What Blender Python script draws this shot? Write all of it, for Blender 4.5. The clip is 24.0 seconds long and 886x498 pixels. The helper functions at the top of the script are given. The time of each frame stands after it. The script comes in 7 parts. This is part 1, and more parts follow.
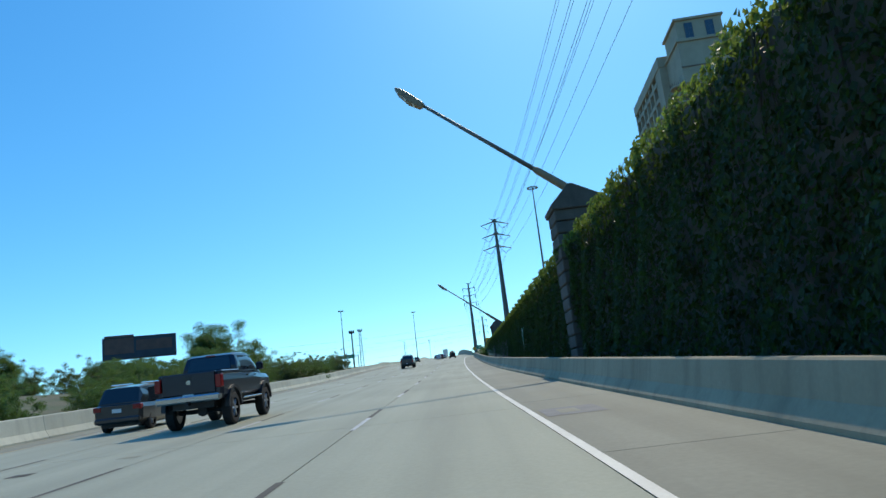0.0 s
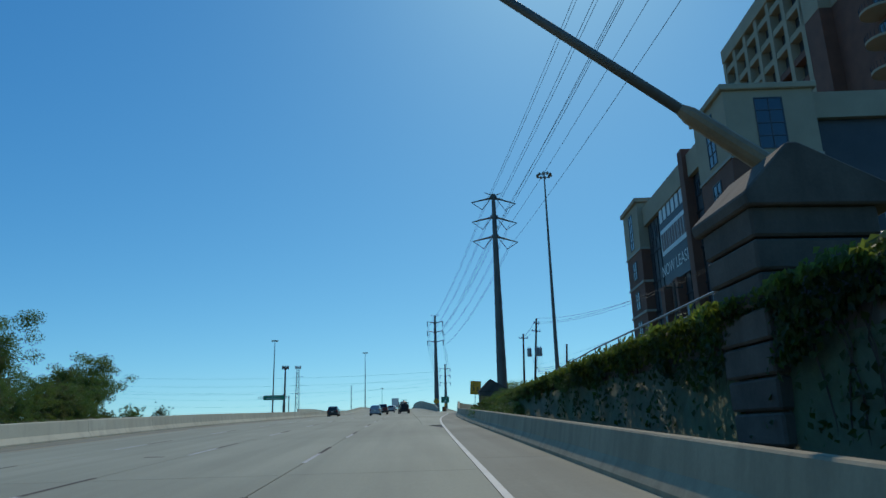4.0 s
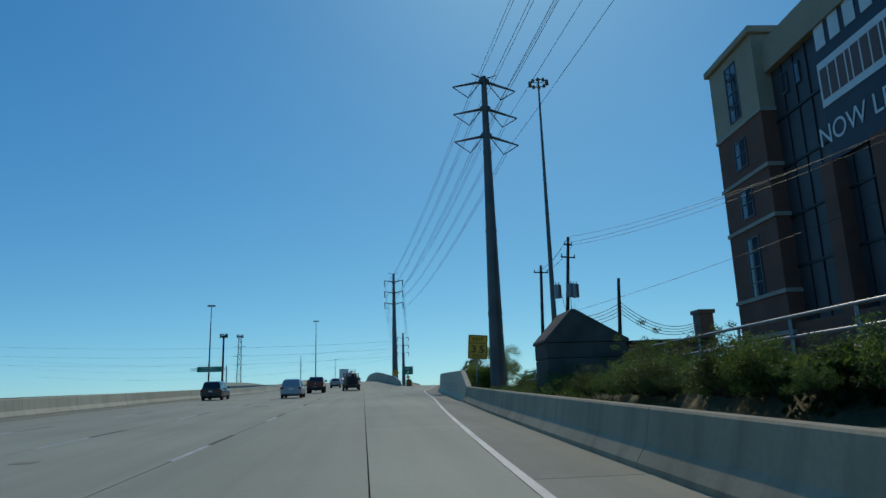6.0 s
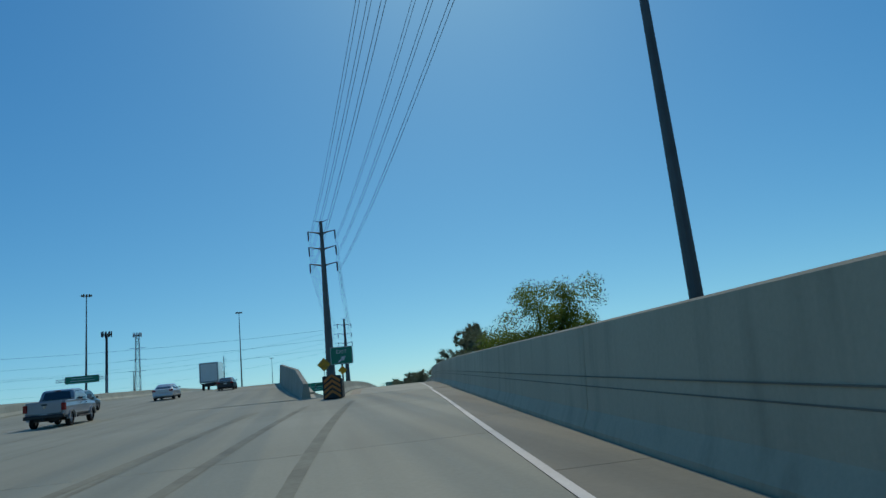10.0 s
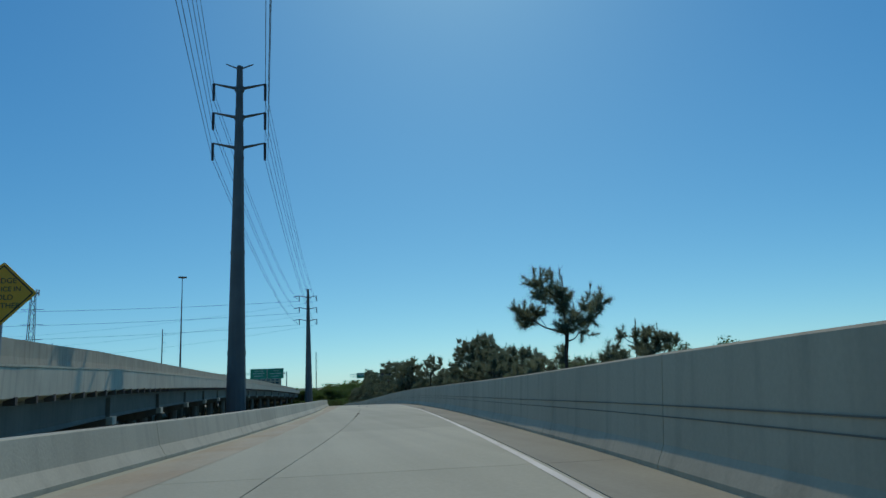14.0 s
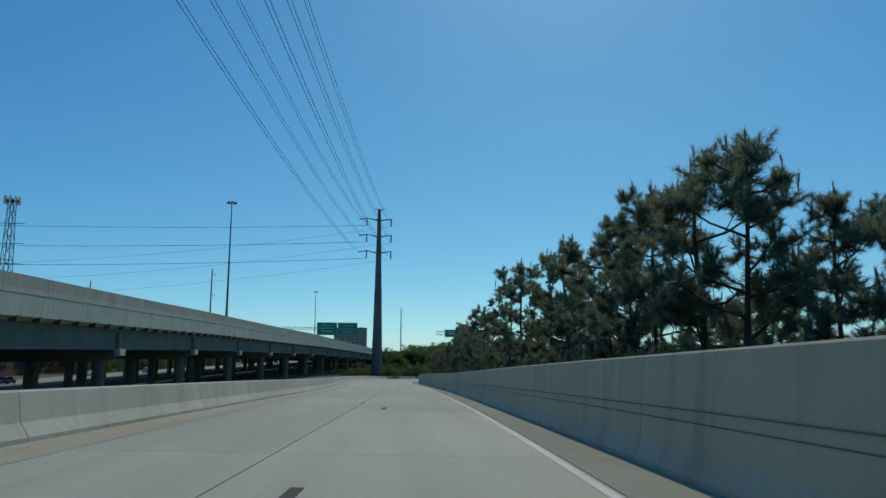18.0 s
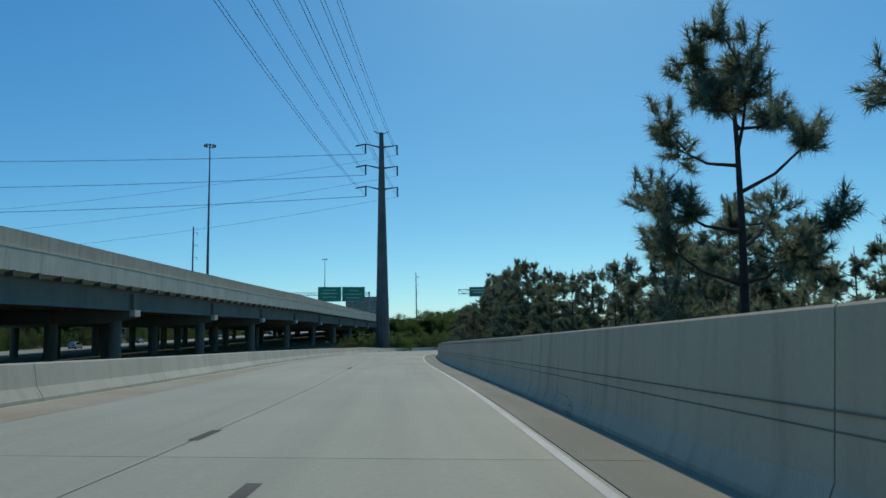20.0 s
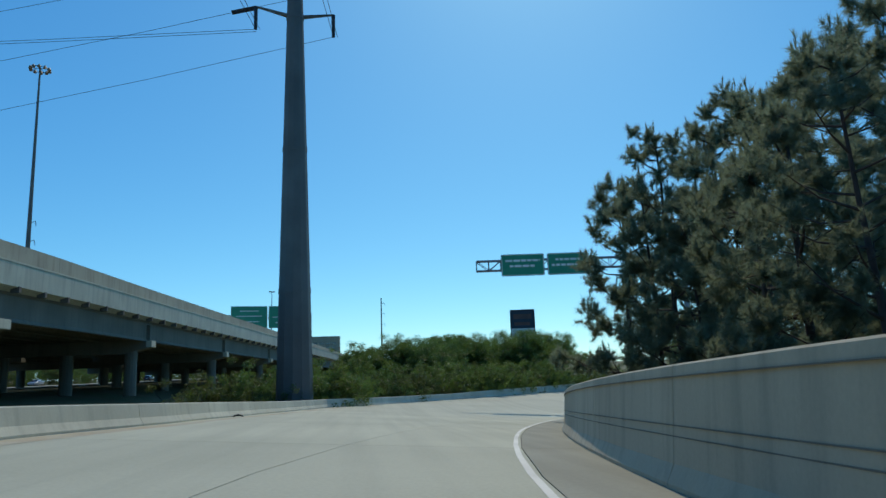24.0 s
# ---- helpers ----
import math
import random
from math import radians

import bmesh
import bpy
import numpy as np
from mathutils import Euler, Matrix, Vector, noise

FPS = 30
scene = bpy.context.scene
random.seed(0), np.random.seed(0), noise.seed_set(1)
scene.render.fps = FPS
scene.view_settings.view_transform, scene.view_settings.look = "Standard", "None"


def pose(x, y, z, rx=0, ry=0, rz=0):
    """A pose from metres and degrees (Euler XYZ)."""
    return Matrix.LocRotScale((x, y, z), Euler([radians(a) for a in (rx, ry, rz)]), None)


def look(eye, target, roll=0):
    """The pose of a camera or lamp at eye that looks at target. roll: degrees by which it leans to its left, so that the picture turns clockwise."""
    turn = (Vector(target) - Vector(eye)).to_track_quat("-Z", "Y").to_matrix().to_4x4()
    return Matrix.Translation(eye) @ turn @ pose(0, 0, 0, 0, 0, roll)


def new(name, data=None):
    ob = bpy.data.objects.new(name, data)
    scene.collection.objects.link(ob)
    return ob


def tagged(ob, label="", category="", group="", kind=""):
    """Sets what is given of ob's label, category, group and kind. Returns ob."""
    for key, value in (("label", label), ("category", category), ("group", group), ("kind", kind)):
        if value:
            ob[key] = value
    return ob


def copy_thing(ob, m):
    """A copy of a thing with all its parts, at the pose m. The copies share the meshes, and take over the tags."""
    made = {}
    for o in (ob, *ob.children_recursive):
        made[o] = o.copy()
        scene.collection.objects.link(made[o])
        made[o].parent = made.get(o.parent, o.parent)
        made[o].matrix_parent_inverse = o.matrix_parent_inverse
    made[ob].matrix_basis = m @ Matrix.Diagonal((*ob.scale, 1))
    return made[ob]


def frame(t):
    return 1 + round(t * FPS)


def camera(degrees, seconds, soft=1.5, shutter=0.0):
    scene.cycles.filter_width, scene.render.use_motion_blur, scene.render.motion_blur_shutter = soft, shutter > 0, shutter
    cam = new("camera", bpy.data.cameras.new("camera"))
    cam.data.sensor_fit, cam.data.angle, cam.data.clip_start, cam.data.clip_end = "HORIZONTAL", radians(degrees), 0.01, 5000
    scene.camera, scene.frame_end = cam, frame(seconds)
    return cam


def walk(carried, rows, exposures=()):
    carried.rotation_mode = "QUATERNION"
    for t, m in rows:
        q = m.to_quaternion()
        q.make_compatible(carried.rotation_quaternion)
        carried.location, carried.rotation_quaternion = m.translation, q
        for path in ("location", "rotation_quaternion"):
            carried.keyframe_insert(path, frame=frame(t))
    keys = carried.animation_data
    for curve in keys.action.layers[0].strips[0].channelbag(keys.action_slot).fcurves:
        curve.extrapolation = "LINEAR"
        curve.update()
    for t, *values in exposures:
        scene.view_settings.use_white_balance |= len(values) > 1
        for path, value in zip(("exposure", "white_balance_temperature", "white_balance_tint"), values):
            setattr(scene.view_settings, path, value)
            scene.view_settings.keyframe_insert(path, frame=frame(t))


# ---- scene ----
cam = camera(65.98, 24.0)
PATH = [
    (0.0, pose(-0.000, 0.000, 0.000, 100.921, 6.587, 1.175)),
    (0.5, pose(-0.102, 13.530, 0.432, 101.234, 3.096, -2.538)),
    (1.0, pose(-0.269, 27.004, 0.879, 101.860, 2.587, -3.984)),
    (1.5, pose(-0.307, 40.463, 1.326, 102.591, 2.362, -4.665)),
    (2.0, pose(-0.267, 53.976, 1.757, 103.151, 3.816, -5.058)),
    (2.5, pose(-0.147, 67.453, 2.215, 104.025, 2.932, -4.974)),
    (3.0, pose(0.002, 80.988, 2.691, 104.590, 1.939, -3.951)),
    (3.5, pose(0.106, 94.131, 3.274, 105.108, 1.681, -2.616)),
    (5.5, pose(0.590, 147.533, 5.652, 103.332, 0.999, -4.807)),
    (6.0, pose(0.986, 160.699, 6.037, 102.571, 1.857, -6.501)),
    (6.5, pose(1.626, 173.480, 6.461, 101.627, 2.193, -8.364)),
    (7.0, pose(2.273, 186.472, 6.888, 100.352, 2.635, -8.648)),
    (7.5, pose(3.212, 199.099, 7.313, 99.716, 1.938, -6.622)),
    (8.0, pose(4.129, 211.699, 7.699, 100.408, 1.723, -5.972)),
    (8.5, pose(5.055, 224.061, 8.080, 100.147, 2.331, -9.024)),
    (9.0, pose(6.112, 236.196, 8.452, 100.528, 3.482, -9.875)),
    (9.5, pose(7.426, 248.173, 8.807, 101.264, 4.673, -10.079)),
    (10.0, pose(8.866, 260.156, 9.161, 101.550, 5.814, -10.730)),
    (10.5, pose(10.148, 272.359, 9.534, 101.546, 6.035, -11.400)),
    (12.5, pose(17.093, 323.276, 11.162, 100.510, 5.946, -13.524)),
    (13.0, pose(18.879, 335.628, 11.432, 100.697, 4.697, -13.960)),
    (13.5, pose(20.605, 347.856, 11.596, 101.188, 3.171, -12.732)),
    (14.0, pose(22.495, 360.143, 11.587, 100.861, 2.583, -12.714)),
    (14.5, pose(24.499, 372.417, 11.417, 99.746, 2.995, -12.919)),
    (15.0, pose(26.529, 385.533, 11.234, 98.757, 2.696, -14.111)),
    (15.5, pose(28.459, 399.318, 11.033, 98.886, 1.221, -11.979)),
    (16.0, pose(30.210, 413.606, 10.813, 98.922, 0.237, -9.975)),
    (16.5, pose(31.789, 428.216, 10.573, 98.908, -0.859, -8.293)),
    (17.0, pose(33.223, 443.014, 10.291, 99.318, -1.341, -6.372)),
    (17.5, pose(34.546, 457.813, 9.951, 99.105, -0.944, -4.816)),
    (18.0, pose(35.768, 472.685, 9.542, 98.423, -0.165, -5.040)),
    (18.5, pose(36.869, 487.572, 9.074, 97.432, 0.704, -4.703)),
    (20.5, pose(39.132, 546.926, 6.736, 95.962, 0.998, -2.966)),
    (21.0, pose(39.241, 561.871, 6.193, 96.079, 1.326, -1.924)),
    (21.5, pose(39.214, 576.829, 5.678, 96.230, 1.539, -0.900)),
    (22.0, pose(39.340, 591.731, 5.157, 96.246, 2.136, -1.178)),
    (22.5, pose(39.743, 606.453, 4.621, 97.495, 2.894, -1.663)),
    (23.0, pose(40.247, 620.919, 4.085, 98.945, 4.021, -3.496)),
    (23.5, pose(40.894, 635.009, 3.540, 99.665, 3.158, -4.887)),
    (24.0, pose(41.754, 648.883, 2.995, 99.830, 2.029, -6.341)),
]
walk(cam, PATH, [(0, -0.15), (0.8, -0.2), (1.6, -0.5), (3.0, -0.8), (6.0, -1.1), (7.0, -1.15), (13, -1.1), (18.5, -1.05), (21, -0.8), (24, -0.6)])

# ---- light ----
SUN_AZ, SUN_EL = 16.0, 44.0          # degrees to the right of +y, and above the horizon
world = bpy.data.worlds.new("sky")
scene.world = world
world.use_nodes = True
wn = world.node_tree.nodes
sky = wn.new("ShaderNodeTexSky")
sky.sky_type = "NISHITA"
sky.sun_disc = False
sky.sun_elevation, sky.sun_rotation = radians(SUN_EL), radians(SUN_AZ)
sky.altitude, sky.air_density, sky.dust_density, sky.ozone_density = 20.0, 0.65, 0.3, 2.2
hue = wn.new("ShaderNodeHueSaturation")
hue.inputs["Saturation"].default_value = 1.06
tint = wn.new("ShaderNodeMix")
tint.data_type, tint.blend_type = "RGBA", "MULTIPLY"
tint.inputs[0].default_value = 1.0
tint.inputs[7].default_value = (0.50, 0.915, 1.0, 1)
world.node_tree.links.new(sky.outputs[0], tint.inputs[6])
# city haze: the low sky is paler and greyer than the clear air alone would make it
split, joined = wn.new("ShaderNodeSeparateColor"), wn.new("ShaderNodeCombineColor")
world.node_tree.links.new(tint.outputs[2], split.inputs[0])
for i, (power, pivot) in enumerate(((0.95, 0.70), (0.78, 2.7), (0.55, 5.2))):
    bend, gain = wn.new("ShaderNodeMath"), wn.new("ShaderNodeMath")
    bend.operation, gain.operation = "POWER", "MULTIPLY"
    bend.inputs[1].default_value, gain.inputs[1].default_value = power, pivot ** (1 - power)
    world.node_tree.links.new(split.outputs[i], bend.inputs[0])
    world.node_tree.links.new(bend.outputs[0], gain.inputs[0])
    world.node_tree.links.new(gain.outputs[0], joined.inputs[i])
world.node_tree.links.new(joined.outputs[0], hue.inputs["Color"])
world.node_tree.links.new(hue.outputs[0], wn["Background"].inputs[0])
wn["Background"].inputs[1].default_value = 0.225
sun = new("sun", bpy.data.lights.new("sun", "SUN"))
sun.data.energy, sun.data.angle, sun.data.color = 3.2, radians(0.53), (1.0, 0.90, 0.72)
az, el = radians(SUN_AZ), radians(SUN_EL)
sun.matrix_world = look((0, 0, 100), (-math.sin(az) * math.cos(el) * 100, -math.cos(az) * math.cos(el) * 100, 100 - math.sin(el) * 100))


# ---- materials ----
def mat(name, base, rough=0.7, second=None, scale=3.0, fine=40.0, var=0.18, bump=0.15, metal=0.0, rnd=0.0, stain=0.0, spec=0.5, bumpdist=0.02, streak=0.0):
    """A surface of one base colour with variation at two scales, bump, and a chance shift from piece to piece."""
    m = bpy.data.materials.new(name)
    m.use_nodes = True
    nt = m.node_tree
    n, link = nt.nodes, nt.links.new
    bs = n["Principled BSDF"]
    bs.inputs["Roughness"].default_value, bs.inputs["Metallic"].default_value = rough, metal
    bs.inputs["Specular IOR Level"].default_value = spec
    geo = n.new("ShaderNodeNewGeometry")
    n1, n2 = n.new("ShaderNodeTexNoise"), n.new("ShaderNodeTexNoise")
    n1.inputs["Scale"].default_value, n2.inputs["Scale"].default_value = 1.0 / scale, fine
    n1.inputs["Detail"].default_value, n2.inputs["Detail"].default_value = 5.0, 4.0
    link(geo.outputs["Position"], n1.inputs["Vector"])
    link(geo.outputs["Position"], n2.inputs["Vector"])
    mix = n.new("ShaderNodeMix")
    mix.data_type = "RGBA"
    b2 = second if second else tuple(c * (1 - 2.2 * var) for c in base)
    mix.inputs[6].default_value, mix.inputs[7].default_value = (*base, 1), (*b2, 1)
    ramp = n.new("ShaderNodeMapRange")
    ramp.inputs["From Min"].default_value, ramp.inputs["From Max"].default_value = 0.32, 0.68
    link(n1.outputs["Fac"], ramp.inputs["Value"])
    link(ramp.outputs["Result"], mix.inputs[0])
    hsv = n.new("ShaderNodeHueSaturation")
    val = n.new("ShaderNodeMapRange")
    val.inputs["To Min"].default_value, val.inputs["To Max"].default_value = 1 - var, 1 + var
    link(n2.outputs["Fac"], val.inputs["Value"])
    out = val.outputs["Result"]
    if rnd:
        info = n.new("ShaderNodeObjectInfo")
        r = n.new("ShaderNodeMapRange")
        r.inputs["To Min"].default_value, r.inputs["To Max"].default_value = 1 - rnd, 1 + rnd
        link(info.outputs["Random"], r.inputs["Value"])
        mul = n.new("ShaderNodeMath")
        mul.operation = "MULTIPLY"
        link(out, mul.inputs[0])
        link(r.outputs["Result"], mul.inputs[1])
        out = mul.outputs[0]
    link(out, hsv.inputs["Value"])
    link(mix.outputs[2], hsv.inputs["Color"])
    col = hsv.outputs["Color"]
    if stain:
        n3 = n.new("ShaderNodeTexNoise")
        mp = n.new("ShaderNodeMapping")
        mp.inputs["Scale"].default_value = (1.3, 1.3, 0.12)
        link(geo.outputs["Position"], mp.inputs["Vector"])
        link(mp.outputs["Vector"], n3.inputs["Vector"])
        n3.inputs["Scale"].default_value, n3.inputs["Detail"].default_value = 1.6, 6.0
        r3 = n.new("ShaderNodeMapRange")
        r3.inputs["From Min"].default_value, r3.inputs["From Max"].default_value = 0.5, 0.75
        r3.inputs["To Max"].default_value = stain
        link(n3.outputs["Fac"], r3.inputs["Value"])
        m3 = n.new("ShaderNodeMix")
        m3.data_type = "RGBA"
        m3.inputs[7].default_value = (*[c * 0.42 for c in base], 1)
        link(r3.outputs["Result"], m3.inputs[0])
        link(col, m3.inputs[6])
        col = m3.outputs[2]
    if streak:
        n4, mp4 = n.new("ShaderNodeTexNoise"), n.new("ShaderNodeMapping")
        mp4.inputs["Scale"].default_value = (1.0, 0.012, 1.0)
        link(geo.outputs["Position"], mp4.inputs["Vector"])
        link(mp4.outputs["Vector"], n4.inputs["Vector"])
        n4.inputs["Scale"].default_value, n4.inputs["Detail"].default_value = 1.1, 4.0
        r4 = n.new("ShaderNodeMapRange")
        r4.inputs["From Min"].default_value, r4.inputs["From Max"].default_value = 0.4, 0.7
        r4.inputs["To Max"].default_value = streak
        link(n4.outputs["Fac"], r4.inputs["Value"])
        m4 = n.new("ShaderNodeMix")
        m4.data_type = "RGBA"
        m4.inputs[7].default_value = (*[c * 0.55 for c in base], 1)
        link(r4.outputs["Result"], m4.inputs[0])
        link(col, m4.inputs[6])
        col = m4.outputs[2]
    link(col, bs.inputs["Base Color"])
    if bump:
        bp = n.new("ShaderNodeBump")
        bp.inputs["Strength"].default_value, bp.inputs["Distance"].default_value = bump, bumpdist
        link(n2.outputs["Fac"], bp.inputs["Height"])
        link(bp.outputs["Normal"], bs.inputs["Normal"])
    return m


def leaf_mat(name, base, trans, var=0.35):
    m = mat(name, base, 0.55, scale=1.5, fine=6.0, var=var, bump=0.0, spec=0.35)
    nt = m.node_tree
    bs = nt.nodes["Principled BSDF"]
    tr, add = nt.nodes.new("ShaderNodeBsdfTranslucent"), nt.nodes.new("ShaderNodeMixShader")
    tr.inputs[0].default_value = (*trans, 1)
    add.inputs[0].default_value = 0.42
    isl = nt.nodes.new("ShaderNodeHueSaturation")
    geo = nt.nodes.new("ShaderNodeNewGeometry")
    r = nt.nodes.new("ShaderNodeMapRange")
    r.inputs["To Min"].default_value, r.inputs["To Max"].default_value = 0.6, 1.5
    nt.links.new(geo.outputs["Random Per Island"], r.inputs["Value"])
    nt.links.new(r.outputs["Result"], isl.inputs["Value"])
    old = bs.inputs["Base Color"].links[0].from_socket
    nt.links.new(old, isl.inputs["Color"])
    nt.links.new(isl.outputs["Color"], bs.inputs["Base Color"])
    nt.links.new(bs.outputs[0], add.inputs[1])
    nt.links.new(tr.outputs[0], add.inputs[2])
    nt.links.new(add.outputs[0], nt.nodes["Material Output"].inputs[0])
    return m


PAVE = mat("pavement_concrete", (0.40, 0.40, 0.285), 0.75, (0.335, 0.335, 0.235), 9.0, 14.0, 0.12, 0.15, rnd=0.05, spec=0.3, streak=0.4)
RAMPPAVE = mat("ramp_concrete", (0.51, 0.50, 0.355), 0.78, (0.44, 0.43, 0.30), 8.0, 14.0, 0.13, 0.15, rnd=0.06, spec=0.3, streak=0.3)
SHOULDER = mat("shoulder_concrete", (0.318, 0.308, 0.226), 0.8, (0.258, 0.247, 0.177), 5.0, 12.0, 0.14, 0.2, rnd=0.06, spec=0.3, streak=0.45)
JOINT = mat("joint_filler", (0.05, 0.048, 0.045), 0.8, var=0.2)
PAINT = mat("road_paint", (0.70, 0.68, 0.58), 0.6, (0.54, 0.52, 0.44), 2.0, 20.0, 0.12, 0.1)
WORN = mat("worn_paint", (0.60, 0.59, 0.55), 0.6, (0.42, 0.40, 0.36), 0.7, 15.0, 0.2, 0.1)
STAIN = mat("rust_stained_concrete", (0.46, 0.42, 0.29), 0.8, (0.42, 0.33, 0.20), 2.2, 9.0, 0.15, 0.1, streak=0.3)
YELLOW = mat("yellow_line_worn", (0.50, 0.33, 0.08), 0.6, (0.42, 0.36, 0.26), 1.0, 10.0, 0.2, 0.1)
TAR = mat("tar_streak", (0.115, 0.105, 0.085), 0.9, (0.20, 0.185, 0.15), 3.0, 12.0, 0.2, 0.1, spec=0.1)
SKID = mat("tyre_rubber_mark", (0.29, 0.285, 0.205), 0.9, (0.355, 0.35, 0.25), 1.2, 8.0, 0.2, 0.1, spec=0.15)
BARRIER = mat("barrier_concrete", (0.59, 0.58, 0.44), 0.85, (0.49, 0.48, 0.36), 3.0, 18.0, 0.12, 0.25, rnd=0.06, stain=0.35)
# barrier concrete with the ivy wall's shade put into its colour, besides the stains
ROADSIDE = mat("shaded_and_stained_concrete", (0.40, 0.34, 0.22), 0.9, (0.30, 0.25, 0.155), 3.0, 14.0, 0.12, 0.25, rnd=0.05, stain=0.6)
PARAPET = mat("parapet_concrete", (0.54, 0.475, 0.325), 0.88, (0.46, 0.40, 0.27), 4.0, 16.0, 0.10, 0.2, rnd=0.04, stain=0.45)
DECKWALL = mat("bridge_wall_concrete", (0.40, 0.385, 0.29), 0.88, (0.32, 0.305, 0.23), 3.0, 10.0, 0.12, 0.2, stain=0.6)
GRATE = mat("iron_grate", (0.035, 0.033, 0.03), 0.6, (0.06, 0.055, 0.05), 0.3, 20.0, 0.2, 0.2)
PATCH = mat("asphalt_patch", (0.16, 0.16, 0.155), 0.8, (0.21, 0.205, 0.19), 0.5, 14.0, 0.15, 0.2)
FASCIA = mat("bridge_concrete", (0.62, 0.60, 0.455), 0.88, (0.52, 0.50, 0.38), 3.0, 10.0, 0.12, 0.2, stain=0.45)
# girders and columns: the shade under the deck is put into this darker colour
GIRDER = mat("shade_darkened_concrete", (0.22, 0.205, 0.155), 0.85, (0.165, 0.152, 0.115), 4.0, 8.0, 0.12, 0.1, stain=0.4)
WALLC = mat("retaining_wall_concrete", (0.15, 0.135, 0.11), 0.92, (0.09, 0.08, 0.066), 1.5, 10.0, 0.2, 0.4, rnd=0.1, stain=0.6)
PIER = mat("pier_stone", (0.12, 0.10, 0.08), 0.92, (0.075, 0.063, 0.05), 1.0, 14.0, 0.18, 0.4, rnd=0.12, stain=0.5)
STEEL = mat("galvanised_steel", (0.30, 0.31, 0.32), 0.45, (0.22, 0.225, 0.23), 2.0, 20.0, 0.12, 0.05, metal=0.7)
PYLON = mat("weathered_pylon_steel", (0.16, 0.157, 0.142), 0.6, (0.115, 0.112, 0.10), 4.0, 10.0, 0.14, 0.06, metal=0.3)
DARKSTEEL = mat("dark_steel", (0.045, 0.046, 0.05), 0.5, var=0.2, fine=20, metal=0.4)
WIRE = mat("power_cable", (0.05, 0.05, 0.055), 0.6, var=0.1, bump=0)
WOODPOLE = mat("wooden_pole", (0.085, 0.06, 0.042), 0.85, (0.05, 0.036, 0.027), 0.6, 25.0, 0.25, 0.4)
GRASS = mat("grass_ground", (0.085, 0.11, 0.035), 0.9, (0.15, 0.13, 0.07), 7.0, 3.0, 0.3, 0.6, bumpdist=0.1)
ASPHALT = mat("asphalt", (0.07, 0.07, 0.068), 0.85, (0.05, 0.05, 0.05), 6.0, 20.0, 0.15, 0.2)
GREEN = mat("sign_green", (0.015, 0.26, 0.14), 0.4, var=0.08, bump=0)
SIGNWHITE = mat("sign_white", (0.75, 0.76, 0.74), 0.4, var=0.06, bump=0)
SIGNYEL = mat("sign_yellow", (1.0, 0.43, 0.005), 0.4, var=0.07, bump=0)
SIGNORANGE = mat("sign_orange", (0.62, 0.2, 0.03), 0.5, var=0.1, bump=0)
BLACK = mat("black_paint", (0.02, 0.02, 0.021), 0.5, var=0.1, bump=0)
LUMEN = mat("lamp_housing", (0.30, 0.2, 0.11), 0.5, (0.2, 0.14, 0.08), 0.6, 12.0, 0.15, 0.1)
BRICK = mat("brick_red_brown", (0.20, 0.085, 0.055), 0.85, (0.15, 0.065, 0.045), 3.0, 9.0, 0.2, 0.3)
STUCCO = mat("stucco_tan", (0.42, 0.34, 0.235), 0.85, (0.36, 0.29, 0.2), 4.0, 10.0, 0.1, 0.2)
STONEBAND = mat("cast_stone_band", (0.42, 0.37, 0.30), 0.8, var=0.1, fine=12)
WINFRAME = mat("dark_window_frame", (0.07, 0.08, 0.095), 0.5, var=0.1, fine=12)
TOWERBAND = mat("brown_stone_band", (0.24, 0.17, 0.12), 0.85, (0.19, 0.135, 0.095), 3.0, 9.0, 0.12, 0.2)
CURTAIN = mat("dark_cladding", (0.035, 0.035, 0.04), 0.5, (0.06, 0.06, 0.065), 5.0, 6.0, 0.2, 0.1)
BARK = mat("bark", (0.09, 0.065, 0.05), 0.95, (0.05, 0.038, 0.03), 0.4, 12.0, 0.3, 0.6)
NEEDLE = leaf_mat("pine_needles", (0.135, 0.16, 0.105), (0.35, 0.42, 0.25))
LEAF = leaf_mat("broad_leaves", (0.075, 0.135, 0.042), (0.16, 0.28, 0.06))
LEAFLIGHT = leaf_mat("light_leaves", (0.09, 0.145, 0.038), (0.19, 0.29, 0.05))
# paler copy of the leaf colour, with sunlight put into it
FRINGE = leaf_mat("sunlight_tinted_leaves", (0.12, 0.17, 0.036), (0.30, 0.40, 0.06))
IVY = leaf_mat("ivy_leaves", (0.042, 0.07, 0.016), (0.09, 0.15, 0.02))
SHRUB = leaf_mat("shrub_leaves", (0.072, 0.10, 0.036), (0.14, 0.19, 0.045))


def glass(name, tint, rough=0.05):
    m = mat(name, tint, rough, var=0.05, bump=0.0, fine=2.0)
    m.node_tree.nodes["Principled BSDF"].inputs["Specular IOR Level"].default_value = 1.0
    return m


WINDOW = glass("window_glass", (0.03, 0.05, 0.07), 0.04)
CARGLASS = glass("car_glass", (0.012, 0.013, 0.015), 0.04)


# ---- mesh helpers ----
def part(name, bm, material, parent=None, label="", smooth=False, kind=""):
    """Links a bmesh as one mesh object, under a thing or a part."""
    me = bpy.data.meshes.new(name)
    bm.to_mesh(me)
    bm.free()
    me.materials.append(material)
    if smooth:
        me.polygons.foreach_set("use_smooth", [True] * len(me.polygons))
    ob = new(name, me)
    ob.parent = parent
    return tagged(ob, label, kind=kind)


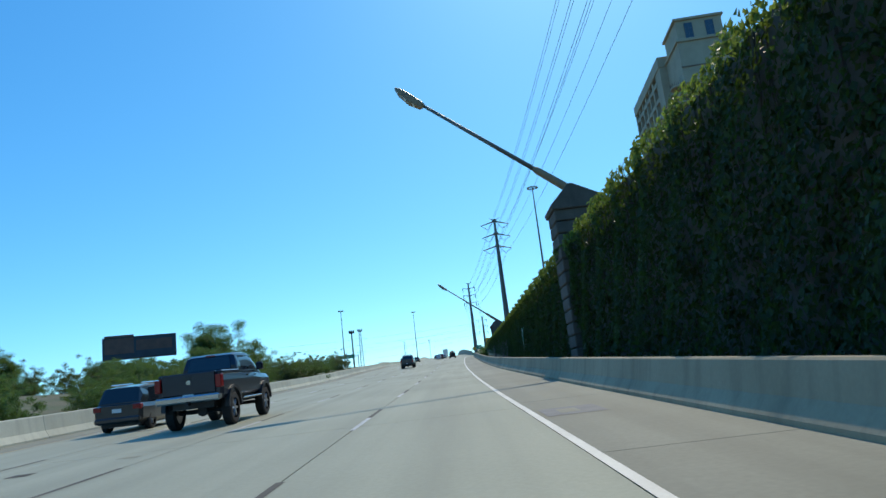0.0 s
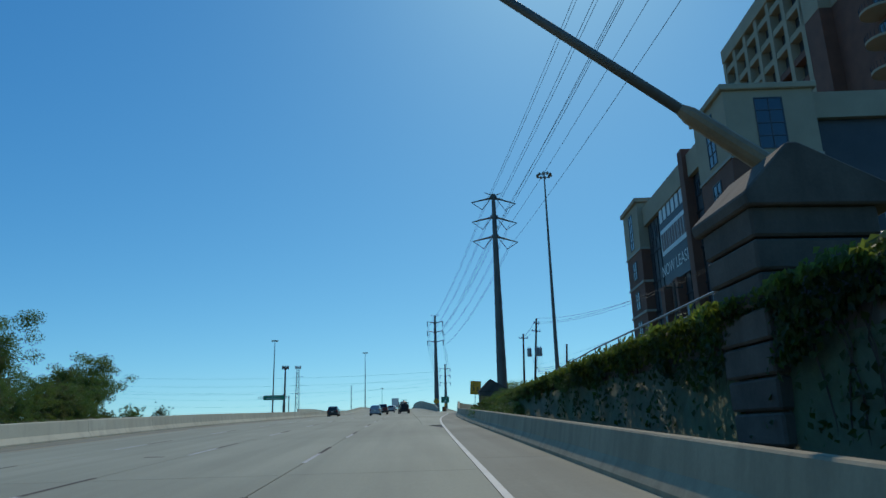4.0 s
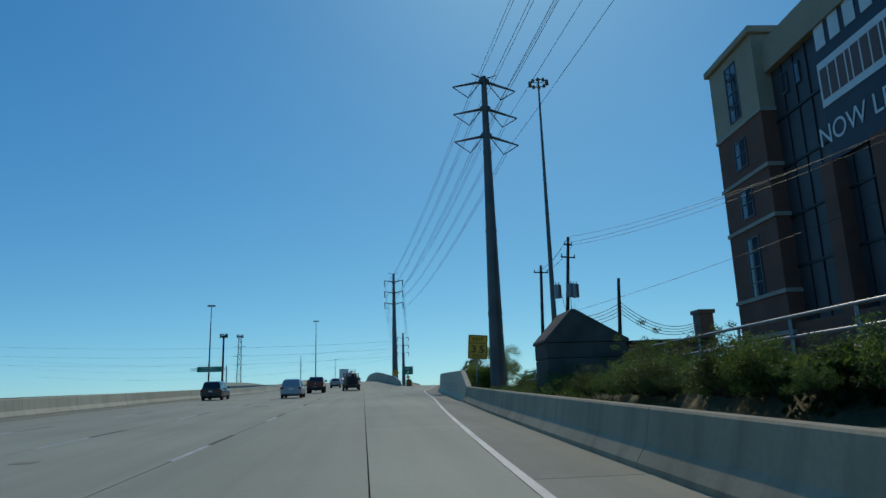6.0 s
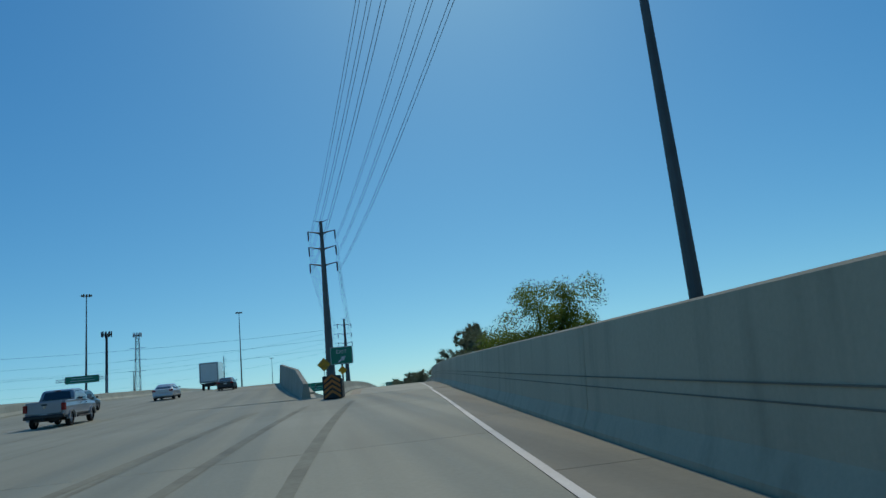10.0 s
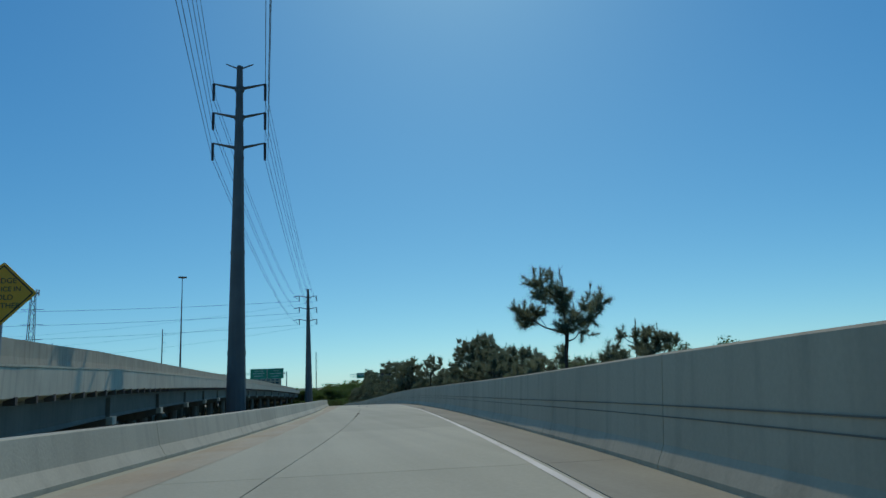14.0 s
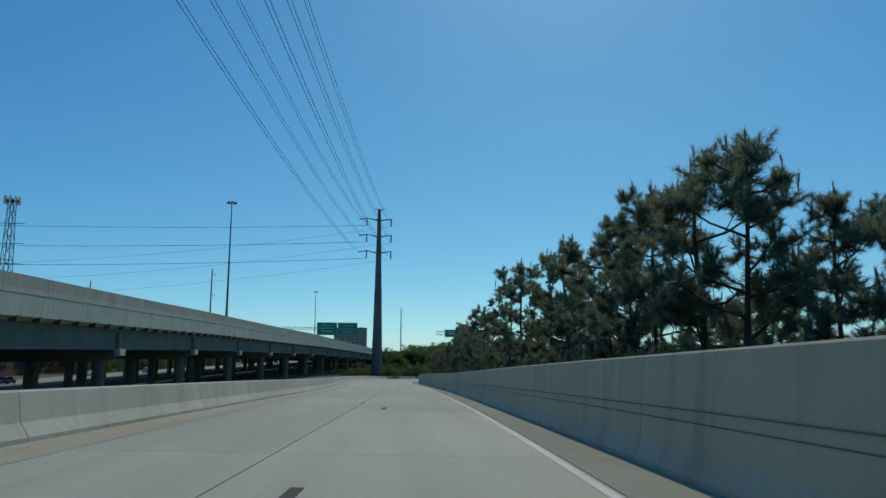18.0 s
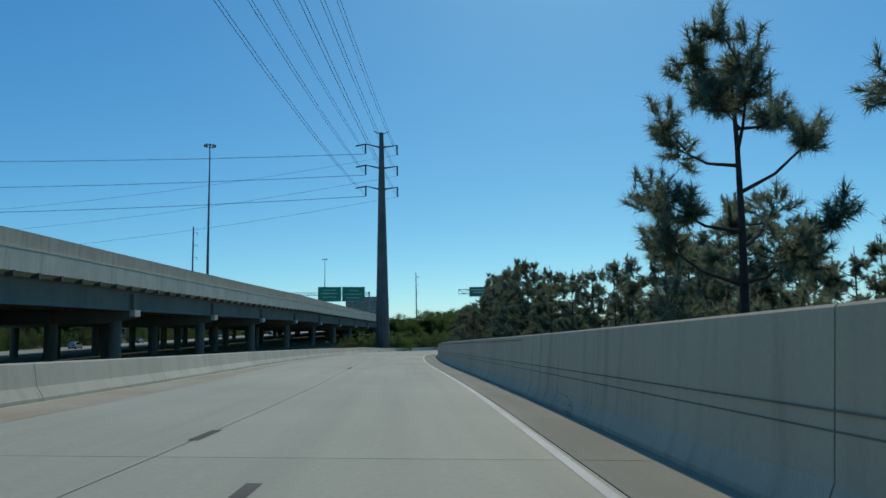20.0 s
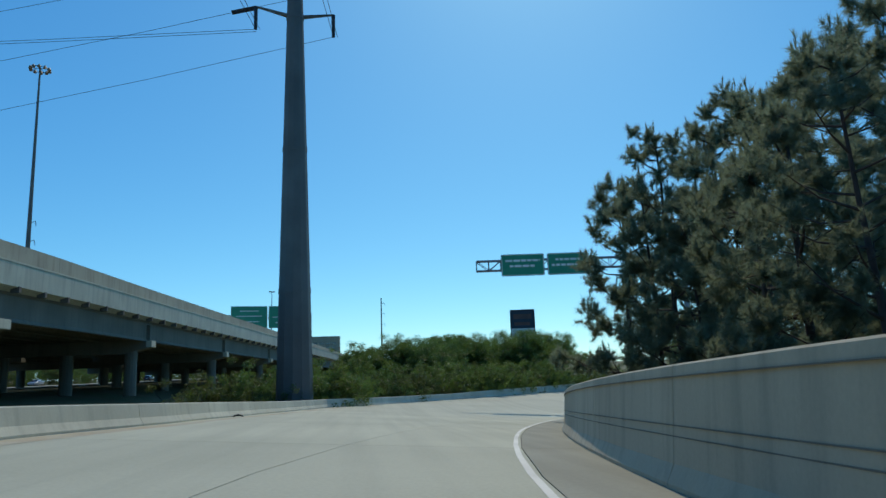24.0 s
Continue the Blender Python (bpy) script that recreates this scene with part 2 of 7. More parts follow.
def mesh_part(name, verts, faces, material, parent=None, label="", smooth=False, kind=""):
    me = bpy.data.meshes.new(name)
    me.from_pydata([tuple(v) for v in verts], [], faces)
    me.materials.append(material)
    if smooth:
        me.polygons.foreach_set("use_smooth", [True] * len(me.polygons))
    ob = new(name, me)
    ob.parent = parent
    return tagged(ob, label, kind=kind)


def thing(name, label, category, at=(0, 0, 0), rz=0.0, group="", kind=""):
    ob = new(name)
    ob.empty_display_size = 0.3
    ob.matrix_basis = pose(*at, 0, 0, rz)
    return tagged(ob, label, category, group, kind)


def box(bm, lo, hi, bevel=0.0):
    r = bmesh.ops.create_cube(bm, size=1.0)
    vs = r["verts"]
    for v in vs:
        v.co = Vector([(lo[i] + hi[i]) / 2 + v.co[i] * (hi[i] - lo[i]) for i in range(3)])
    if bevel:
        es = list({e for v in vs for e in v.link_edges})
        bmesh.ops.bevel(bm, geom=es, offset=bevel, segments=1, affect="EDGES")
    return bm


def boxes(*pairs, bevel=0.0):
    bm = bmesh.new()
    for lo, hi in pairs:
        box(bm, lo, hi, bevel)
    return bm


def tube(bm, a, b, r0, r1, n=10, caps=True):
    a, b = Vector(a), Vector(b)
    q = (b - a).to_track_quat("Z", "Y")
    rings = []
    for p, r in ((a, r0), (b, r1)):
        rings.append([bm.verts.new(p + q @ Vector((r * math.cos(k * math.tau / n), r * math.sin(k * math.tau / n), 0))) for k in range(n)])
    for k in range(n):
        bm.faces.new((rings[0][k], rings[0][(k + 1) % n], rings[1][(k + 1) % n], rings[1][k]))
    if caps:
        bm.faces.new(rings[0][::-1])
        bm.faces.new(rings[1])
    return bm


def tubes(*segs, n=8):
    bm = bmesh.new()
    for a, b, r0, r1 in segs:
        tube(bm, a, b, r0, r1, n)
    return bm


def prism(bm, pts, axis, lo, hi):
    """A flat outline, drawn in the two axes other than the given one, drawn out from lo to hi."""
    def put(p, w):
        return Vector((w, p[0], p[1])) if axis == 0 else Vector((p[0], w, p[1])) if axis == 1 else Vector((p[0], p[1], w))
    a, b = [bm.verts.new(put(p, lo)) for p in pts], [bm.verts.new(put(p, hi)) for p in pts]
    n = len(pts)
    bm.faces.new(a[::-1])
    bm.faces.new(b)
    for i in range(n):
        bm.faces.new((a[i], a[(i + 1) % n], b[(i + 1) % n], b[i]))
    bmesh.ops.recalc_face_normals(bm, faces=bm.faces[:])
    return bm


def text_part(words, size, material, parent, m, label="", depth=0.004, width=0.0, space=1.0, bold=0.0):
    cu = bpy.data.curves.new("lettering", "FONT")
    cu.body, cu.size, cu.align_x, cu.align_y, cu.extrude = words, size, "CENTER", "CENTER", depth
    cu.space_character, cu.offset = space, bold
    tmp = bpy.data.objects.new("lettering", cu)
    scene.collection.objects.link(tmp)
    dg = bpy.context.evaluated_depsgraph_get()
    me = bpy.data.meshes.new_from_object(tmp.evaluated_get(dg))
    bpy.data.objects.remove(tmp)
    me.materials.clear()
    me.materials.append(material)
    if width:
        xs = [v.co.x for v in me.vertices]
        k, mid = width / (max(xs) - min(xs)), (max(xs) + min(xs)) / 2
        for v in me.vertices:
            v.co.x = (v.co.x - mid) * k
    ob = new("lettering", me)
    ob.parent = parent
    ob.matrix_basis = m
    return tagged(ob, label)


# ---- alignment: the lane driven, which becomes the exit ramp ----
KNOTS = [(0, -90, -4.2), (0, -40, -2.63), (0, 0, -1.33), (-0.3, 27, -0.45), (-0.3, 54, 0.43), (0, 81, 1.36), (0.35, 120, 3.05),
         (1.0, 160.7, 4.71), (2.3, 186.5, 5.56), (4.1, 211.7, 6.37), (6.1, 236.2, 7.12), (8.9, 260.2, 7.83), (17.1, 323.3, 9.83),
         (22.5, 360.1, 10.26), (26.5, 385.5, 9.9), (30.2, 413.6, 9.48), (33.2, 443.0, 8.96), (35.8, 472.7, 8.21), (39.1, 546.9, 5.41),
         (39.3, 591.7, 3.83), (40.2, 620.9, 2.76), (41.6, 645.9, 1.79), (43.5, 661.8, 1.14), (47.0, 677.4, 0.3), (51.8, 692.6, -0.7), (57.4, 707.6, -1.7)]
pts = [Vector(k) for k in KNOTS]
head, at, zz, RADIUS = 0.37, pts[-1].copy(), pts[-1].z, 105.0
for i in range(26):
    head += 6.0 / RADIUS
    zz = zz - 6.0 * 0.06 * max(0.0, 1 - i / 9)
    at = Vector((at.x + 6 * math.sin(head), at.y + 6 * math.cos(head), zz))
    pts.append(at)
LINE = [pts[0]]
for i in range(len(pts) - 1):
    p0, p1, p2, p3 = pts[max(i - 1, 0)], pts[i], pts[i + 1], pts[min(i + 2, len(pts) - 1)]
    d1, d0, d2 = (p2 - p1).length, max((p1 - p0).length, 1e-6), max((p3 - p2).length, 1e-6)
    m1 = (p2 - p1) if i == 0 else ((p1 - p0) / d0 * d1 + (p2 - p1)) / 2
    m2 = (p2 - p1) if i == len(pts) - 2 else ((p2 - p1) + (p3 - p2) / d2 * d1) / 2
    k = max(2, int(d1 / 2))
    for j in range(1, k + 1):
        u = j / k
        LINE.append(p1 * (2 * u**3 - 3 * u**2 + 1) + m1 * (u**3 - 2 * u**2 + u) + p2 * (3 * u**2 - 2 * u**3) + m2 * (u**3 - u**2))
LA = np.array([tuple(p) for p in LINE])
STN = np.r_[0, np.cumsum(np.linalg.norm(np.diff(LA[:, :2], axis=0), axis=1))]
STN = STN - np.interp(0.0, LA[:, 1][:200], STN[:200])
S_END = float(STN[-1])
TAN = np.gradient(LA[:, :2], axis=0)
TAN /= np.linalg.norm(TAN, axis=1, keepdims=True)


def lerp(x, *knots):
    return float(np.interp(x, [k[0] for k in knots], [k[1] for k in knots]))


def bank(s):
    return lerp(s, (430, 0.0), (510, 0.027), (600, 0.036), (700, 0.048))


def rd(s, d, h=0.0):
    """The point at station s, d to the right of the lane's middle and h over the road."""
    x, y, z = (float(np.interp(s, STN, LA[:, i])) for i in range(3))
    tx, ty = (float(np.interp(s, STN, TAN[:, i])) for i in range(2))
    return Vector((x + ty * d, y - tx * d, z - bank(s) * d + h))


def z_lane(y):
    return float(np.interp(y, LA[:420, 1], LA[:420, 2]))


def turn(s):
    return math.degrees(math.atan2(-float(np.interp(s, STN, TAN[:, 0])), float(np.interp(s, STN, TAN[:, 1]))))


# ---- alignment: the main lanes, by their distance along y ----
def main_x(y):
    return 0.0 if y < 520 else 2.3e-4 * (y - 520)**2 if y < 760 else 13.25 + 0.11 * (y - 760)


def main_z(y):
    return z_lane(y) if y < 290 else lerp(y, (290, z_lane(290)), (304, 9.4), (330, 10.8), (352, 11.9), (377, 12.75), (406, 13.6), (440, 14.1),
                                          (500, 14.25), (545, 14.25), (600, 14.1), (642, 13.6), (720, 12.6), (870, 9.0), (1000, 5.5), (1200, 2.6))


def md(y, x, h=0.0):
    return Vector((main_x(y) + x, y, main_z(y) + h))


def fascia_x(y):
    return lerp(y, (304, 9.2), (352, 7.8), (406, 6.0), (500, 5.0), (1500, 5.0))


# ---- ground ----
def smooth(a, b, v):
    u = min(1.0, max(0.0, (v - a) / (b - a)))
    return u * u * (3 - 2 * u)


def ground_z(x, y):
    base = lerp(y, (60, 5.0), (110, 5.2), (160, 6.0), (200, 6.5), (240, 6.7), (290, 6.0), (420, 2.0))
    if x > 7.3 or y > 300:
        g = base - smooth(-5, 25, x) * 2.9 * smooth(470, 640, y)
    else:
        left = 1.0 if x < -17 else 0.0
        cut = z_lane(max(-90, y)) - 0.35
        g = cut + left * min(0.45 + (-17 - x) * 0.06, 2.5) if x > -60 else base - 1.2
        if -60 < x < -17:
            g = g + (base - 1.2 - g) * smooth(-25, -60, x)
    if x > 8 and y > 630:
        g -= 3.4 * smooth(640, 715, y) * smooth(10, 32, x)
    if y < 304 and 0 < x < lerp(y, (60, 4.6), (160, 6.0), (212, 11.5), (236, 14.0), (260, 17.0), (304, 23.0)):
        g = min(g, z_lane(max(-90, y)) - 0.4)
    far = smooth(300, 1500, math.hypot(x, y - 300))
    return g + (2.0 - g) * far


def build_ground():
    xs = sorted({-3000, -1800, -1000, -600, -400, -300, -220, -160, -120, *range(-100, -20, 10), -17.5, -16.8, 0, 7.25, 7.4, 8, 9.5, 11, 12.5, 14, 15.5, 17, 18.5, *range(20, 121, 10), 160, 220, 300, 400, 600, 1000, 1800, 3000})
    ys = sorted({-3000, -1500, -800, -400, -200, *range(-100, 181, 20), *range(190, 301, 10), 302, *range(320, 1000, 20), 1100, 1300, 1600, 2200, 3000, 4000})
    verts = [(x, y, ground_z(x, y)) for y in ys for x in xs]
    n = len(xs)
    faces = [(j * n + i, j * n + i + 1, (j + 1) * n + i + 1, (j + 1) * n + i) for j in range(len(ys) - 1) for i in range(n - 1)]
    tagged(mesh_part("ground", verts, faces, GRASS, smooth=True), "dry green grass ground of the flat city", "ground", kind="structure")


build_ground()


def slab_row(parent, name, left, right, marks, material):
    """Concrete slabs between two edges (functions of the distance along), each with a gap to the next."""
    for a, b in zip(marks, marks[1:]):
        k = max(1, int((b - a) / 6))
        verts, faces = [], []
        for j in range(k + 1):
            u = a + 0.012 + (b - a - 0.024) * j / k
            p, q = left(u), right(u)
            w = (q - p).normalized() * 0.012
            p, q = p + w, q - w
            verts += [p, q, p - Vector((0, 0, 0.05)), q - Vector((0, 0, 0.05))]
        for j in range(k):
            i = 4 * j
            faces += [(i, i + 1, i + 5, i + 4), (i + 2, i, i + 4, i + 6), (i + 1, i + 3, i + 7, i + 5)]
        faces += [(0, 2, 3, 1), (4 * k, 4 * k + 1, 4 * k + 3, 4 * k + 2)]
        mesh_part("slab", verts, faces, material, parent)


def ribbon(name, left, right, marks, material, parent=None, kind="", label="", h=0.0):
    verts, faces = [], []
    for u in marks:
        verts += [left(u) + Vector((0, 0, h)), right(u) + Vector((0, 0, h))]
    for j in range(len(marks) - 1):
        faces.append((2 * j, 2 * j + 1, 2 * j + 3, 2 * j + 2))
    return mesh_part(name, verts, faces, material, parent, label, kind=kind)


def span(a, b, step):
    n = max(1, round((b - a) / step))
    return [a + (b - a) * i / n for i in range(n + 1)]


def loft(rows, close=False):
    """Faces over rows of points; the outline of each row is closed on request."""
    n = len(rows[0])
    verts = [p for r in rows for p in r]
    faces = []
    for j in range(len(rows) - 1):
        for i in range(n if close else n - 1):
            k = (i + 1) % n
            faces.append((j * n + i, (j + 1) * n + i, (j + 1) * n + k, j * n + k))
    if close:
        faces += [tuple(range(n)), tuple(range((len(rows) - 1) * n, len(rows) * n))[::-1]]
    return verts, faces


# -- the pavement as far as the gore --
GORE = 304.0
def ramp_right(s):
    return lerp(s, (0, 4.2), (60, 3.65), (100, 3.45), (196, 3.3), (250, 3.0), (300, 3.0), (335, 3.15), (375, 3.75), (455, 3.65), (500, 3.2), (580, 3.3), (640, 3.45), (700, 2.4), (900, 2.4))


def ramp_left(s):
    return lerp(s, (300, -3.6), (335, -5.1), (375, -5.5), (460, -6.4), (505, -7.35), (580, -9.4), (640, -10.2), (660, -11.6), (680, -14.4), (700, -20.0), (720, -26.0), (740, -27.0), (900, -27.0))


road = thing("main_road", "pale concrete freeway lanes climbing a grade", "road", kind="structure")
base = ribbon("road_base", lambda y: md(y, -16.2, -0.045), lambda y: rd(y, ramp_right(y), -0.045) if y < 150 else Vector((rd(y, 4).x, y, z_lane(y) - 0.045)), span(-90, GORE, 6), JOINT, road)
def edge_d(s):
    return lerp(s, (0, 1.6), (40, 1.4), (60, 1.25), (95, 1.1), (130, 1.3), (160, 1.55), (205, 1.9), (245, 1.4), (262, 1.6), (290, 1.85), (335, 1.75), (373, 2.2), (465, 2.1), (580, 1.8), (640, 1.5), (700, 0.6), (900, 0.6))


def lane_side(y):
    """The outer line of the driven lane at y, where the exit lane opens."""
    p = rd(y, edge_d(y))
    return Vector((max(1.05, p.x), y, z_lane(y)))


LANES = (-16.1, -14.2, -10.2, -6.4, -2.4, 1.05)
for i, (a, b) in enumerate(zip(LANES, LANES[1:])):
    slab_row(road, "slab", lambda y, a=a: md(y, a), lambda y, b=b: (lane_side(y) if b > 1 and y < 150 else md(y, b)), span(-90, GORE, 15), SHOULDER if i == 0 else PAVE)


def edge_side(y):
    p = rd(y, ramp_right(y) + 0.1)
    return Vector((p.x, y, z_lane(y)))


slab_row(road, "slab", lane_side, edge_side, span(-90, GORE, 9), SHOULDER)
slab_row(road, "slab", lambda y: md(y, 1.05), lane_side, span(150, GORE, 15), PAVE)

# -- the ramp past the gore --
ramp = thing("exit_ramp", "pale concrete exit ramp curving between concrete walls", "road", kind="structure")
RM = span(GORE - 1.5, S_END, 4)
ribbon("ramp_base", lambda s: rd(s, ramp_left(s) - 0.2, -0.05), lambda s: rd(s, ramp_right(s) + 0.2, -0.05), RM, JOINT, ramp)
def mid_joint(s):
    return lerp(s, (300, -2.0), (480, -2.4), (580, -3.5), (800, -3.5))


S_TIES = span(GORE - 1.5, S_END, 14)
slab_row(ramp, "slab", lambda s: rd(s, ramp_left(s)), lambda s: rd(s, mid_joint(s)), S_TIES, RAMPPAVE)
slab_row(ramp, "slab", lambda s: rd(s, mid_joint(s)), lambda s: rd(s, edge_d(s) + 0.2), S_TIES, RAMPPAVE)
slab_row(ramp, "slab", lambda s: rd(s, edge_d(s) + 0.2), lambda s: rd(s, ramp_right(s) + 0.1), S_TIES, SHOULDER)

# -- paint --
for x in (-10.2, -6.4, -2.4):
    for i in range(-5, 25 if x < -3 else 22):
        y0 = 3.1 + 12.19 * i + (4.0 if x == -6.4 else 8.0 if x == -10.2 else 0.0)
        ribbon("lane_dash", lambda y, x=x: md(y, x - 0.055, 0.004), lambda y, x=x: md(y, x + 0.055, 0.004), [y0, y0 + 1.5, y0 + 3.05], WORN, road)
        ribbon("dark_dash", lambda y, x=x: md(y, x - 0.06, 0.0045), lambda y, x=x: md(y, x + 0.06, 0.0045), [y0 + 3.08, y0 + 4.5, y0 + 6.0], TAR, road)
ribbon("edge_line", lambda y: lane_side(y) + Vector((0.0, 0, 0.004)), lambda y: lane_side(y) + Vector((0.14, 0, 0.004)), span(-90, GORE - 1.5, 5), PAINT, road)
ribbon("edge_line", lambda s: rd(s, edge_d(s) - 0.02, 0.004), lambda s: rd(s, edge_d(s) + 0.12, 0.004), span(GORE - 1.5, S_END, 4), PAINT, ramp)
ribbon("yellow_line", lambda y: md(y, -14.2, 0.004), lambda y: md(y, -14.08, 0.004), span(-90, GORE, 8), YELLOW, road)
ribbon("stained_strip", lambda s: rd(s, ramp_left(s) + 0.35 + 0.2 * math.sin(s * 0.11), 0.004), lambda s: rd(s, ramp_left(s) + 1.3 + 0.25 * math.sin(s * 0.07 + 1), 0.004), span(GORE + 2, S_END, 4), STAIN, ramp)


# -- tyre marks that swerve into the gore, and a few dark patches --
def mark(name, at, width, ys, material, parent, taper=False):
    a, b = ys[0], ys[-1]

    def half(y):
        return width / 2 * (smooth(a, a + 0.6 * (b - a), y) * 0.98 + 0.02 if taper else 1.0)
    ribbon(name, lambda y: Vector((at(y) - half(y), y, z_lane(y) + 0.0055)), lambda y: Vector((at(y) + half(y), y, z_lane(y) + 0.0055)), ys, material, parent)


for k, (x0, bend, y0, y1) in enumerate(((4.3, 0.00085, 246, 296), (6.0, 0.0010, 244, 297), (7.6, 0.0012, 246, 298), (4.9, 0.0005, 262, 298))):
    mark("skid_mark", lambda y, x0=x0, b=bend: x0 + b * (y - 240)**2 * 0.9, 0.27, span(y0, y1, 3), SKID, road, True)
rnd3 = random.Random(3)
for i in range(30):
    y, x = rnd3.uniform(6, 290), rnd3.choice((-12.2, -8.3, -4.4, -0.6)) + rnd3.uniform(-1.2, 1.2)
    w = rnd3.uniform(0.3, 0.9)
    mark("patch", lambda q, x=x: x, w, [y, y + rnd3.uniform(0.15, 0.5)], TAR if i % 3 else SKID, road)
for i in range(26):
    s0, d0 = rnd3.uniform(330, 660), rnd3.choice((0.0, 0.0, -1.5, 2.6))
    d = mid_joint(s0) if d0 == 0.0 else d0
    ribbon("patch", lambda s, d=d: rd(s, d - 0.08, 0.0055), lambda s, d=d: rd(s, d + 0.08, 0.0055), span(s0, s0 + rnd3.uniform(1.0, 3.4), 1.5), TAR, ramp)
# a dark repair on the shoulder below the ivy wall, and a drain inlet on the ramp's shoulder
ribbon("shoulder_patch", lambda q: rd(q, 1.78, 0.006), lambda q: rd(q, 2.95, 0.006), [13.3, 14.9], PATCH, road)
ribbon("shoulder_patch", lambda q: rd(q, 2.1, 0.0075), lambda q: rd(q, 2.5, 0.0075), [13.7, 14.5], SHOULDER, road)
inlet = thing("drain_inlet", "dark iron drain inlet in the ramp's shoulder", "drain", kind="structure")
for q in span(657.6, 658.8, 0.1):
    ribbon("grate_bar", lambda u: rd(u, 1.98, 0.012), lambda u: rd(u, 2.8, 0.012), [q, q + 0.06], GRATE, inlet)
ribbon("inlet_frame", lambda u: rd(u, 1.9, 0.006), lambda u: rd(u, 2.88, 0.006), [657.5, 658.95], GRATE, inlet)

# -- barriers --
def barrier(name, label, place, side, marks, height, material, down=0.05, thick=0.23, cap=False, steep=False):
    """A concrete barrier of segments with a sloping foot; side: +1 where the road lies at smaller offsets."""
    root = thing(name, label, "barrier", kind="structure")
    for a, b in zip(marks, marks[1:]):
        k = max(1, round((b - a) / 3.5))
        rows = []
        for j in range(k + 1):
            u = a + 0.012 + (b - a - 0.024) * j / k
            h = height(u) if callable(height) else height
            foot = [(0.02, -down), (0.02, 0.07), (0.14, 0.35)] if steep else [(0.0, -down), (0.0, 0.08), (0.16, 0.33)]
            prof = [*foot, (0.20 + 0.05 * min(1, h), h - 0.03), (0.23 + 0.05 * min(1, h), h), (0.23 + thick, h), (0.25 + thick, -down)]
            rows.append([place(u, side * d, z) for d, z in prof])
        verts, faces = loft(rows, True)
        if side < 0:
            faces = [f[::-1] for f in faces]
        mesh_part("barrier_panel", verts, faces, material, root)
        if cap:
            mid = [[place(u, side * d, z + (height(u) if callable(height) else height)) for d, z in ((0.24, 0.0), (0.24, 0.06), (0.30 + thick, 0.06), (0.30 + thick, 0.0))] for u in span(a + 0.012, b - 0.012, 3.5)]
            v, f = loft(mid, True)
            mesh_part("coping", v, f if side > 0 else [q[::-1] for q in f], BARRIER, root)
    return root


barrier("median_barrier", "weathered concrete median barrier along the lanes", lambda y, d, h: md(y, -16.1 + d, h), -1, span(-90, 1200, 9), 0.92, BARRIER)
barrier("roadside_barrier", "low stained concrete barrier below the ivy wall, coloured as if shaded", lambda s, d, h: rd(s, ramp_right(s) + d, h), 1, span(-90, 199.3, 9.5), 0.82, ROADSIDE)
barrier("ramp_parapet", "tall grey concrete parapet wall with vertical joints", lambda s, d, h: rd(s, ramp_right(s) + d, h), 1, [199.3, *span(203.5, S_END, 7.6)],
        lambda s: lerp(s, (199.3, 0.84), (201.6, 1.75), (240, 1.85), (330, 1.66), (480, 1.70), (600, 1.82), (900, 1.82)), PARAPET, down=0.3, thick=0.3, steep=True)
barrier("ramp_barrier", "pale concrete barrier on the outer side of the ramp", lambda s, d, h: rd(s, ramp_left(s) + d, h), -1, span(GORE + 2, S_END, 9.1), 0.88, BARRIER, down=0.3)

# dark raised strips stand in for shaded grooves along the tall parapet: two lines run the length of the wall
for hh, s_from in ((0.74, 205), (0.90, 205), (1.62, 556)):
    v, f = loft([[rd(s, ramp_right(s) + 0.164 + 0.055 * (hh - 0.33) / 1.4 + d, hh + z) for d, z in ((-0.016, 0.0), (-0.016, 0.017), (0.05, 0.017), (0.05, 0.0))] for s in span(s_from, S_END - 2, 1.9)], True)
    tagged(mesh_part("groove_shade_strip", v, f, GIRDER), "thin raised dark strip standing in for a shaded groove in the parapet", "trim", kind="structure")

# ramp's retaining sides, down to the ground
for name, off in (("ramp_side_outer", lambda s: ramp_left(s) - 0.35), ("ramp_side_inner", lambda s: ramp_right(s) + 0.45)):
    v, f = loft([[rd(s, off(s), -0.1), Vector((*rd(s, off(s)).xy, -1.0))] for s in span(GORE - 2, S_END, 6)])
    tagged(mesh_part(name, v, f, FASCIA), "concrete retaining side of the ramp", "wall", kind="structure")


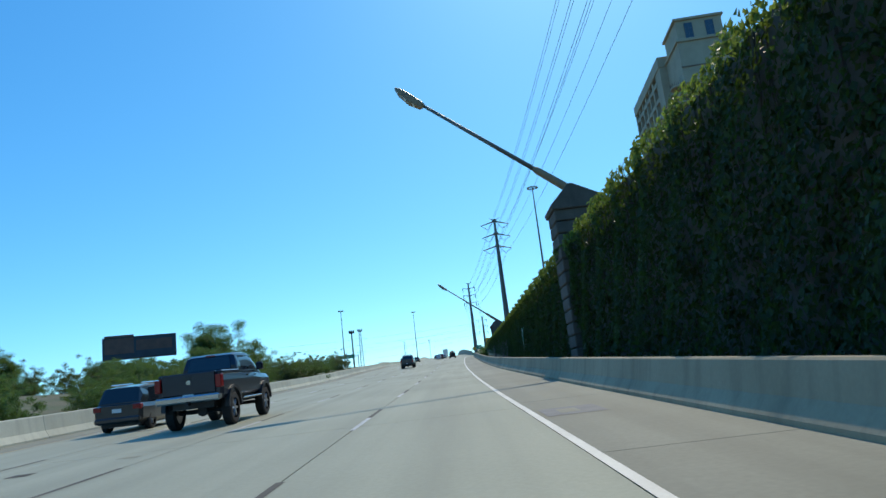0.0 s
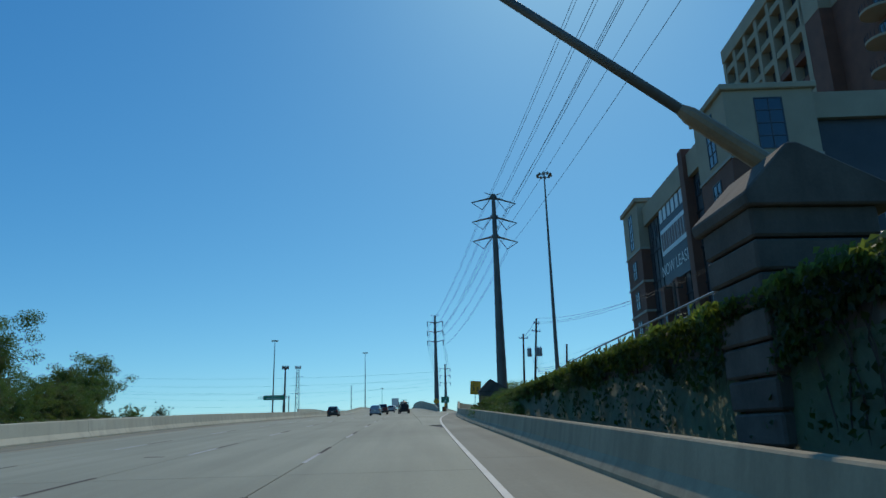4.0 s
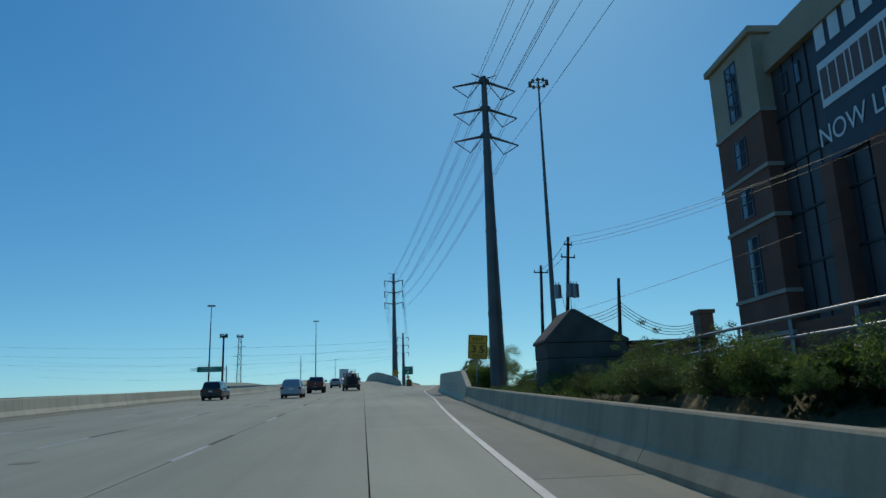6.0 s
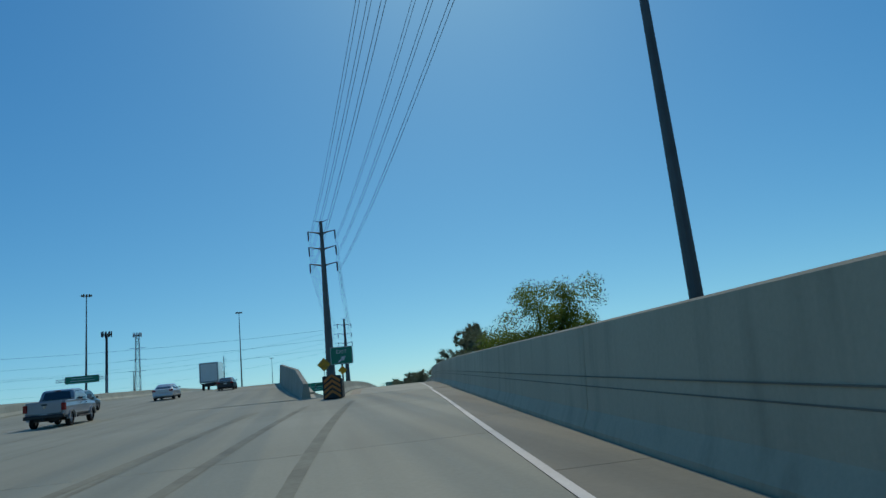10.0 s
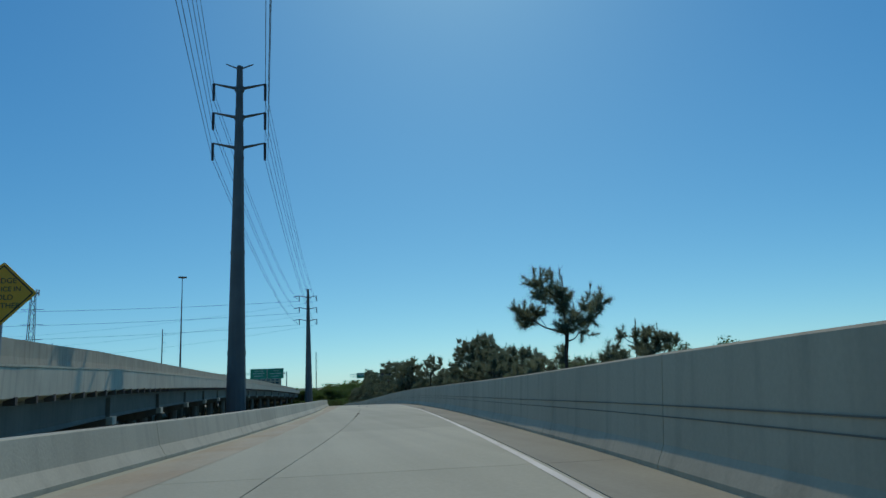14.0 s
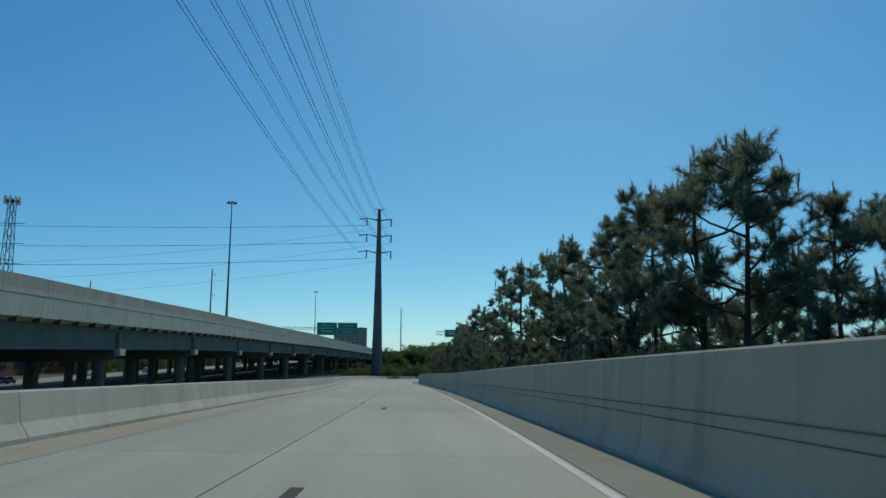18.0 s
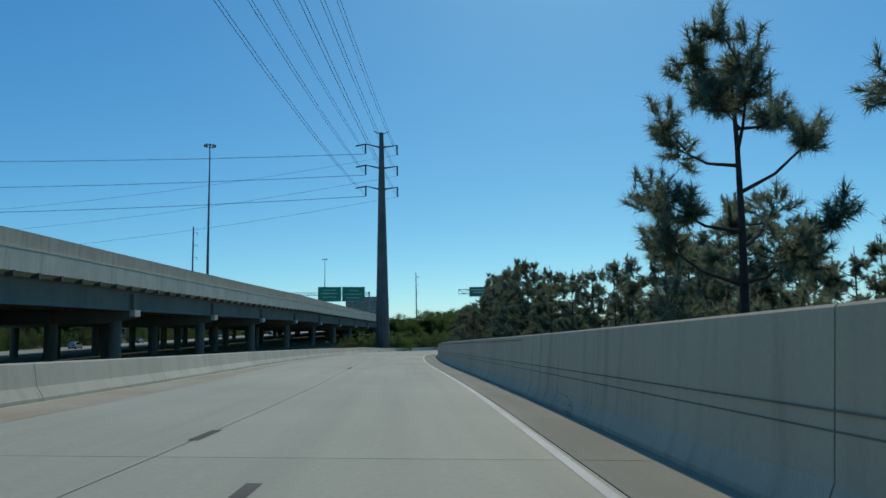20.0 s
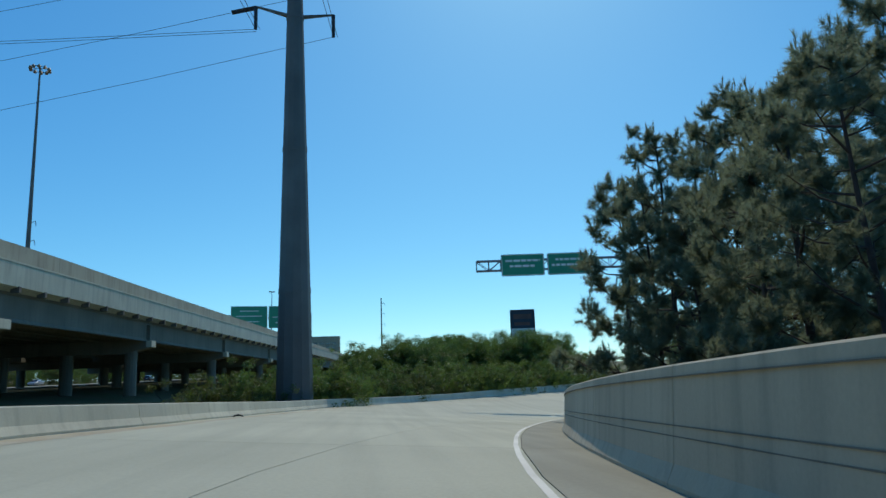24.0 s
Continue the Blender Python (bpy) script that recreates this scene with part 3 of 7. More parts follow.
# ---- the bridge that carries the main lanes past the gore ----
def build_bridge():
    root = thing("main_bridge", "long grey concrete girder bridge carrying the freeway", "bridge", kind="structure")
    Y = span(GORE, 1200, 8)

    def fx(y):
        return fascia_x(y) + main_x(y)

    def fp(y, dx, dz):
        return Vector((fx(y) + dx, y, main_z(y) + dz))
    # deck slab and its outer edge
    v, f = loft([[Vector((main_x(y) - 16.6, y, main_z(y))), fp(y, 0, 0), fp(y, 0.05, -0.05), fp(y, 0.02, -1.95), fp(y, -0.5, -2.1), fp(y, -0.9, -2.25), Vector((main_x(y) - 16.6, y, main_z(y) - 2.25))] for y in Y], True)
    mesh_part("deck", v, f, FASCIA, root)
    for a, b in zip((-16.1, -10.2, -6.4, -2.4), (-10.2, -6.4, -2.4, 9.0)):
        ribbon("deck_pavement", lambda y, a=a: md(y, a + 0.01, 0.005), lambda y, b=b: md(y, min(b, sb(y)) - 0.01, 0.005), Y, PAVE, root)
    # the wall set back on the deck
    for a, b in zip(span(GORE, 1200, 16), span(GORE, 1200, 16)[1:]):
        ys = span(a + 0.015, b - 0.015, 8)
        v, f = loft([[Vector((main_x(y) + sb(y) + dx, y, main_z(y) + dz)) for dx, dz in ((0.28, 0.0), (0.16, 0.9), (0.14, wall_h(y)), (-0.14, wall_h(y)), (-0.3, 0.0))] for y in ys], True)
        mesh_part("barrier_panel", v, f, DECKWALL, root)
    # pale ledge along the outer edge
    for a, b in zip(span(GORE + 6, 1100, 15.5), span(GORE + 6, 1100, 15.5)[1:]):
        v, f = loft([[fp(y, dx, dz) for dx, dz in ((0.09, -0.02), (0.09, 0.12), (-0.25, 0.12), (-0.25, 0.0))] for y in span(a + 0.02, b - 0.02, 8)], True)
        mesh_part("ledge", v, f, BARRIER, root)
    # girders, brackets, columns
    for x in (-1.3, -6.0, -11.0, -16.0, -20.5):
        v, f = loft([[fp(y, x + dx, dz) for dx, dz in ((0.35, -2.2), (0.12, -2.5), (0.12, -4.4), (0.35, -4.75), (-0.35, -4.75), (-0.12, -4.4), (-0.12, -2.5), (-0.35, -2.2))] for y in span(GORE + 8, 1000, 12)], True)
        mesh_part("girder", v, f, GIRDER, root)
    bm = boxes(((-0.6, -0.2, -2.42), (0.1, 0.2, -1.9)))
    br = bpy.data.meshes.new("bracket")
    bm.to_mesh(br)
    bm.free()
    br.materials.append(WALLC)
    y = GORE + 50.0
    while y < 860:
        o = new("bracket", br)
        o.parent = root
        o.matrix_basis = pose(fx(y), y, main_z(y))
        y += 3.9
    for y in [348 + 30 * i for i in range(18)]:
        if y > 880:
            continue
        zt = main_z(y) - 4.7
        g = ground_z(fx(y) - 10, y) - 0.3
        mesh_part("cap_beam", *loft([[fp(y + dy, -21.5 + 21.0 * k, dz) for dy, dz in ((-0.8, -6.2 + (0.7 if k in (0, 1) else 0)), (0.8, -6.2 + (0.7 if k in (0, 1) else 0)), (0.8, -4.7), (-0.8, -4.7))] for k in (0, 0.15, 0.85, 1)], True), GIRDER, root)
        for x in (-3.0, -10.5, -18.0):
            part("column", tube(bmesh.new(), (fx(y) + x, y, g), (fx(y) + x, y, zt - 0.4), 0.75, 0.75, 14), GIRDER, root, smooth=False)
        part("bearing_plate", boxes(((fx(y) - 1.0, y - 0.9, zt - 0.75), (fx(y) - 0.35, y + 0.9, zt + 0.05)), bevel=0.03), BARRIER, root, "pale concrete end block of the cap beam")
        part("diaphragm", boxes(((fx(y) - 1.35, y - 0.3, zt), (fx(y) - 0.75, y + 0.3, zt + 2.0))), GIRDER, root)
    return root


def sb(y):
    return lerp(y, (GORE, 8.6), (330, 6.6), (360, 5.0), (406, 3.2), (500, 2.2), (1500, 2.2))


def wall_h(y):
    return lerp(y, (GORE, 0.9), (309, 1.7), (330, 2.1), (367, 2.6), (420, 2.15), (556, 2.15), (715, 2.5), (1000, 1.5))


build_bridge()


# assumed deck of the opposite lanes, added to shade the ground below
def build_far_bridge():
    root = thing("far_bridge", "assumed second concrete bridge beside the first, added to shade the ground", "bridge", kind="structure")
    Y = span(GORE + 60, 1100, 12)
    v, f = loft([[Vector((main_x(y) + x, y, main_z(y) + z)) for x, z in ((-40.0, 0.9), (-40.0, -2.4), (-18.5, -2.4), (-18.5, -0.1), (-39.6, -0.1), (-39.6, 0.9))] for y in Y], True)
    mesh_part("deck", v, f, FASCIA, root)
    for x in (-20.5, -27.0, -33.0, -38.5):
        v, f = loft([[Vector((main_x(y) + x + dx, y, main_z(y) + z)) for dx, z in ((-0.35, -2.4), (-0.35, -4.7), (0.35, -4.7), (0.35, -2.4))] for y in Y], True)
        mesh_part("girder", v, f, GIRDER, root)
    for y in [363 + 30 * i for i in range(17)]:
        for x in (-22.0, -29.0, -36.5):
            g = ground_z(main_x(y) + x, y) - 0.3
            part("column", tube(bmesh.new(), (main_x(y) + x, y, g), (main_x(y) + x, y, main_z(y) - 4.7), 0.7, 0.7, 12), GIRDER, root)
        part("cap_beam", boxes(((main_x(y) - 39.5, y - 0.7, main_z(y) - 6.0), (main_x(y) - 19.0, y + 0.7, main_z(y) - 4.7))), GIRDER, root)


build_far_bridge()


# ---- retaining wall with stone piers ----
WALL_D = 7.05
def wall_top(s):
    return lerp(s, (-90, 6.5), (20, 6.3), (45, 6.05), (70, 6.1), (90, 6.2), (120, 6.4), (200, 6.45))


def build_retaining_wall():
    root = thing("retaining_wall", "dark concrete retaining wall overgrown with ivy", "wall", kind="structure")
    for a, b in zip(span(-90, 172, 3.05), span(-90, 172, 3.05)[1:]):
        rows = []
        for s in (a + 0.015, b - 0.015):
            zt, zb = wall_top(s), rd(s, 0).z - 0.3
            e = WALL_D + (0.04 if int((a + 90) / 3.05) % 2 else 0.0)
            rows.append([Vector((*rd(s, e).xy, zb)), Vector((*rd(s, e).xy, zt)), Vector((*rd(s, e + 0.5).xy, zt)), Vector((*rd(s, e + 0.5).xy, zb))])
        v, f = loft(rows, True)
        mesh_part("wall_panel", v, f, WALLC, root)


build_retaining_wall()


def stone_pier(at, rz, top):
    """A banded stone pier with a gabled cap, and the lamp arm that leans out of it. at: its foot; top: its height."""
    root = thing("stone_pier", "weathered banded stone pier with a gabled cap below a street lamp", "pier", at, rz, "piers along the ivy wall")
    z, w = 0.0, 0.75
    body_h = top - 1.3
    courses = max(3, int(body_h / 0.62))
    ch = body_h / courses
    for i in range(courses):
        lean = 0.16 * i / courses
        part("stone_course", boxes(((-w - 0.1 - lean, -0.95 - 0.2 * i / courses, z + 0.02), (w + 0.9, 0.95 + 0.2 * i / courses, z + ch - 0.03)), bevel=0.05), PIER, root)
        z += ch
    bm = bmesh.new()
    prism(bm, [(-1.1, z - 0.05), (-1.16, z + 0.2), (-0.1, z + 1.28), (0.12, z + 1.28), (2.25, z + 0.2), (2.15, z - 0.05)], 1, -1.3, 1.3)
    bmesh.ops.bevel(bm, geom=bm.edges[:], offset=0.04, segments=1, affect="EDGES")
    part("gable_cap", bm, PIER, root)
    part("core", boxes(((-w + 0.06, -0.9, 0), (w + 0.45, 0.9, z))), WALLC, root)
    return root


def gable_pier(at, top):
    """The last pier, at the end of the wall: smooth courses up to a steep gable that slopes longer to one side."""
    root = thing("stone_pier", "dark weathered gabled stone pier beside shrubs", "pier", at, 0, "piers along the ivy wall")
    eaves = top - 1.42
    n = 4
    for i in range(n):
        a, b = eaves * i / n, eaves * (i + 1) / n
        part("stone_course", boxes(((-0.86 - 0.02 * (i % 2), -1.0, a + 0.008), (2.62, 1.0, b - 0.008)), bevel=0.02), PIER, root)
    bm = prism(bmesh.new(), [(-0.95, eaves), (-0.95, eaves + 0.12), (0.30, top), (0.46, top), (2.75, eaves + 0.12), (2.75, eaves)], 1, -1.06, 1.06)
    bmesh.ops.bevel(bm, geom=bm.edges[:], offset=0.025, segments=1, affect="EDGES")
    part("gable_cap", bm, PIER, root)
    return root


def street_lamp(a, tip):
    """An arm that leans out over the road, thick at its foot, with a flat head."""
    a, tip = Vector(a), Vector(tip)
    root = thing("street_lamp", "leaning metal street lamp with a long flat head", "street lamp", a, 0, "lamps along the ivy wall")
    v = tip - a
    u = v.normalized()
    part("base_sleeve", tubes((-u * 0.8, u * 2.4, 0.26, 0.2), (u * 2.4, u * 2.75, 0.2, 0.1), n=12), LUMEN, root, smooth=False)
    part("arm", tubes((u * 2.5, u * (v.length - 1.5), 0.13, 0.085), n=10), PYLON, root, smooth=True)
    bm = bmesh.new()
    side, up = Vector((0, 1, 0)), u.cross(Vector((0, 1, 0))).normalized() * -1
    if up.z < 0:
        up = -up
    rows = []
    for t, wd, h0, h1 in ((-1.95, 0.09, -0.09, 0.09), (-1.8, 0.24, -0.22, 0.13), (-1.1, 0.32, -0.30, 0.17), (-0.35, 0.30, -0.16, 0.18), (0.0, 0.14, 0.0, 0.12)):
        rows.append([v + u * t + side * (wd * sx) + up * hz for sx, hz in ((-1, h0), (1, h0), (1, h1 * 0.6), (0.5, h1), (-0.5, h1), (-1, h1 * 0.6))])
    vv, ff = loft(rows, True)
    mesh_part("lamp_head", vv, ff, LUMEN, root, "brownish flat lamp head")
    lens = [[p for p in (v + u * t + side * (wd * -1) + up * hz, v + u * t + side * wd + up * hz)] for t, wd, hz in ((-1.5, 0.2, -0.275), (-0.75, 0.22, -0.262))]
    vv, ff = loft(lens)
    mesh_part("lens", vv, ff, SIGNWHITE, root, "pale lamp lens")
    return root


for s, dx, zc, lamp_tip in ((36, 7.4, 9.4, (-1.6, 36.0, 16.3)), (121, 7.6, 9.4, (-1.5, 121.5, 16.95))):
    foot = Vector((rd(s, dx).x, s, rd(s, 0).z - 0.3))
    stone_pier(foot, 0, zc - foot.z)
    street_lamp((foot.x + 0.5, s, zc - 0.25), lamp_tip)
gable_pier(Vector((9.55, 190.0, rd(190, 0).z)), 4.05)


# ---- poles and power lines ----
PY = ((22.35, 269.4, 61.4, 1), (15.15, 469.5, 63.9, 2), (33.9, 726.9, 62.1, 3))


def pylon(x, y, ztop, kind):
    g = ground_z(x, y) - 0.3
    root = thing("power_pylon", "tall tapered grey steel power pylon with three pairs of arms", "pylon", (x, y, g), 0, "power pylons")
    h = ztop - g
    rb, rt = {1: (1.35, 0.45), 2: (1.6, 0.48), 3: (2.15, 0.6)}[kind]
    n = 12
    for i in range(4):
        a, b = h * i / 4, h * (i + 1) / 4
        ra, rb2 = rb + (rt - rb) * i / 4, rb + (rt - rb) * (i + 1) / 4
        part("pole_section", tubes(((0, 0, a), (0, 0, b), ra, rb2), n=n), PYLON, root)
        if i:
            part("collar", tubes(((0, 0, a - 0.5), (0, 0, a + 0.1), ra + 0.07, ra + 0.05), n=n), PYLON, root)
    dirx = Vector((math.cos(radians(PY_TURN[kind])), math.sin(radians(PY_TURN[kind])), 0))
    reach, levels = (5.7, (0.9, 6.0, 11.0)) if kind == 1 else (4.1, (4.0, 9.0, 14.2)) if kind == 2 else (4.6, (4.4, 10.6, 16.8))
    tops = []
    part("shield_arm", tubes((dirx * -2.2 + Vector((0, 0, h + 0.4)), Vector((0, 0, h - 0.5)), 0.08, 0.16), (dirx * 2.2 + Vector((0, 0, h + 0.4)), Vector((0, 0, h - 0.5)), 0.08, 0.16)), PYLON, root)
    for lv in levels:
        for sgn in (-1, 1):
            z = h - lv
            tip = dirx * (sgn * reach) + Vector((0, 0, z + (0.9 if kind != 1 else -1.5)))
            part("arm", tubes((Vector((0, 0, z)), tip, 0.3, 0.13)), PYLON, root)
            part("arm_bracket", tubes((dirx * sgn * 0.3 + Vector((0, 0, z - 0.35)), dirx * sgn * 0.75 + Vector((0, 0, z + 0.35)), 0.42, 0.3)), PYLON, root)
            if kind == 1:
                low = dirx * (sgn * reach * 0.52) + Vector((0, 0, z - 3.3))
                part("insulator", tubes((tip, low, 0.09, 0.09), (dirx * sgn * 0.6 + Vector((0, 0, z - 0.2)), low, 0.09, 0.09)), STEEL, root, "slim pale insulator strings in a V")
            else:
                if kind == 3 and sgn < 0:
                    end = tip + Vector((-2.9, 0.4, -0.5))
                    part("strain_insulator", tubes((tip, end, 0.14, 0.14), (tip + Vector((0, 0.5, 0)), end + Vector((0, 0.5, 0)), 0.14, 0.14)), DARKSTEEL, root, "dark level insulator strings")
                low = tip + Vector((0, 0, -2.9))
                part("insulator", tubes((tip, low, 0.24, 0.2)), DARKSTEEL, root, "dark hanging insulator string")
            tops.append(Vector((x, y, g)) + low)
    return root, tops


PY_TURN = {1: 6.0, 2: -6.0, 3: 10.0}
TIPS = {k[3]: pylon(*k)[1] for k in PY}


def cable(a, b, sag, r=0.028, n=14):
    rows = []
    a, b = Vector(a), Vector(b)
    side = (b - a).cross(Vector((0, 0, 1))).normalized()
    up = Vector((0, 0, 1))
    for i in range(n + 1):
        u = i / n
        p = a.lerp(b, u) - up * (4 * sag * u * (1 - u))
        rows.append([p + side * r, p - side * r * 0.5 + up * r * 0.87, p - side * r * 0.5 - up * r * 0.87])
    return rows


def line_set(label, spans, r=0.038):
    """Power cables: one thing for each circuit, one part for each cable."""
    root = thing("power_line", label, "power line", (0, 0, 0))
    for a, b, sag in spans:
        v, f = loft(cable(a, b, sag, r), True)
        mesh_part("cable", v, f, WIRE, root)
    return root


def pair(tips, sgn):
    return [p for i, p in enumerate(tips) if (i % 2 == 0) == (sgn < 0)]


for sgn in (-1, 1):
    a, b, c = (pair(TIPS[k], sgn) for k in (1, 2, 3))
    back = [p + Vector((3.0, -290.0, 3.0)) for p in a]
    line_set("sagging high voltage cables between steel pylons", [(p + Vector((dx, 0, 0)), q + Vector((dx, 0, 0)), 6.0) for p, q in zip(back, a) for dx in ((0, 0.45) if sgn < 0 else (0,))]
             + [(p + Vector((dx, 0, 0)), q + Vector((dx, 0, 0)), 3.5) for p, q in zip(a, b) for dx in (0, 0.45)]
             + [(p + Vector((dx, 0, 0)), q + Vector((dx, 0, 0)), 5.5) for p, q in zip(b, c) for dx in (0, 0.5)])
line_set("sagging high voltage cables leaving a steel pylon across the freeway", [(p + Vector((0, dy, 0)), p + Vector((-330, -10 + 16 * i + dy, 3)), 4.5) for i, p in enumerate(pair(TIPS[3], -1)) for dy in (0, 0.6)]
         + [(p, p + Vector((-330, 70 + 10 * i, -4)), 10.0) for i, p in enumerate(pair(TIPS[3], 1))])


def high_mast(x, y, ztop, tall=True):
    g = ground_z(x, y) - 0.3
    root = thing("high_mast_light", "slender tall lighting mast with a ring of floodlights", "light mast", (x, y, g), 0, "high mast lights")
    h = ztop - g
    part("pole", tubes(((0, 0, 0), (0, 0, h * 0.5), 0.8, 0.5), ((0, 0, h * 0.5), (0, 0, h), 0.5, 0.22), n=12), PYLON, root)
    bm = bmesh.new()
    R = 2.3
    for i in range(20):
        t = i / 20 * math.tau
        p, q = (Vector((R * math.cos(u), R * math.sin(u), h - 0.3)) for u in (t, t + math.tau / 20))
        tube(bm, p, q, 0.1, 0.1, 6, False)
    for i in range(4):
        t = i / 4 * math.tau
        tube(bm, (0, 0, h), (R * math.cos(t), R * math.sin(t), h - 0.3), 0.08, 0.08, 6)
    part("ring", bm, DARKSTEEL, root)
    for i in range(10):
        t = i / 10 * math.tau
        c = Vector((R * math.cos(t), R * math.sin(t), h - 0.3))
        part("floodlight", tubes((c + Vector((0, 0, 0.45)), c + Vector((0, 0, -0.15)), 0.22, 0.5), (c + Vector((0, 0, -0.15)), c + Vector((0, 0, -0.45)), 0.5, 0.42), n=8), LUMEN if tall else STEEL, root)
    return root


for x, y, z in ((47.2, 322.0, 87.0), (-100.9, 636.1, 74.6), (-44.0, 832.0, 86.0), (-43.5, 1290.0, 77.5)):
    high_mast(x, y, z)


def cell_tower(x, y, ztop, lattice):
    g = ground_z(x, y) - 0.3
    h = ztop - g
    root = thing("cell_tower", "thin lattice cell tower with panel antennas" if lattice else "slim pole cell tower with a dark antenna crown", "antenna tower", (x, y, g))
    if lattice:
        w = 2.2
        for sx, sy in ((-1, -1), (1, -1), (1, 1), (-1, 1)):
            part("leg", tubes(((sx * w, sy * w, 0), (sx * 0.9, sy * 0.9, h), 0.16, 0.12), n=5), DARKSTEEL, root)
        bm = bmesh.new()
        n = 14
        for i in range(n):
            a, b = i / n, (i + 1) / n
            wa, wb = w + (0.9 - w) * a, w + (0.9 - w) * b
            for (x0, y0), (x1, y1) in (((-1, -1), (1, -1)), ((1, -1), (1, 1)), ((1, 1), (-1, 1)), ((-1, 1), (-1, -1))):
                tube(bm, (x0 * wa, y0 * wa, h * a), (x1 * wb, y1 * wb, h * b), 0.09, 0.09, 4, False)
                tube(bm, (x0 * wa, y0 * wa, h * a), (x1 * wa, y1 * wa, h * a), 0.09, 0.09, 4, False)
        part("bracing", bm, DARKSTEEL, root)
        for k in (0.62, 0.74, 0.86):
            part("cross_arm", tubes(((-5, 0, h * k), (5, 0, h * k), 0.12, 0.12), n=6), DARKSTEEL, root)
    else:
        part("pole", tubes(((0, 0, 0), (0, 0, h), 0.9, 0.6), n=10), DARKSTEEL, root)
    for i in range(9):
        t = i / 9 * math.tau
        c = Vector((2.4 * math.cos(t), 2.4 * math.sin(t), h))
        part("antenna", boxes(((c.x - 0.25, c.y - 0.25, h - 1.6), (c.x + 0.25, c.y + 0.25, h + 1.2))), SIGNWHITE if lattice else DARKSTEEL, root)
    part("platform", tubes(((0, 0, h - 0.6), (0, 0, h - 0.3), 2.6, 2.6), n=12), DARKSTEEL, root)
    return root


cell_tower(-94.1, 646.5, 55.0, False)
cell_tower(-96.6, 723.9, 62.2, True)


def thin_pole(x, y, ztop, sides):
    g = ground_z(x, y) - 0.3
    h = ztop - g
    root = thing("power_pole", "thin steel power pole with short curved arms", "power pole", (x, y, g), 0, "thin power poles")
    part("pole", tubes(((0, 0, 0), (0, 0, h), 0.55, 0.3), n=8), DARKSTEEL, root)
    for i in range(3):
        z = h - 3.5 - i * 6
        part("arm", tubes(((0, 0, z), (1.8 * sides, 0, z + 0.7), 0.12, 0.08), ((1.8 * sides, 0, z + 0.7), (2.1 * sides, 0, z - 0.9), 0.1, 0.1), n=6), DARKSTEEL, root)
    return root


thin_pole(51.1, 1047.0, 44.0, 1)
thin_pole(-61.3, 868.8, 55.0, 1)
thin_pole(-140, 900, 50.0, -1)


# ---- signs ----
def bar_rows(parent, x0, x1, z, h, y, material, words, seed):
    rnd = random.Random(seed)
    x = x0
    while x < x1 - 0.05:
        w = min(x1 - x, h * rnd.uniform(1.4, 3.6))
        part("text_bar", boxes(((x, y - 0.012, z - h / 2), (x + w, y, z + h / 2))), material, parent)
        x += w + h * 0.55


def exit_speed_sign():
    at = Vector((11.52, 223.4, rd(223.4, 0).z))
    root = thing("speed_sign", "yellow exit advisory speed sign above the parapet", "road sign", at, 0)
    part("panel", prism(bmesh.new(), rounded(1.8, 2.22, 0.12), 1, -0.01, 0.012), SIGNYEL, root).location = (0, 0, 4.1)
    part("border", frame_mesh(1.71, 2.13, 0.05), BLACK, root).location = (0, -0.016, 4.1)
    part("divider", boxes(((-0.83, -0.018, 4.42), (0.83, -0.011, 4.47))), BLACK, root)
    for words, size, z, wide, space in (("EXIT", 0.4, 4.79, 0.94, 1.12), ("35", 0.92, 3.86, 1.18, 1.35), ("MPH", 0.4, 3.26, 0.84, 1.25)):
        text_part(words, size, BLACK, root, pose(0, -0.02, z, 90, 0, 0), width=wide, space=space, bold=0.0 if words == "MPH" else size * 0.012)
    part("post", boxes(((-0.05, 0.02, 0.9), (0.05, 0.1, 5.1))), STEEL, root)
    root.matrix_basis = pose(at.x - 0.3, at.y, at.z, 0, 4.2, 0)
    return root


def rounded(w, h, r, n=4):
    pts2 = []
    for cx, cy, a0 in ((w / 2 - r, h / 2 - r, 0), (-w / 2 + r, h / 2 - r, 90), (-w / 2 + r, -h / 2 + r, 180), (w / 2 - r, -h / 2 + r, 270)):
        for i in range(n + 1):
            t = radians(a0 + 90 * i / n)
            pts2.append((cx + r * math.cos(t), cy + r * math.sin(t)))
    return pts2


def frame_mesh(w, h, t, d=0.006):
    return boxes(((-w / 2, -d, h / 2 - t), (w / 2, 0, h / 2)), ((-w / 2, -d, -h / 2), (w / 2, 0, -h / 2 + t)), ((-w / 2, -d, -h / 2 + t), (-w / 2 + t, 0, h / 2 - t)), ((w / 2 - t, -d, -h / 2 + t), (w / 2, 0, h / 2 - t)))


exit_speed_sign()


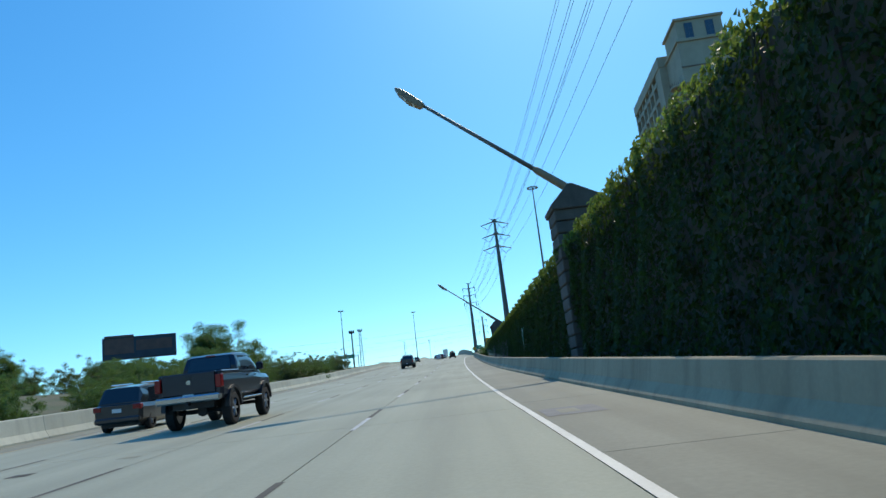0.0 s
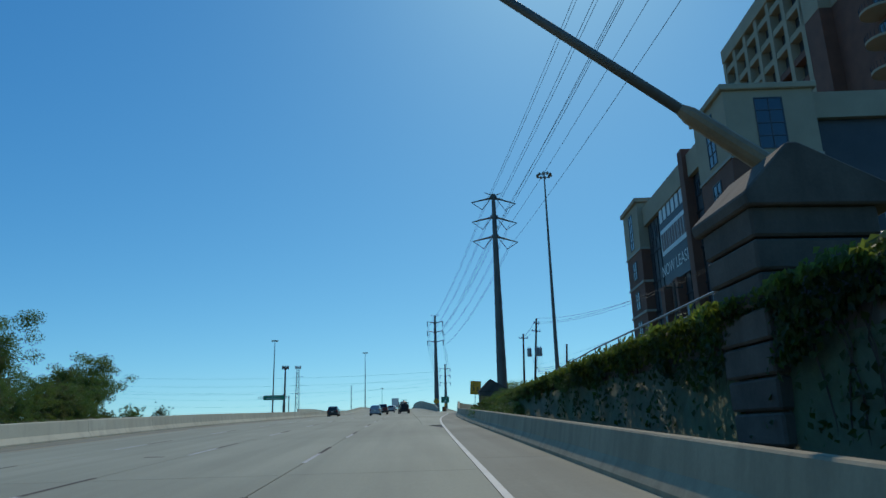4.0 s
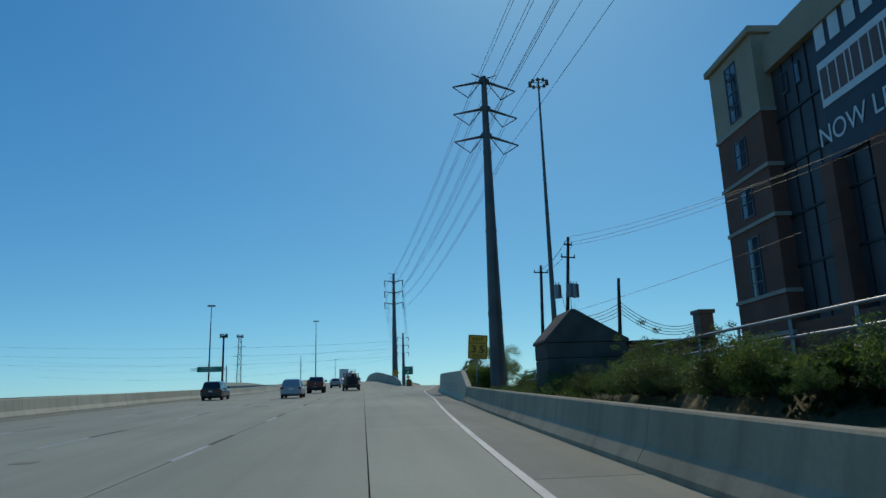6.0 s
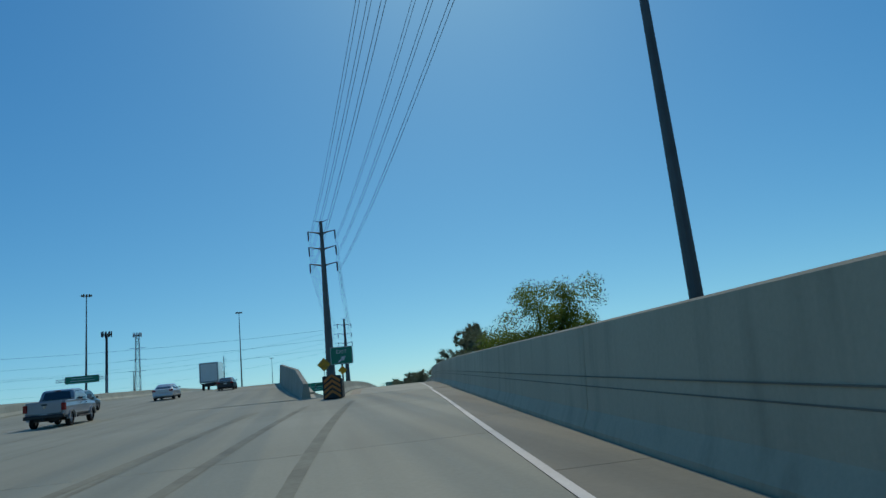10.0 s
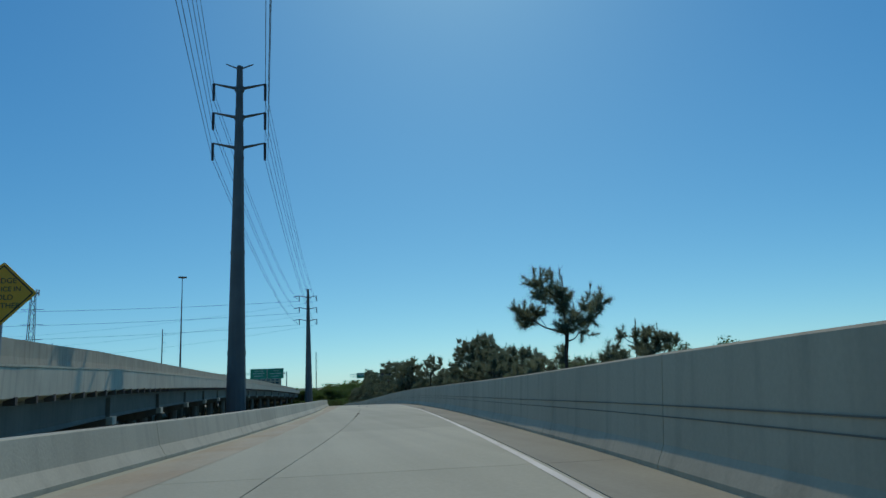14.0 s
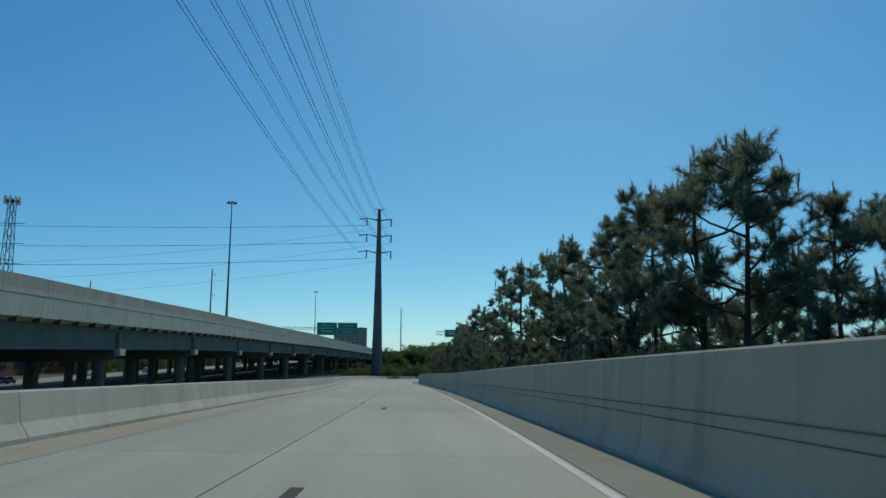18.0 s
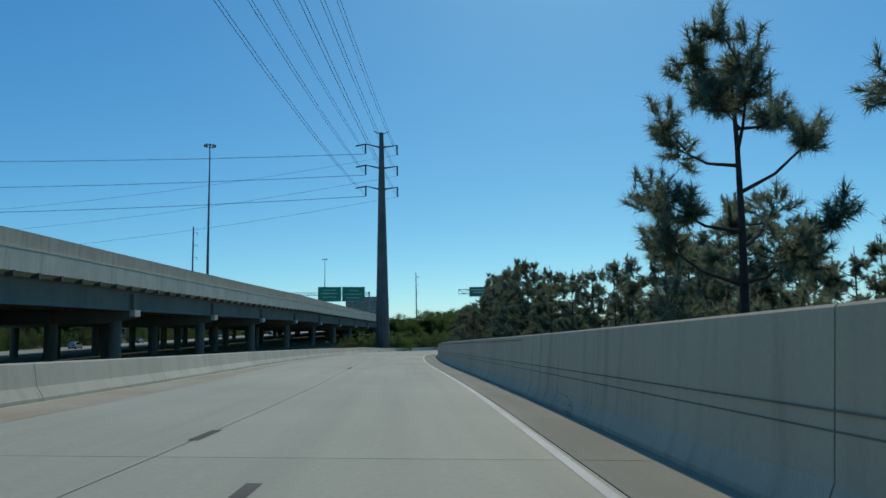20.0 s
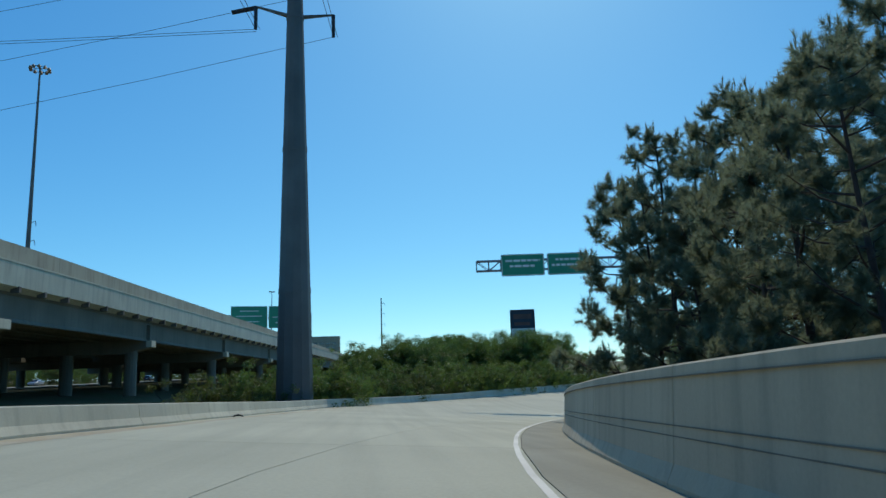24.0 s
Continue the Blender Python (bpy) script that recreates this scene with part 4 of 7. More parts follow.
def gore_sign():
    g = main_z(343.4) - 1.2
    root = thing("exit_sign", "green exit sign with a white arrow at the gore", "road sign", (12.75, 343.4, g), -3)
    zc = 14.25 - g
    part("panel", prism(bmesh.new(), rounded(2.68, 2.1, 0.15), 1, -0.015, 0.015), GREEN, root).location = (0, 0, zc)
    part("border", frame_mesh(2.6, 2.02, 0.05), SIGNWHITE, root).location = (0, -0.02, zc)
    text_part("EXIT", 0.62, SIGNWHITE, root, pose(0, -0.022, zc + 0.42, 90, 0, 0))
    bm = bmesh.new()
    prism(bm, [(-0.5, -0.62), (-0.38, -0.76), (0.12, -0.42), (0.2, -0.56), (0.48, -0.02), (-0.1, -0.06), (0.0, -0.22)], 1, -0.026, -0.018)
    part("arrow", bm, SIGNWHITE, root, "white slanted arrow").location = (0, 0, zc - 0.1)
    part("post", boxes(((-0.1, 0.03, 0), (0.1, 0.16, zc + 0.6)), bevel=0.01), DARKSTEEL, root)
    d = prism(bmesh.new(), [(0, -0.55), (0.55, 0), (0, 0.55), (-0.55, 0)], 1, -0.03, -0.01)
    part("marker", d, SIGNYEL, root, "yellow diamond marker plate").location = (0, 0, zc - 1.75)
    return root


gore_sign()


def diamond_sign():
    at = Vector((11.6, 390.0, main_z(390) - 1.0))
    root = thing("warning_sign", "yellow diamond warning sign about ice on the bridge", "road sign", at, -4)
    zc = 15.7 - at.z
    d = prism(bmesh.new(), [(0, -1.25), (0.08, -1.2), (1.2, -0.08), (1.25, 0), (1.2, 0.08), (0.08, 1.2), (0, 1.25), (-0.08, 1.2), (-1.2, 0.08), (-1.25, 0), (-1.2, -0.08), (-0.08, -1.2)], 1, -0.012, 0.012)
    part("panel", d, SIGNYEL, root).location = (0, 0, zc)
    bm = bmesh.new()
    for k in range(4):
        a, b = [Vector((1.12 * math.cos(radians(q)), 0, 1.12 * math.sin(radians(q)))) for q in (90 * k, 90 * k + 90)]
        tube(bm, a, b, 0.025, 0.025, 4)
    o = part("border", bm, BLACK, root)
    o.location = (0, -0.012, zc)
    for i, words in enumerate(("BRIDGE", "MAY ICE IN", "COLD", "WEATHER")):
        text_part(words, 0.3 if i != 1 else 0.27, BLACK, root, pose(0, -0.018, zc + 0.5 - 0.33 * i, 90, 0, 0))
    part("post", boxes(((-0.06, 0.02, 0), (0.06, 0.12, zc + 0.5))), STEEL, root)
    part("bracket_arm", tubes(((0, 0.07, 0.1), (-1.6, 0.07, 0.0), 0.09, 0.09), ((-1.6, 0.07, 0.0), (-1.9, 0.07, -0.6), 0.09, 0.09)), DARKSTEEL, root)
    return root


diamond_sign()


def crash_cushion():
    at = Vector((10.1, 300.3, z_lane(300)))
    root = thing("crash_cushion", "dark crash cushion with orange and black chevrons", "crash cushion", at, -6)
    for i in range(4):
        part("cushion_cell", boxes(((-0.5, 0.15 + i * 0.75, 0.05), (0.5, 0.85 + i * 0.75, 1.2)), bevel=0.06), DARKSTEEL, root)
    part("nose", boxes(((-0.54, -0.05, 0.05), (0.54, 0.13, 1.35)), bevel=0.05), BLACK, root)
    for i in range(4):
        for sx in (-1, 1):
            bm = prism(bmesh.new(), [(0, 0.2), (sx * 0.46, -0.14), (sx * 0.46, 0.04), (0, 0.36)], 1, -0.075, -0.055)
            part("chevron", bm, SIGNORANGE, root).location = (0, 0, 0.2 + 0.29 * i)
    return root


crash_cushion()


def gantry(x0, x1, y, zc, rz, panels, label):
    """A truss across the road on one or two posts, with green panels. Local x runs along the truss."""
    g = ground_z((x0 + x1) / 2, y) - 0.3
    L = x1 - x0
    root = thing("sign_gantry", label, "sign gantry", (x0, y, g), rz, "overhead sign gantries")
    z = zc - g
    bm = bmesh.new()
    n = max(4, int(L / 1.6))
    for yy in (0, 1.1):
        for zz2 in (-0.65, 0.65):
            tube(bm, (0, yy, z + zz2), (L, yy, z + zz2), 0.09, 0.09, 6)
    part("chord", bm, STEEL, root)
    bm = bmesh.new()
    for i in range(n + 1):
        x = L * i / n
        for yy in (0, 1.1):
            tube(bm, (x, yy, z - 0.65), (x, yy, z + 0.65), 0.05, 0.05, 4, False)
            if i < n:
                tube(bm, (x, yy, z - 0.65 if i % 2 else z + 0.65), (x + L / n, yy, z + 0.65 if i % 2 else z - 0.65), 0.05, 0.05, 4, False)
        tube(bm, (x, 0, z + 0.65), (x, 1.1, z + 0.65), 0.05, 0.05, 4, False)
        tube(bm, (x, 0, z - 0.65), (x, 1.1, z - 0.65), 0.05, 0.05, 4, False)
    part("truss_web", bm, STEEL, root)
    part("post", tubes(((L, 0.55, 0), (L, 0.55, z + 1.2), 0.42, 0.36), n=12), STEEL, root)
    for i, (a, b, up, low, bars) in enumerate(panels):
        p = part("sign_panel", prism(bmesh.new(), rounded(b - a, up + low, 0.2), 1, -0.32, -0.26), GREEN, root, "green sign panel with unreadable white lines")
        p.location = ((a + b) / 2, 0, z + (up - low) / 2)
        f = part("border", frame_mesh(b - a - 0.1, up + low - 0.1, 0.09), SIGNWHITE, p)
        f.location = (0, -0.325, 0)
        for k, (u, w) in enumerate(bars):
            bar_rows(p, -(b - a) * w / 2, (b - a) * w / 2, u * (up + low), 0.28, -0.325, SIGNWHITE, 0, 31 * i + k)
    return root


gantry(-22, 24, 880, 22.0, 12, [(19.5, 31.4, 3.6, 3.9, [(0.28, 0.5), (0.05, 0.7), (-0.2, 0.55)]), (31.8, 43.6, 3.6, 3.9, [(0.25, 0.4), (0.0, 0.75), (-0.25, 0.6)])],
       "steel truss gantry with green signs over the freeway")
gantry(56.5, 84, 737, 16.0, -6, [(3.2, 8.9, 1.35, 1.55, [(0.2, 0.8), (-0.05, 0.6)]), (9.3, 14.8, 1.35, 1.55, [(0.2, 0.6), (-0.05, 0.8)])], "steel truss gantry with green signs over the lower road")
gantry(-107, -85, 612, 30.5, 0, [(4.0, 19.0, 1.6, 1.8, [(0.2, 0.6), (-0.15, 0.7)])], "steel gantry with a green sign beside the far lanes")


def billboard(at, w, h, ztop, rz, mats, label):
    g = ground_z(at[0], at[1]) - 0.3
    root = thing("billboard", label, "billboard", (at[0], at[1], g), rz)
    z1 = ztop - g
    z0 = z1 - h
    part("panel", boxes(((-w / 2, -0.25, z0), (w / 2, 0.25, z1)), bevel=0.05), mats[0], root)
    part("frame", frame_mesh(w + 0.3, h + 0.3, 0.3, 0.1), DARKSTEEL, root).location = (0, -0.26, (z0 + z1) / 2)
    for i, (a, b, c, d, m) in enumerate(mats[1]):
        part("poster_patch", boxes(((-w / 2 + a * w, -0.262 - 0.004 * i, z0 + c * h), (-w / 2 + b * w, -0.255, z0 + d * h))), m, root)
    part("post", tubes(((0, 0.5, 0), (0, 0.5, z0 + 0.5), 0.55, 0.5), n=12), DARKSTEEL, root)
    part("catwalk", boxes(((-w / 2, -1.1, z0 - 0.25), (w / 2, -0.3, z0 - 0.12))), DARKSTEEL, root)
    return root


ADVR = mat("poster_red_brown", (0.16, 0.06, 0.04), 0.5, (0.10, 0.04, 0.03), 2.0, 3.0, 0.15, 0)
ADVB = mat("poster_dark_blue", (0.03, 0.035, 0.055), 0.5, var=0.15, bump=0)
billboard((-97.5, 213.7), 21, 6.6, 24.5, 18, (ADVB, [(0.02, 0.42, 0.25, 1.12, ADVR), (0.45, 0.95, 0.35, 0.85, ADVR)]), "dark billboard with a red and blue poster among trees")
billboard((95.5, 880.0), 8.2, 14.0, 21.5, -10, (SIGNWHITE, [(0.0, 1.0, 0.55, 1.0, ADVB), (0.12, 0.88, 0.78, 0.9, ADVR), (0.15, 0.8, 0.62, 0.7, ADVR), (0.1, 0.9, 0.2, 0.3, ADVR)]), "roadside advertising pylon sign, dark above and pale below")


def marker_sign():
    p = rd(62.5, WALL_D - 0.3)
    root = thing("marker_sign", "small upright green location marker on the ivy wall", "road sign", (p.x, p.y, rd(62.5, 0).z - 0.22), 0)
    part("panel", boxes(((-0.2, -0.02, 1.5), (0.2, 0.0, 3.35)), bevel=0.01), GREEN, root)
    part("border", frame_mesh(0.38, 1.82, 0.02), SIGNWHITE, root).location = (0, -0.022, 2.42)
    for i in range(4):
        part("number_bar", boxes(((-0.11, -0.03, 1.66 + 0.42 * i), (0.11, -0.021, 1.96 + 0.42 * i))), SIGNWHITE, root)
    part("post", boxes(((-0.04, 0.0, 0.6), (0.04, 0.06, 3.3))), STEEL, root)
    return root


marker_sign()


# ---- trees, ivy and shrubs ----
def leaf_cloud(name, centres, size, count, spread, material, parent, rnd, kind="", flat=0.35, droop=0.0, label=""):
    """Small folded leaves scattered round the given centres, as one mesh."""
    n = len(centres) * count
    g = np.random.default_rng(rnd)
    c = np.repeat(np.asarray(centres, float), count, axis=0)
    off = g.normal(0, 1, (n, 3))
    off /= np.linalg.norm(off, axis=1, keepdims=True)
    off *= (g.random((n, 1)) ** 0.5) * np.asarray(spread)
    p = c + off
    if droop:
        p[:, 2] -= droop * g.random(n)**2
    a = g.normal(0, 1, (n, 3))
    a[:, 2] -= droop * 1.2
    a /= np.linalg.norm(a, axis=1, keepdims=True)
    b = np.cross(a, g.normal(0, 1, (n, 3)))
    b /= np.linalg.norm(b, axis=1, keepdims=True)
    s = size * g.uniform(0.6, 1.4, (n, 1))
    v = np.stack([p - a * s, p + b * s * flat, p + a * s, p - b * s * flat], 1).reshape(-1, 3)
    f = np.arange(4 * n).reshape(-1, 4)
    return mesh_part(name, v.tolist(), f.tolist(), material, parent, label, kind=kind)


def needle_tufts(name, tips, material, parent, seed, spikes, half, length, slim=0.75, label=""):
    """Tufts of thin needles round the given points (place and direction), as one mesh; slim: how far the needles spread."""
    g = np.random.default_rng(seed)
    tips = np.asarray(tips, float)
    n = len(tips) * spikes
    axis, base = np.repeat(tips[:, 3:], spikes, axis=0), np.repeat(tips[:, :3], spikes, axis=0)
    base = base + axis * (g.random((n, 1)) * 0.3 - 0.22)
    d = g.normal(0, slim, (n, 3)) + axis * 0.8
    d /= np.linalg.norm(d, axis=1, keepdims=True)
    w = np.cross(d, g.normal(0, 1, (n, 3)))
    w *= half / np.linalg.norm(w, axis=1, keepdims=True)
    v = np.stack([base - w, base + w, base + d * length * g.uniform(0.6, 1.25, (n, 1))], 1).reshape(-1, 3)
    return mesh_part(name, v.tolist(), np.arange(3 * n).reshape(-1, 3).tolist(), material, parent, label)


def pine(h, seed, bare=0.15, spikes=105, full=1.0):
    """A young loblolly pine of height h, at the origin: rising limbs that end in round puffs of needles, with upright shoots on top."""
    rnd = random.Random(seed)
    root = thing("pine_tree", "young pine with round puffs of grey-green needles and upright shoots", "tree", (0, 0, 0), 0, "pines along the ramp")
    bm = bmesh.new()
    p, r = Vector((0, 0, -0.3)), 0.05 + h * 0.0058
    lean = Vector((rnd.uniform(-0.03, 0.03), rnd.uniform(-0.03, 0.03), 1))
    segs = 7
    spine = [p.copy()]
    for i in range(segs):
        q = p + lean * ((h - 0.5) / segs) + Vector((rnd.uniform(-0.1, 0.1), rnd.uniform(-0.1, 0.1), 0))
        tube(bm, p, q, r * (1 - i / segs) + 0.025, r * (1 - (i + 1) / segs) + 0.025, 7, False)
        p = q
        spine.append(p.copy())
    tufts, shoots = [], []

    def puff(c, size):
        for _ in range(13):
            o = Vector((rnd.gauss(0, 1), rnd.gauss(0, 1), rnd.gauss(0, 1))).normalized()
            ax = (o + Vector((0, 0, 0.55))).normalized()
            tufts.append((*(c + o * size * rnd.uniform(0.25, 0.9)), *ax))
        for _ in range(rnd.choice((0, 0, 1, 1))):
            shoots.append((*(c + Vector((rnd.uniform(-0.5, 0.5) * size, rnd.uniform(-0.5, 0.5) * size, size * rnd.uniform(0.65, 0.95)))), rnd.uniform(-0.12, 0.12), rnd.uniform(-0.12, 0.12), 1.0))
    limbs = int(h * 2.3)
    for i in range(limbs):
        u = min(0.97, bare + (1 - bare) * ((i + rnd.random()) / limbs) ** 0.92)
        k = u * segs
        a = spine[int(k)].lerp(spine[int(k) + 1], k % 1)
        shape = min(1.0, 0.6 + (u - bare) * 1.8) * (1 - u) ** 0.6
        reach = h * 0.25 * full * shape * rnd.uniform(0.55, 1.2) + 0.3
        t = i * 2.4 + rnd.uniform(-0.5, 0.5)
        out = Vector((math.cos(t), math.sin(t), 0))
        end = a + out * reach + Vector((0, 0, reach * rnd.uniform(0.2, 0.75)))
        mid = a.lerp(end, 0.5) + Vector((0, 0, -reach * 0.1))
        tube(bm, a, mid, 0.022 + 0.012 * reach, 0.024, 5, False)
        tube(bm, mid, end, 0.024, 0.012, 4, False)
        puff(end, rnd.uniform(0.4, 0.6))
        side = Vector((-out.y, out.x, 0))
        for q in range(int(reach * 1.15 + rnd.random())):
            w = rnd.uniform(0.4, 0.95)
            c = a.lerp(mid, w * 2) if w < 0.5 else mid.lerp(end, w * 2 - 1)
            e = c + side * rnd.choice((-1, 1)) * rnd.uniform(0.35, 0.9) * (0.5 + 0.22 * reach) + out * 0.25 + Vector((0, 0, rnd.uniform(0.0, 0.55)))
            tube(bm, c, e, 0.016, 0.008, 4, False)
            puff(e, rnd.uniform(0.3, 0.5))
    puff(spine[-1], 0.36)
    puff(spine[-1] + Vector((0, 0, -0.5)), 0.4)
    shoots.append((*(spine[-1] + Vector((0, 0, 0.5))), 0, 0, 1.0))
    part("trunk", bm, BARK, root, smooth=True)
    needle_tufts("crown", tufts, NEEDLE, root, seed, spikes, 0.0066 * (105 / spikes) ** 0.8, 0.2, 0.85)
    needle_tufts("tip_growth", shoots, NEEDLE, root, seed + 500, 40, 0.009, 0.2, 0.14)
    return root


def place_trees(kinds, spots, rnd, ground=None):
    """Copies of the model trees at (x, y, height); the models themselves take the first spots."""
    for i, (x, y, ztop) in enumerate(spots):
        g = ground_z(x, y) if ground is None else ground
        src, h0 = kinds[i % len(kinds)]
        k = max(0.3, (ztop - g) / h0)
        m = Matrix.LocRotScale((x, y, g - 0.1), Euler((0, 0, rnd.uniform(0, 6.28))), (k * rnd.uniform(0.9, 1.15), k * rnd.uniform(0.9, 1.15), k))
        if i < len(kinds):
            src.matrix_basis = m
        else:
            o = copy_thing(src, Matrix())
            o.matrix_basis = m


def broad_tree(h, wide, seed, material, label, leaf=0.22, count=46, droop=0.0, clumps=95, bare=0.28, gap=1.0):
    rnd = random.Random(seed)
    root = thing("broadleaf_tree", label, "tree")
    bm = bmesh.new()
    tube(bm, (0, 0, -0.3), (0.1, 0, h * 0.35), 0.028 * h, 0.02 * h, 8, False)
    limbs, cs = bm, []
    for i in range(9):
        t = i * 2.4 + rnd.uniform(-0.4, 0.4)
        a = Vector((0.1, 0, h * (bare + 0.03 * (i % 4))))
        e = Vector((math.cos(t) * wide * rnd.uniform(0.35, 0.8), math.sin(t) * wide * rnd.uniform(0.35, 0.8), h * rnd.uniform(0.55, 0.9)))
        mdl = a.lerp(e, 0.5) + Vector((0, 0, h * 0.06))
        tube(limbs, a, mdl, 0.013 * h, 0.009 * h, 6, False)
        tube(limbs, mdl, e, 0.009 * h, 0.003 * h, 5, False)
        for j in range(max(1, int(clumps / 9))):
            w = rnd.uniform(0.35, 1.15)
            b = a.lerp(e, w) + Vector((rnd.gauss(0, 0.2) * wide, rnd.gauss(0, 0.2) * wide, rnd.gauss(0, 0.09) * h))
            b.z = min(b.z, h * 0.97)
            cs.append(tuple(b))
    part("trunk", bm, BARK, root, smooth=True)
    leaf_cloud("crown", cs, leaf, count, (0.105 * h * gap, 0.105 * h * gap, 0.075 * h * gap), material, root, seed, droop=droop)
    return root


prng = random.Random(11)
PINES = [(pine(h, 20 + i, b), h) for i, (h, b) in enumerate(((13.0, 0.22), (11.0, 0.1), (14.5, 0.2), (9.0, 0.06), (12.0, 0.15)))]
# tall pines by stretch of the ramp: x, y, height of the top
near_crest = [(28.5, 345.0, 15.7), (31.0, 346.5, 15.5), (31.6, 351.0, 16.4), (32.8, 355.0, 17.0), (34.1, 359.0, 17.0), (33.0, 357.5, 17.6), (33.4, 360.5, 18.6), (33.6, 362.0, 19.0), (32.6, 363.0, 18.2), (34.8, 389.0, 16.7), (36.7, 386.2, 14.0), (36.4, 383.9, 13.6)]
before_descent = [(42.9, 420.0, 14.8), (42.6, 416.6, 14.6), (43.7, 418.0, 14.2), (41.9, 410.6, 13.7), (43.0, 411.6, 12.9), (39.7, 400.6, 12.6), (40.2, 398.9, 13.0), (45.0, 424.0, 13.6)]
on_descent = [(44.5, 445.4, 16.2), (45.4, 444.4, 17.0), (46.4, 443.6, 17.8), (43.6, 436.6, 16.3), (47.0, 439.5, 16.9), (44.4, 433.7, 15.4), (45.3, 433.6, 15.3), (43.0, 429.7, 13.5), (45.1, 431.0, 14.4), (42.7, 427.0, 14.6), (44.8, 448.5, 14.3), (44.0, 451.2, 13.0), (49.0, 449.0, 18.0)]
at_bend = [(44.1, 457.9, 13.4), (44.2, 456.5, 12.2), (43.8, 464.8, 15.4), (47.5, 467.6, 14.0), (48.4, 483.4, 16.8), (45.9, 496.9, 16.0), (45.8, 493.8, 16.5), (45.4, 490.5, 16.2), (46.6, 488.4, 14.0), (47.1, 486.7, 13.2), (46.6, 501.2, 15.7), (46.3, 504.7, 16.4), (46.5, 510.0, 16.4), (46.8, 518.3, 16.7), (47.3, 528.0, 17.4), (47.8, 538.6, 17.0), (47.1, 547.5, 14.6), (49.5, 475.0, 13.0), (50.0, 512.0, 15.5), (50.5, 523.0, 16.0)]
past_bend = [(51.2, 618.9, 9.2), (51.8, 606.2, 13.3), (51.6, 601.1, 13.8), (51.5, 596.4, 13.5), (52.4, 593.9, 12.5), (51.3, 587.8, 11.4), (50.3, 582.7, 9.9), (51.4, 580.5, 11.2), (52.4, 575.0, 11.4), (52.0, 566.0, 12.0), (51.5, 557.0, 12.5), (49.6, 637.0, 10.0), (51.5, 626.8, 12.6), (53.7, 632.1, 11.6), (52.4, 622.1, 8.6), (52.3, 612.0, 11.4), (50.7, 628.6, 11.4), (50.0, 631.4, 10.5), (52.7, 627.6, 11.9), (54.0, 648.4, 10.4), (56.5, 659.0, 12.0)]
at_curve_end = [(62.5, 700.0, 17.8), (61.0, 692.0, 16.5), (61.8, 690.0, 18.9), (61.5, 685.0, 17.3), (61.5, 680.0, 17.7), (59.0, 673.0, 16.2), (59.4, 671.0, 13.8), (57.7, 666.5, 14.5), (66.5, 706.0, 12.0), (59.5, 683.0, 12.0)]
over_the_wall = [(42.8, 406.6, 13.1), (47.4, 629.0, 9.0), (47.4, 614.0, 9.0), (51.6, 665.0, 8.6)]
spots = over_the_wall + near_crest + before_descent + on_descent + at_bend + past_bend + at_curve_end


def off_ramp(x, y):
    """How far a place lies outside the ramp's inner parapet."""
    gaps = np.hypot(LA[:, 0] - x, LA[:, 1] - y)
    i = int(gaps.argmin())
    return float(gaps[i]) - ramp_right(float(STN[i]))


behind = []
for x, y, top in list(spots):
    for k in range(2):
        px, py = x + prng.uniform(2.2, 7.0), y + (prng.uniform(-3.5, 3.5) if y > 380 else prng.uniform(-7.0, -1.0))
        if prng.random() < (0.6, 0.15)[k] and not 375 < y < 426 and off_ramp(px, py) > 4.0:
            behind.append((px, py, top - prng.uniform(2.0, 5.0)))
for i in range(12):
    p = rd(552 + 2.6 * i, 11 + prng.uniform(0, 6))
    behind.append((p.x, p.y, prng.uniform(9.5, 12.0)))
for q, d, top in ((640, 8.0, 9.4), (646, 8.6, 10.2), (652, 7.6, 8.4), (658, 8.4, 10.6), (664, 7.8, 9.6), (669, 8.4, 10.4)):
    p = rd(q, d)
    spots.append((p.x, p.y, top))
place_trees(PINES, spots, prng)
place_trees([(pine(h, 60 + i, 0.08, 44), h) for i, h in enumerate((12.0, 10.0, 13.5))], behind, prng)

# the airy tree uses the leaf colour that has sunlight in it
WILLOW = broad_tree(12.0, 5.5, 5, FRINGE, "tall airy broadleaf tree with light drooping leaves", 0.115, 260, 0.4, 230, 0.28, 1.05)
place_trees([(WILLOW, 12.0)], [(32.5, 328.0, 18.6)], prng)
OAKS = [(broad_tree(12.0, 5.5, 41, LEAF, "round dense green broadleaf tree", 0.13, 210, 0, 200, 0.2), 12.0), (broad_tree(12.0, 5.0, 42, LEAFLIGHT, "tall light green broadleaf tree", 0.13, 190, 0, 170, 0.22, 0.9), 12.0),
        (broad_tree(10.0, 6.0, 43, LEAF, "broad dark green tree", 0.13, 210, 0, 200, 0.1), 10.0)]
oaks = [(-88.0, 252.0, 30.0), (-96.0, 318.0, 29.5), (-92.0, 300.0, 22.0), (-84.0, 232.0, 20.0), (-100.0, 275.0, 24.0), (-78.0, 205.0, 15.5), (-90.0, 345.0, 17.0)]
for i in range(34):
    oaks.append((-62.0 - prng.random() * 55, 40.0 + i * 7.0 + prng.uniform(-4, 4), prng.uniform(12.0, 19.0)))
oaks = [(x, y, min(top, 0.085 * y) if -0.56 < x / y < -0.42 and y < 213 else top) for x, y, top in oaks if x < -0.31 * (y - 27)]
# row added beyond the frontage road to darken the view under the bridges
for i in range(52):
    oaks.append((-62 - prng.random() * 20, 655 + i * 7.0 + prng.uniform(-3, 3), prng.uniform(9.5, 13.0)))
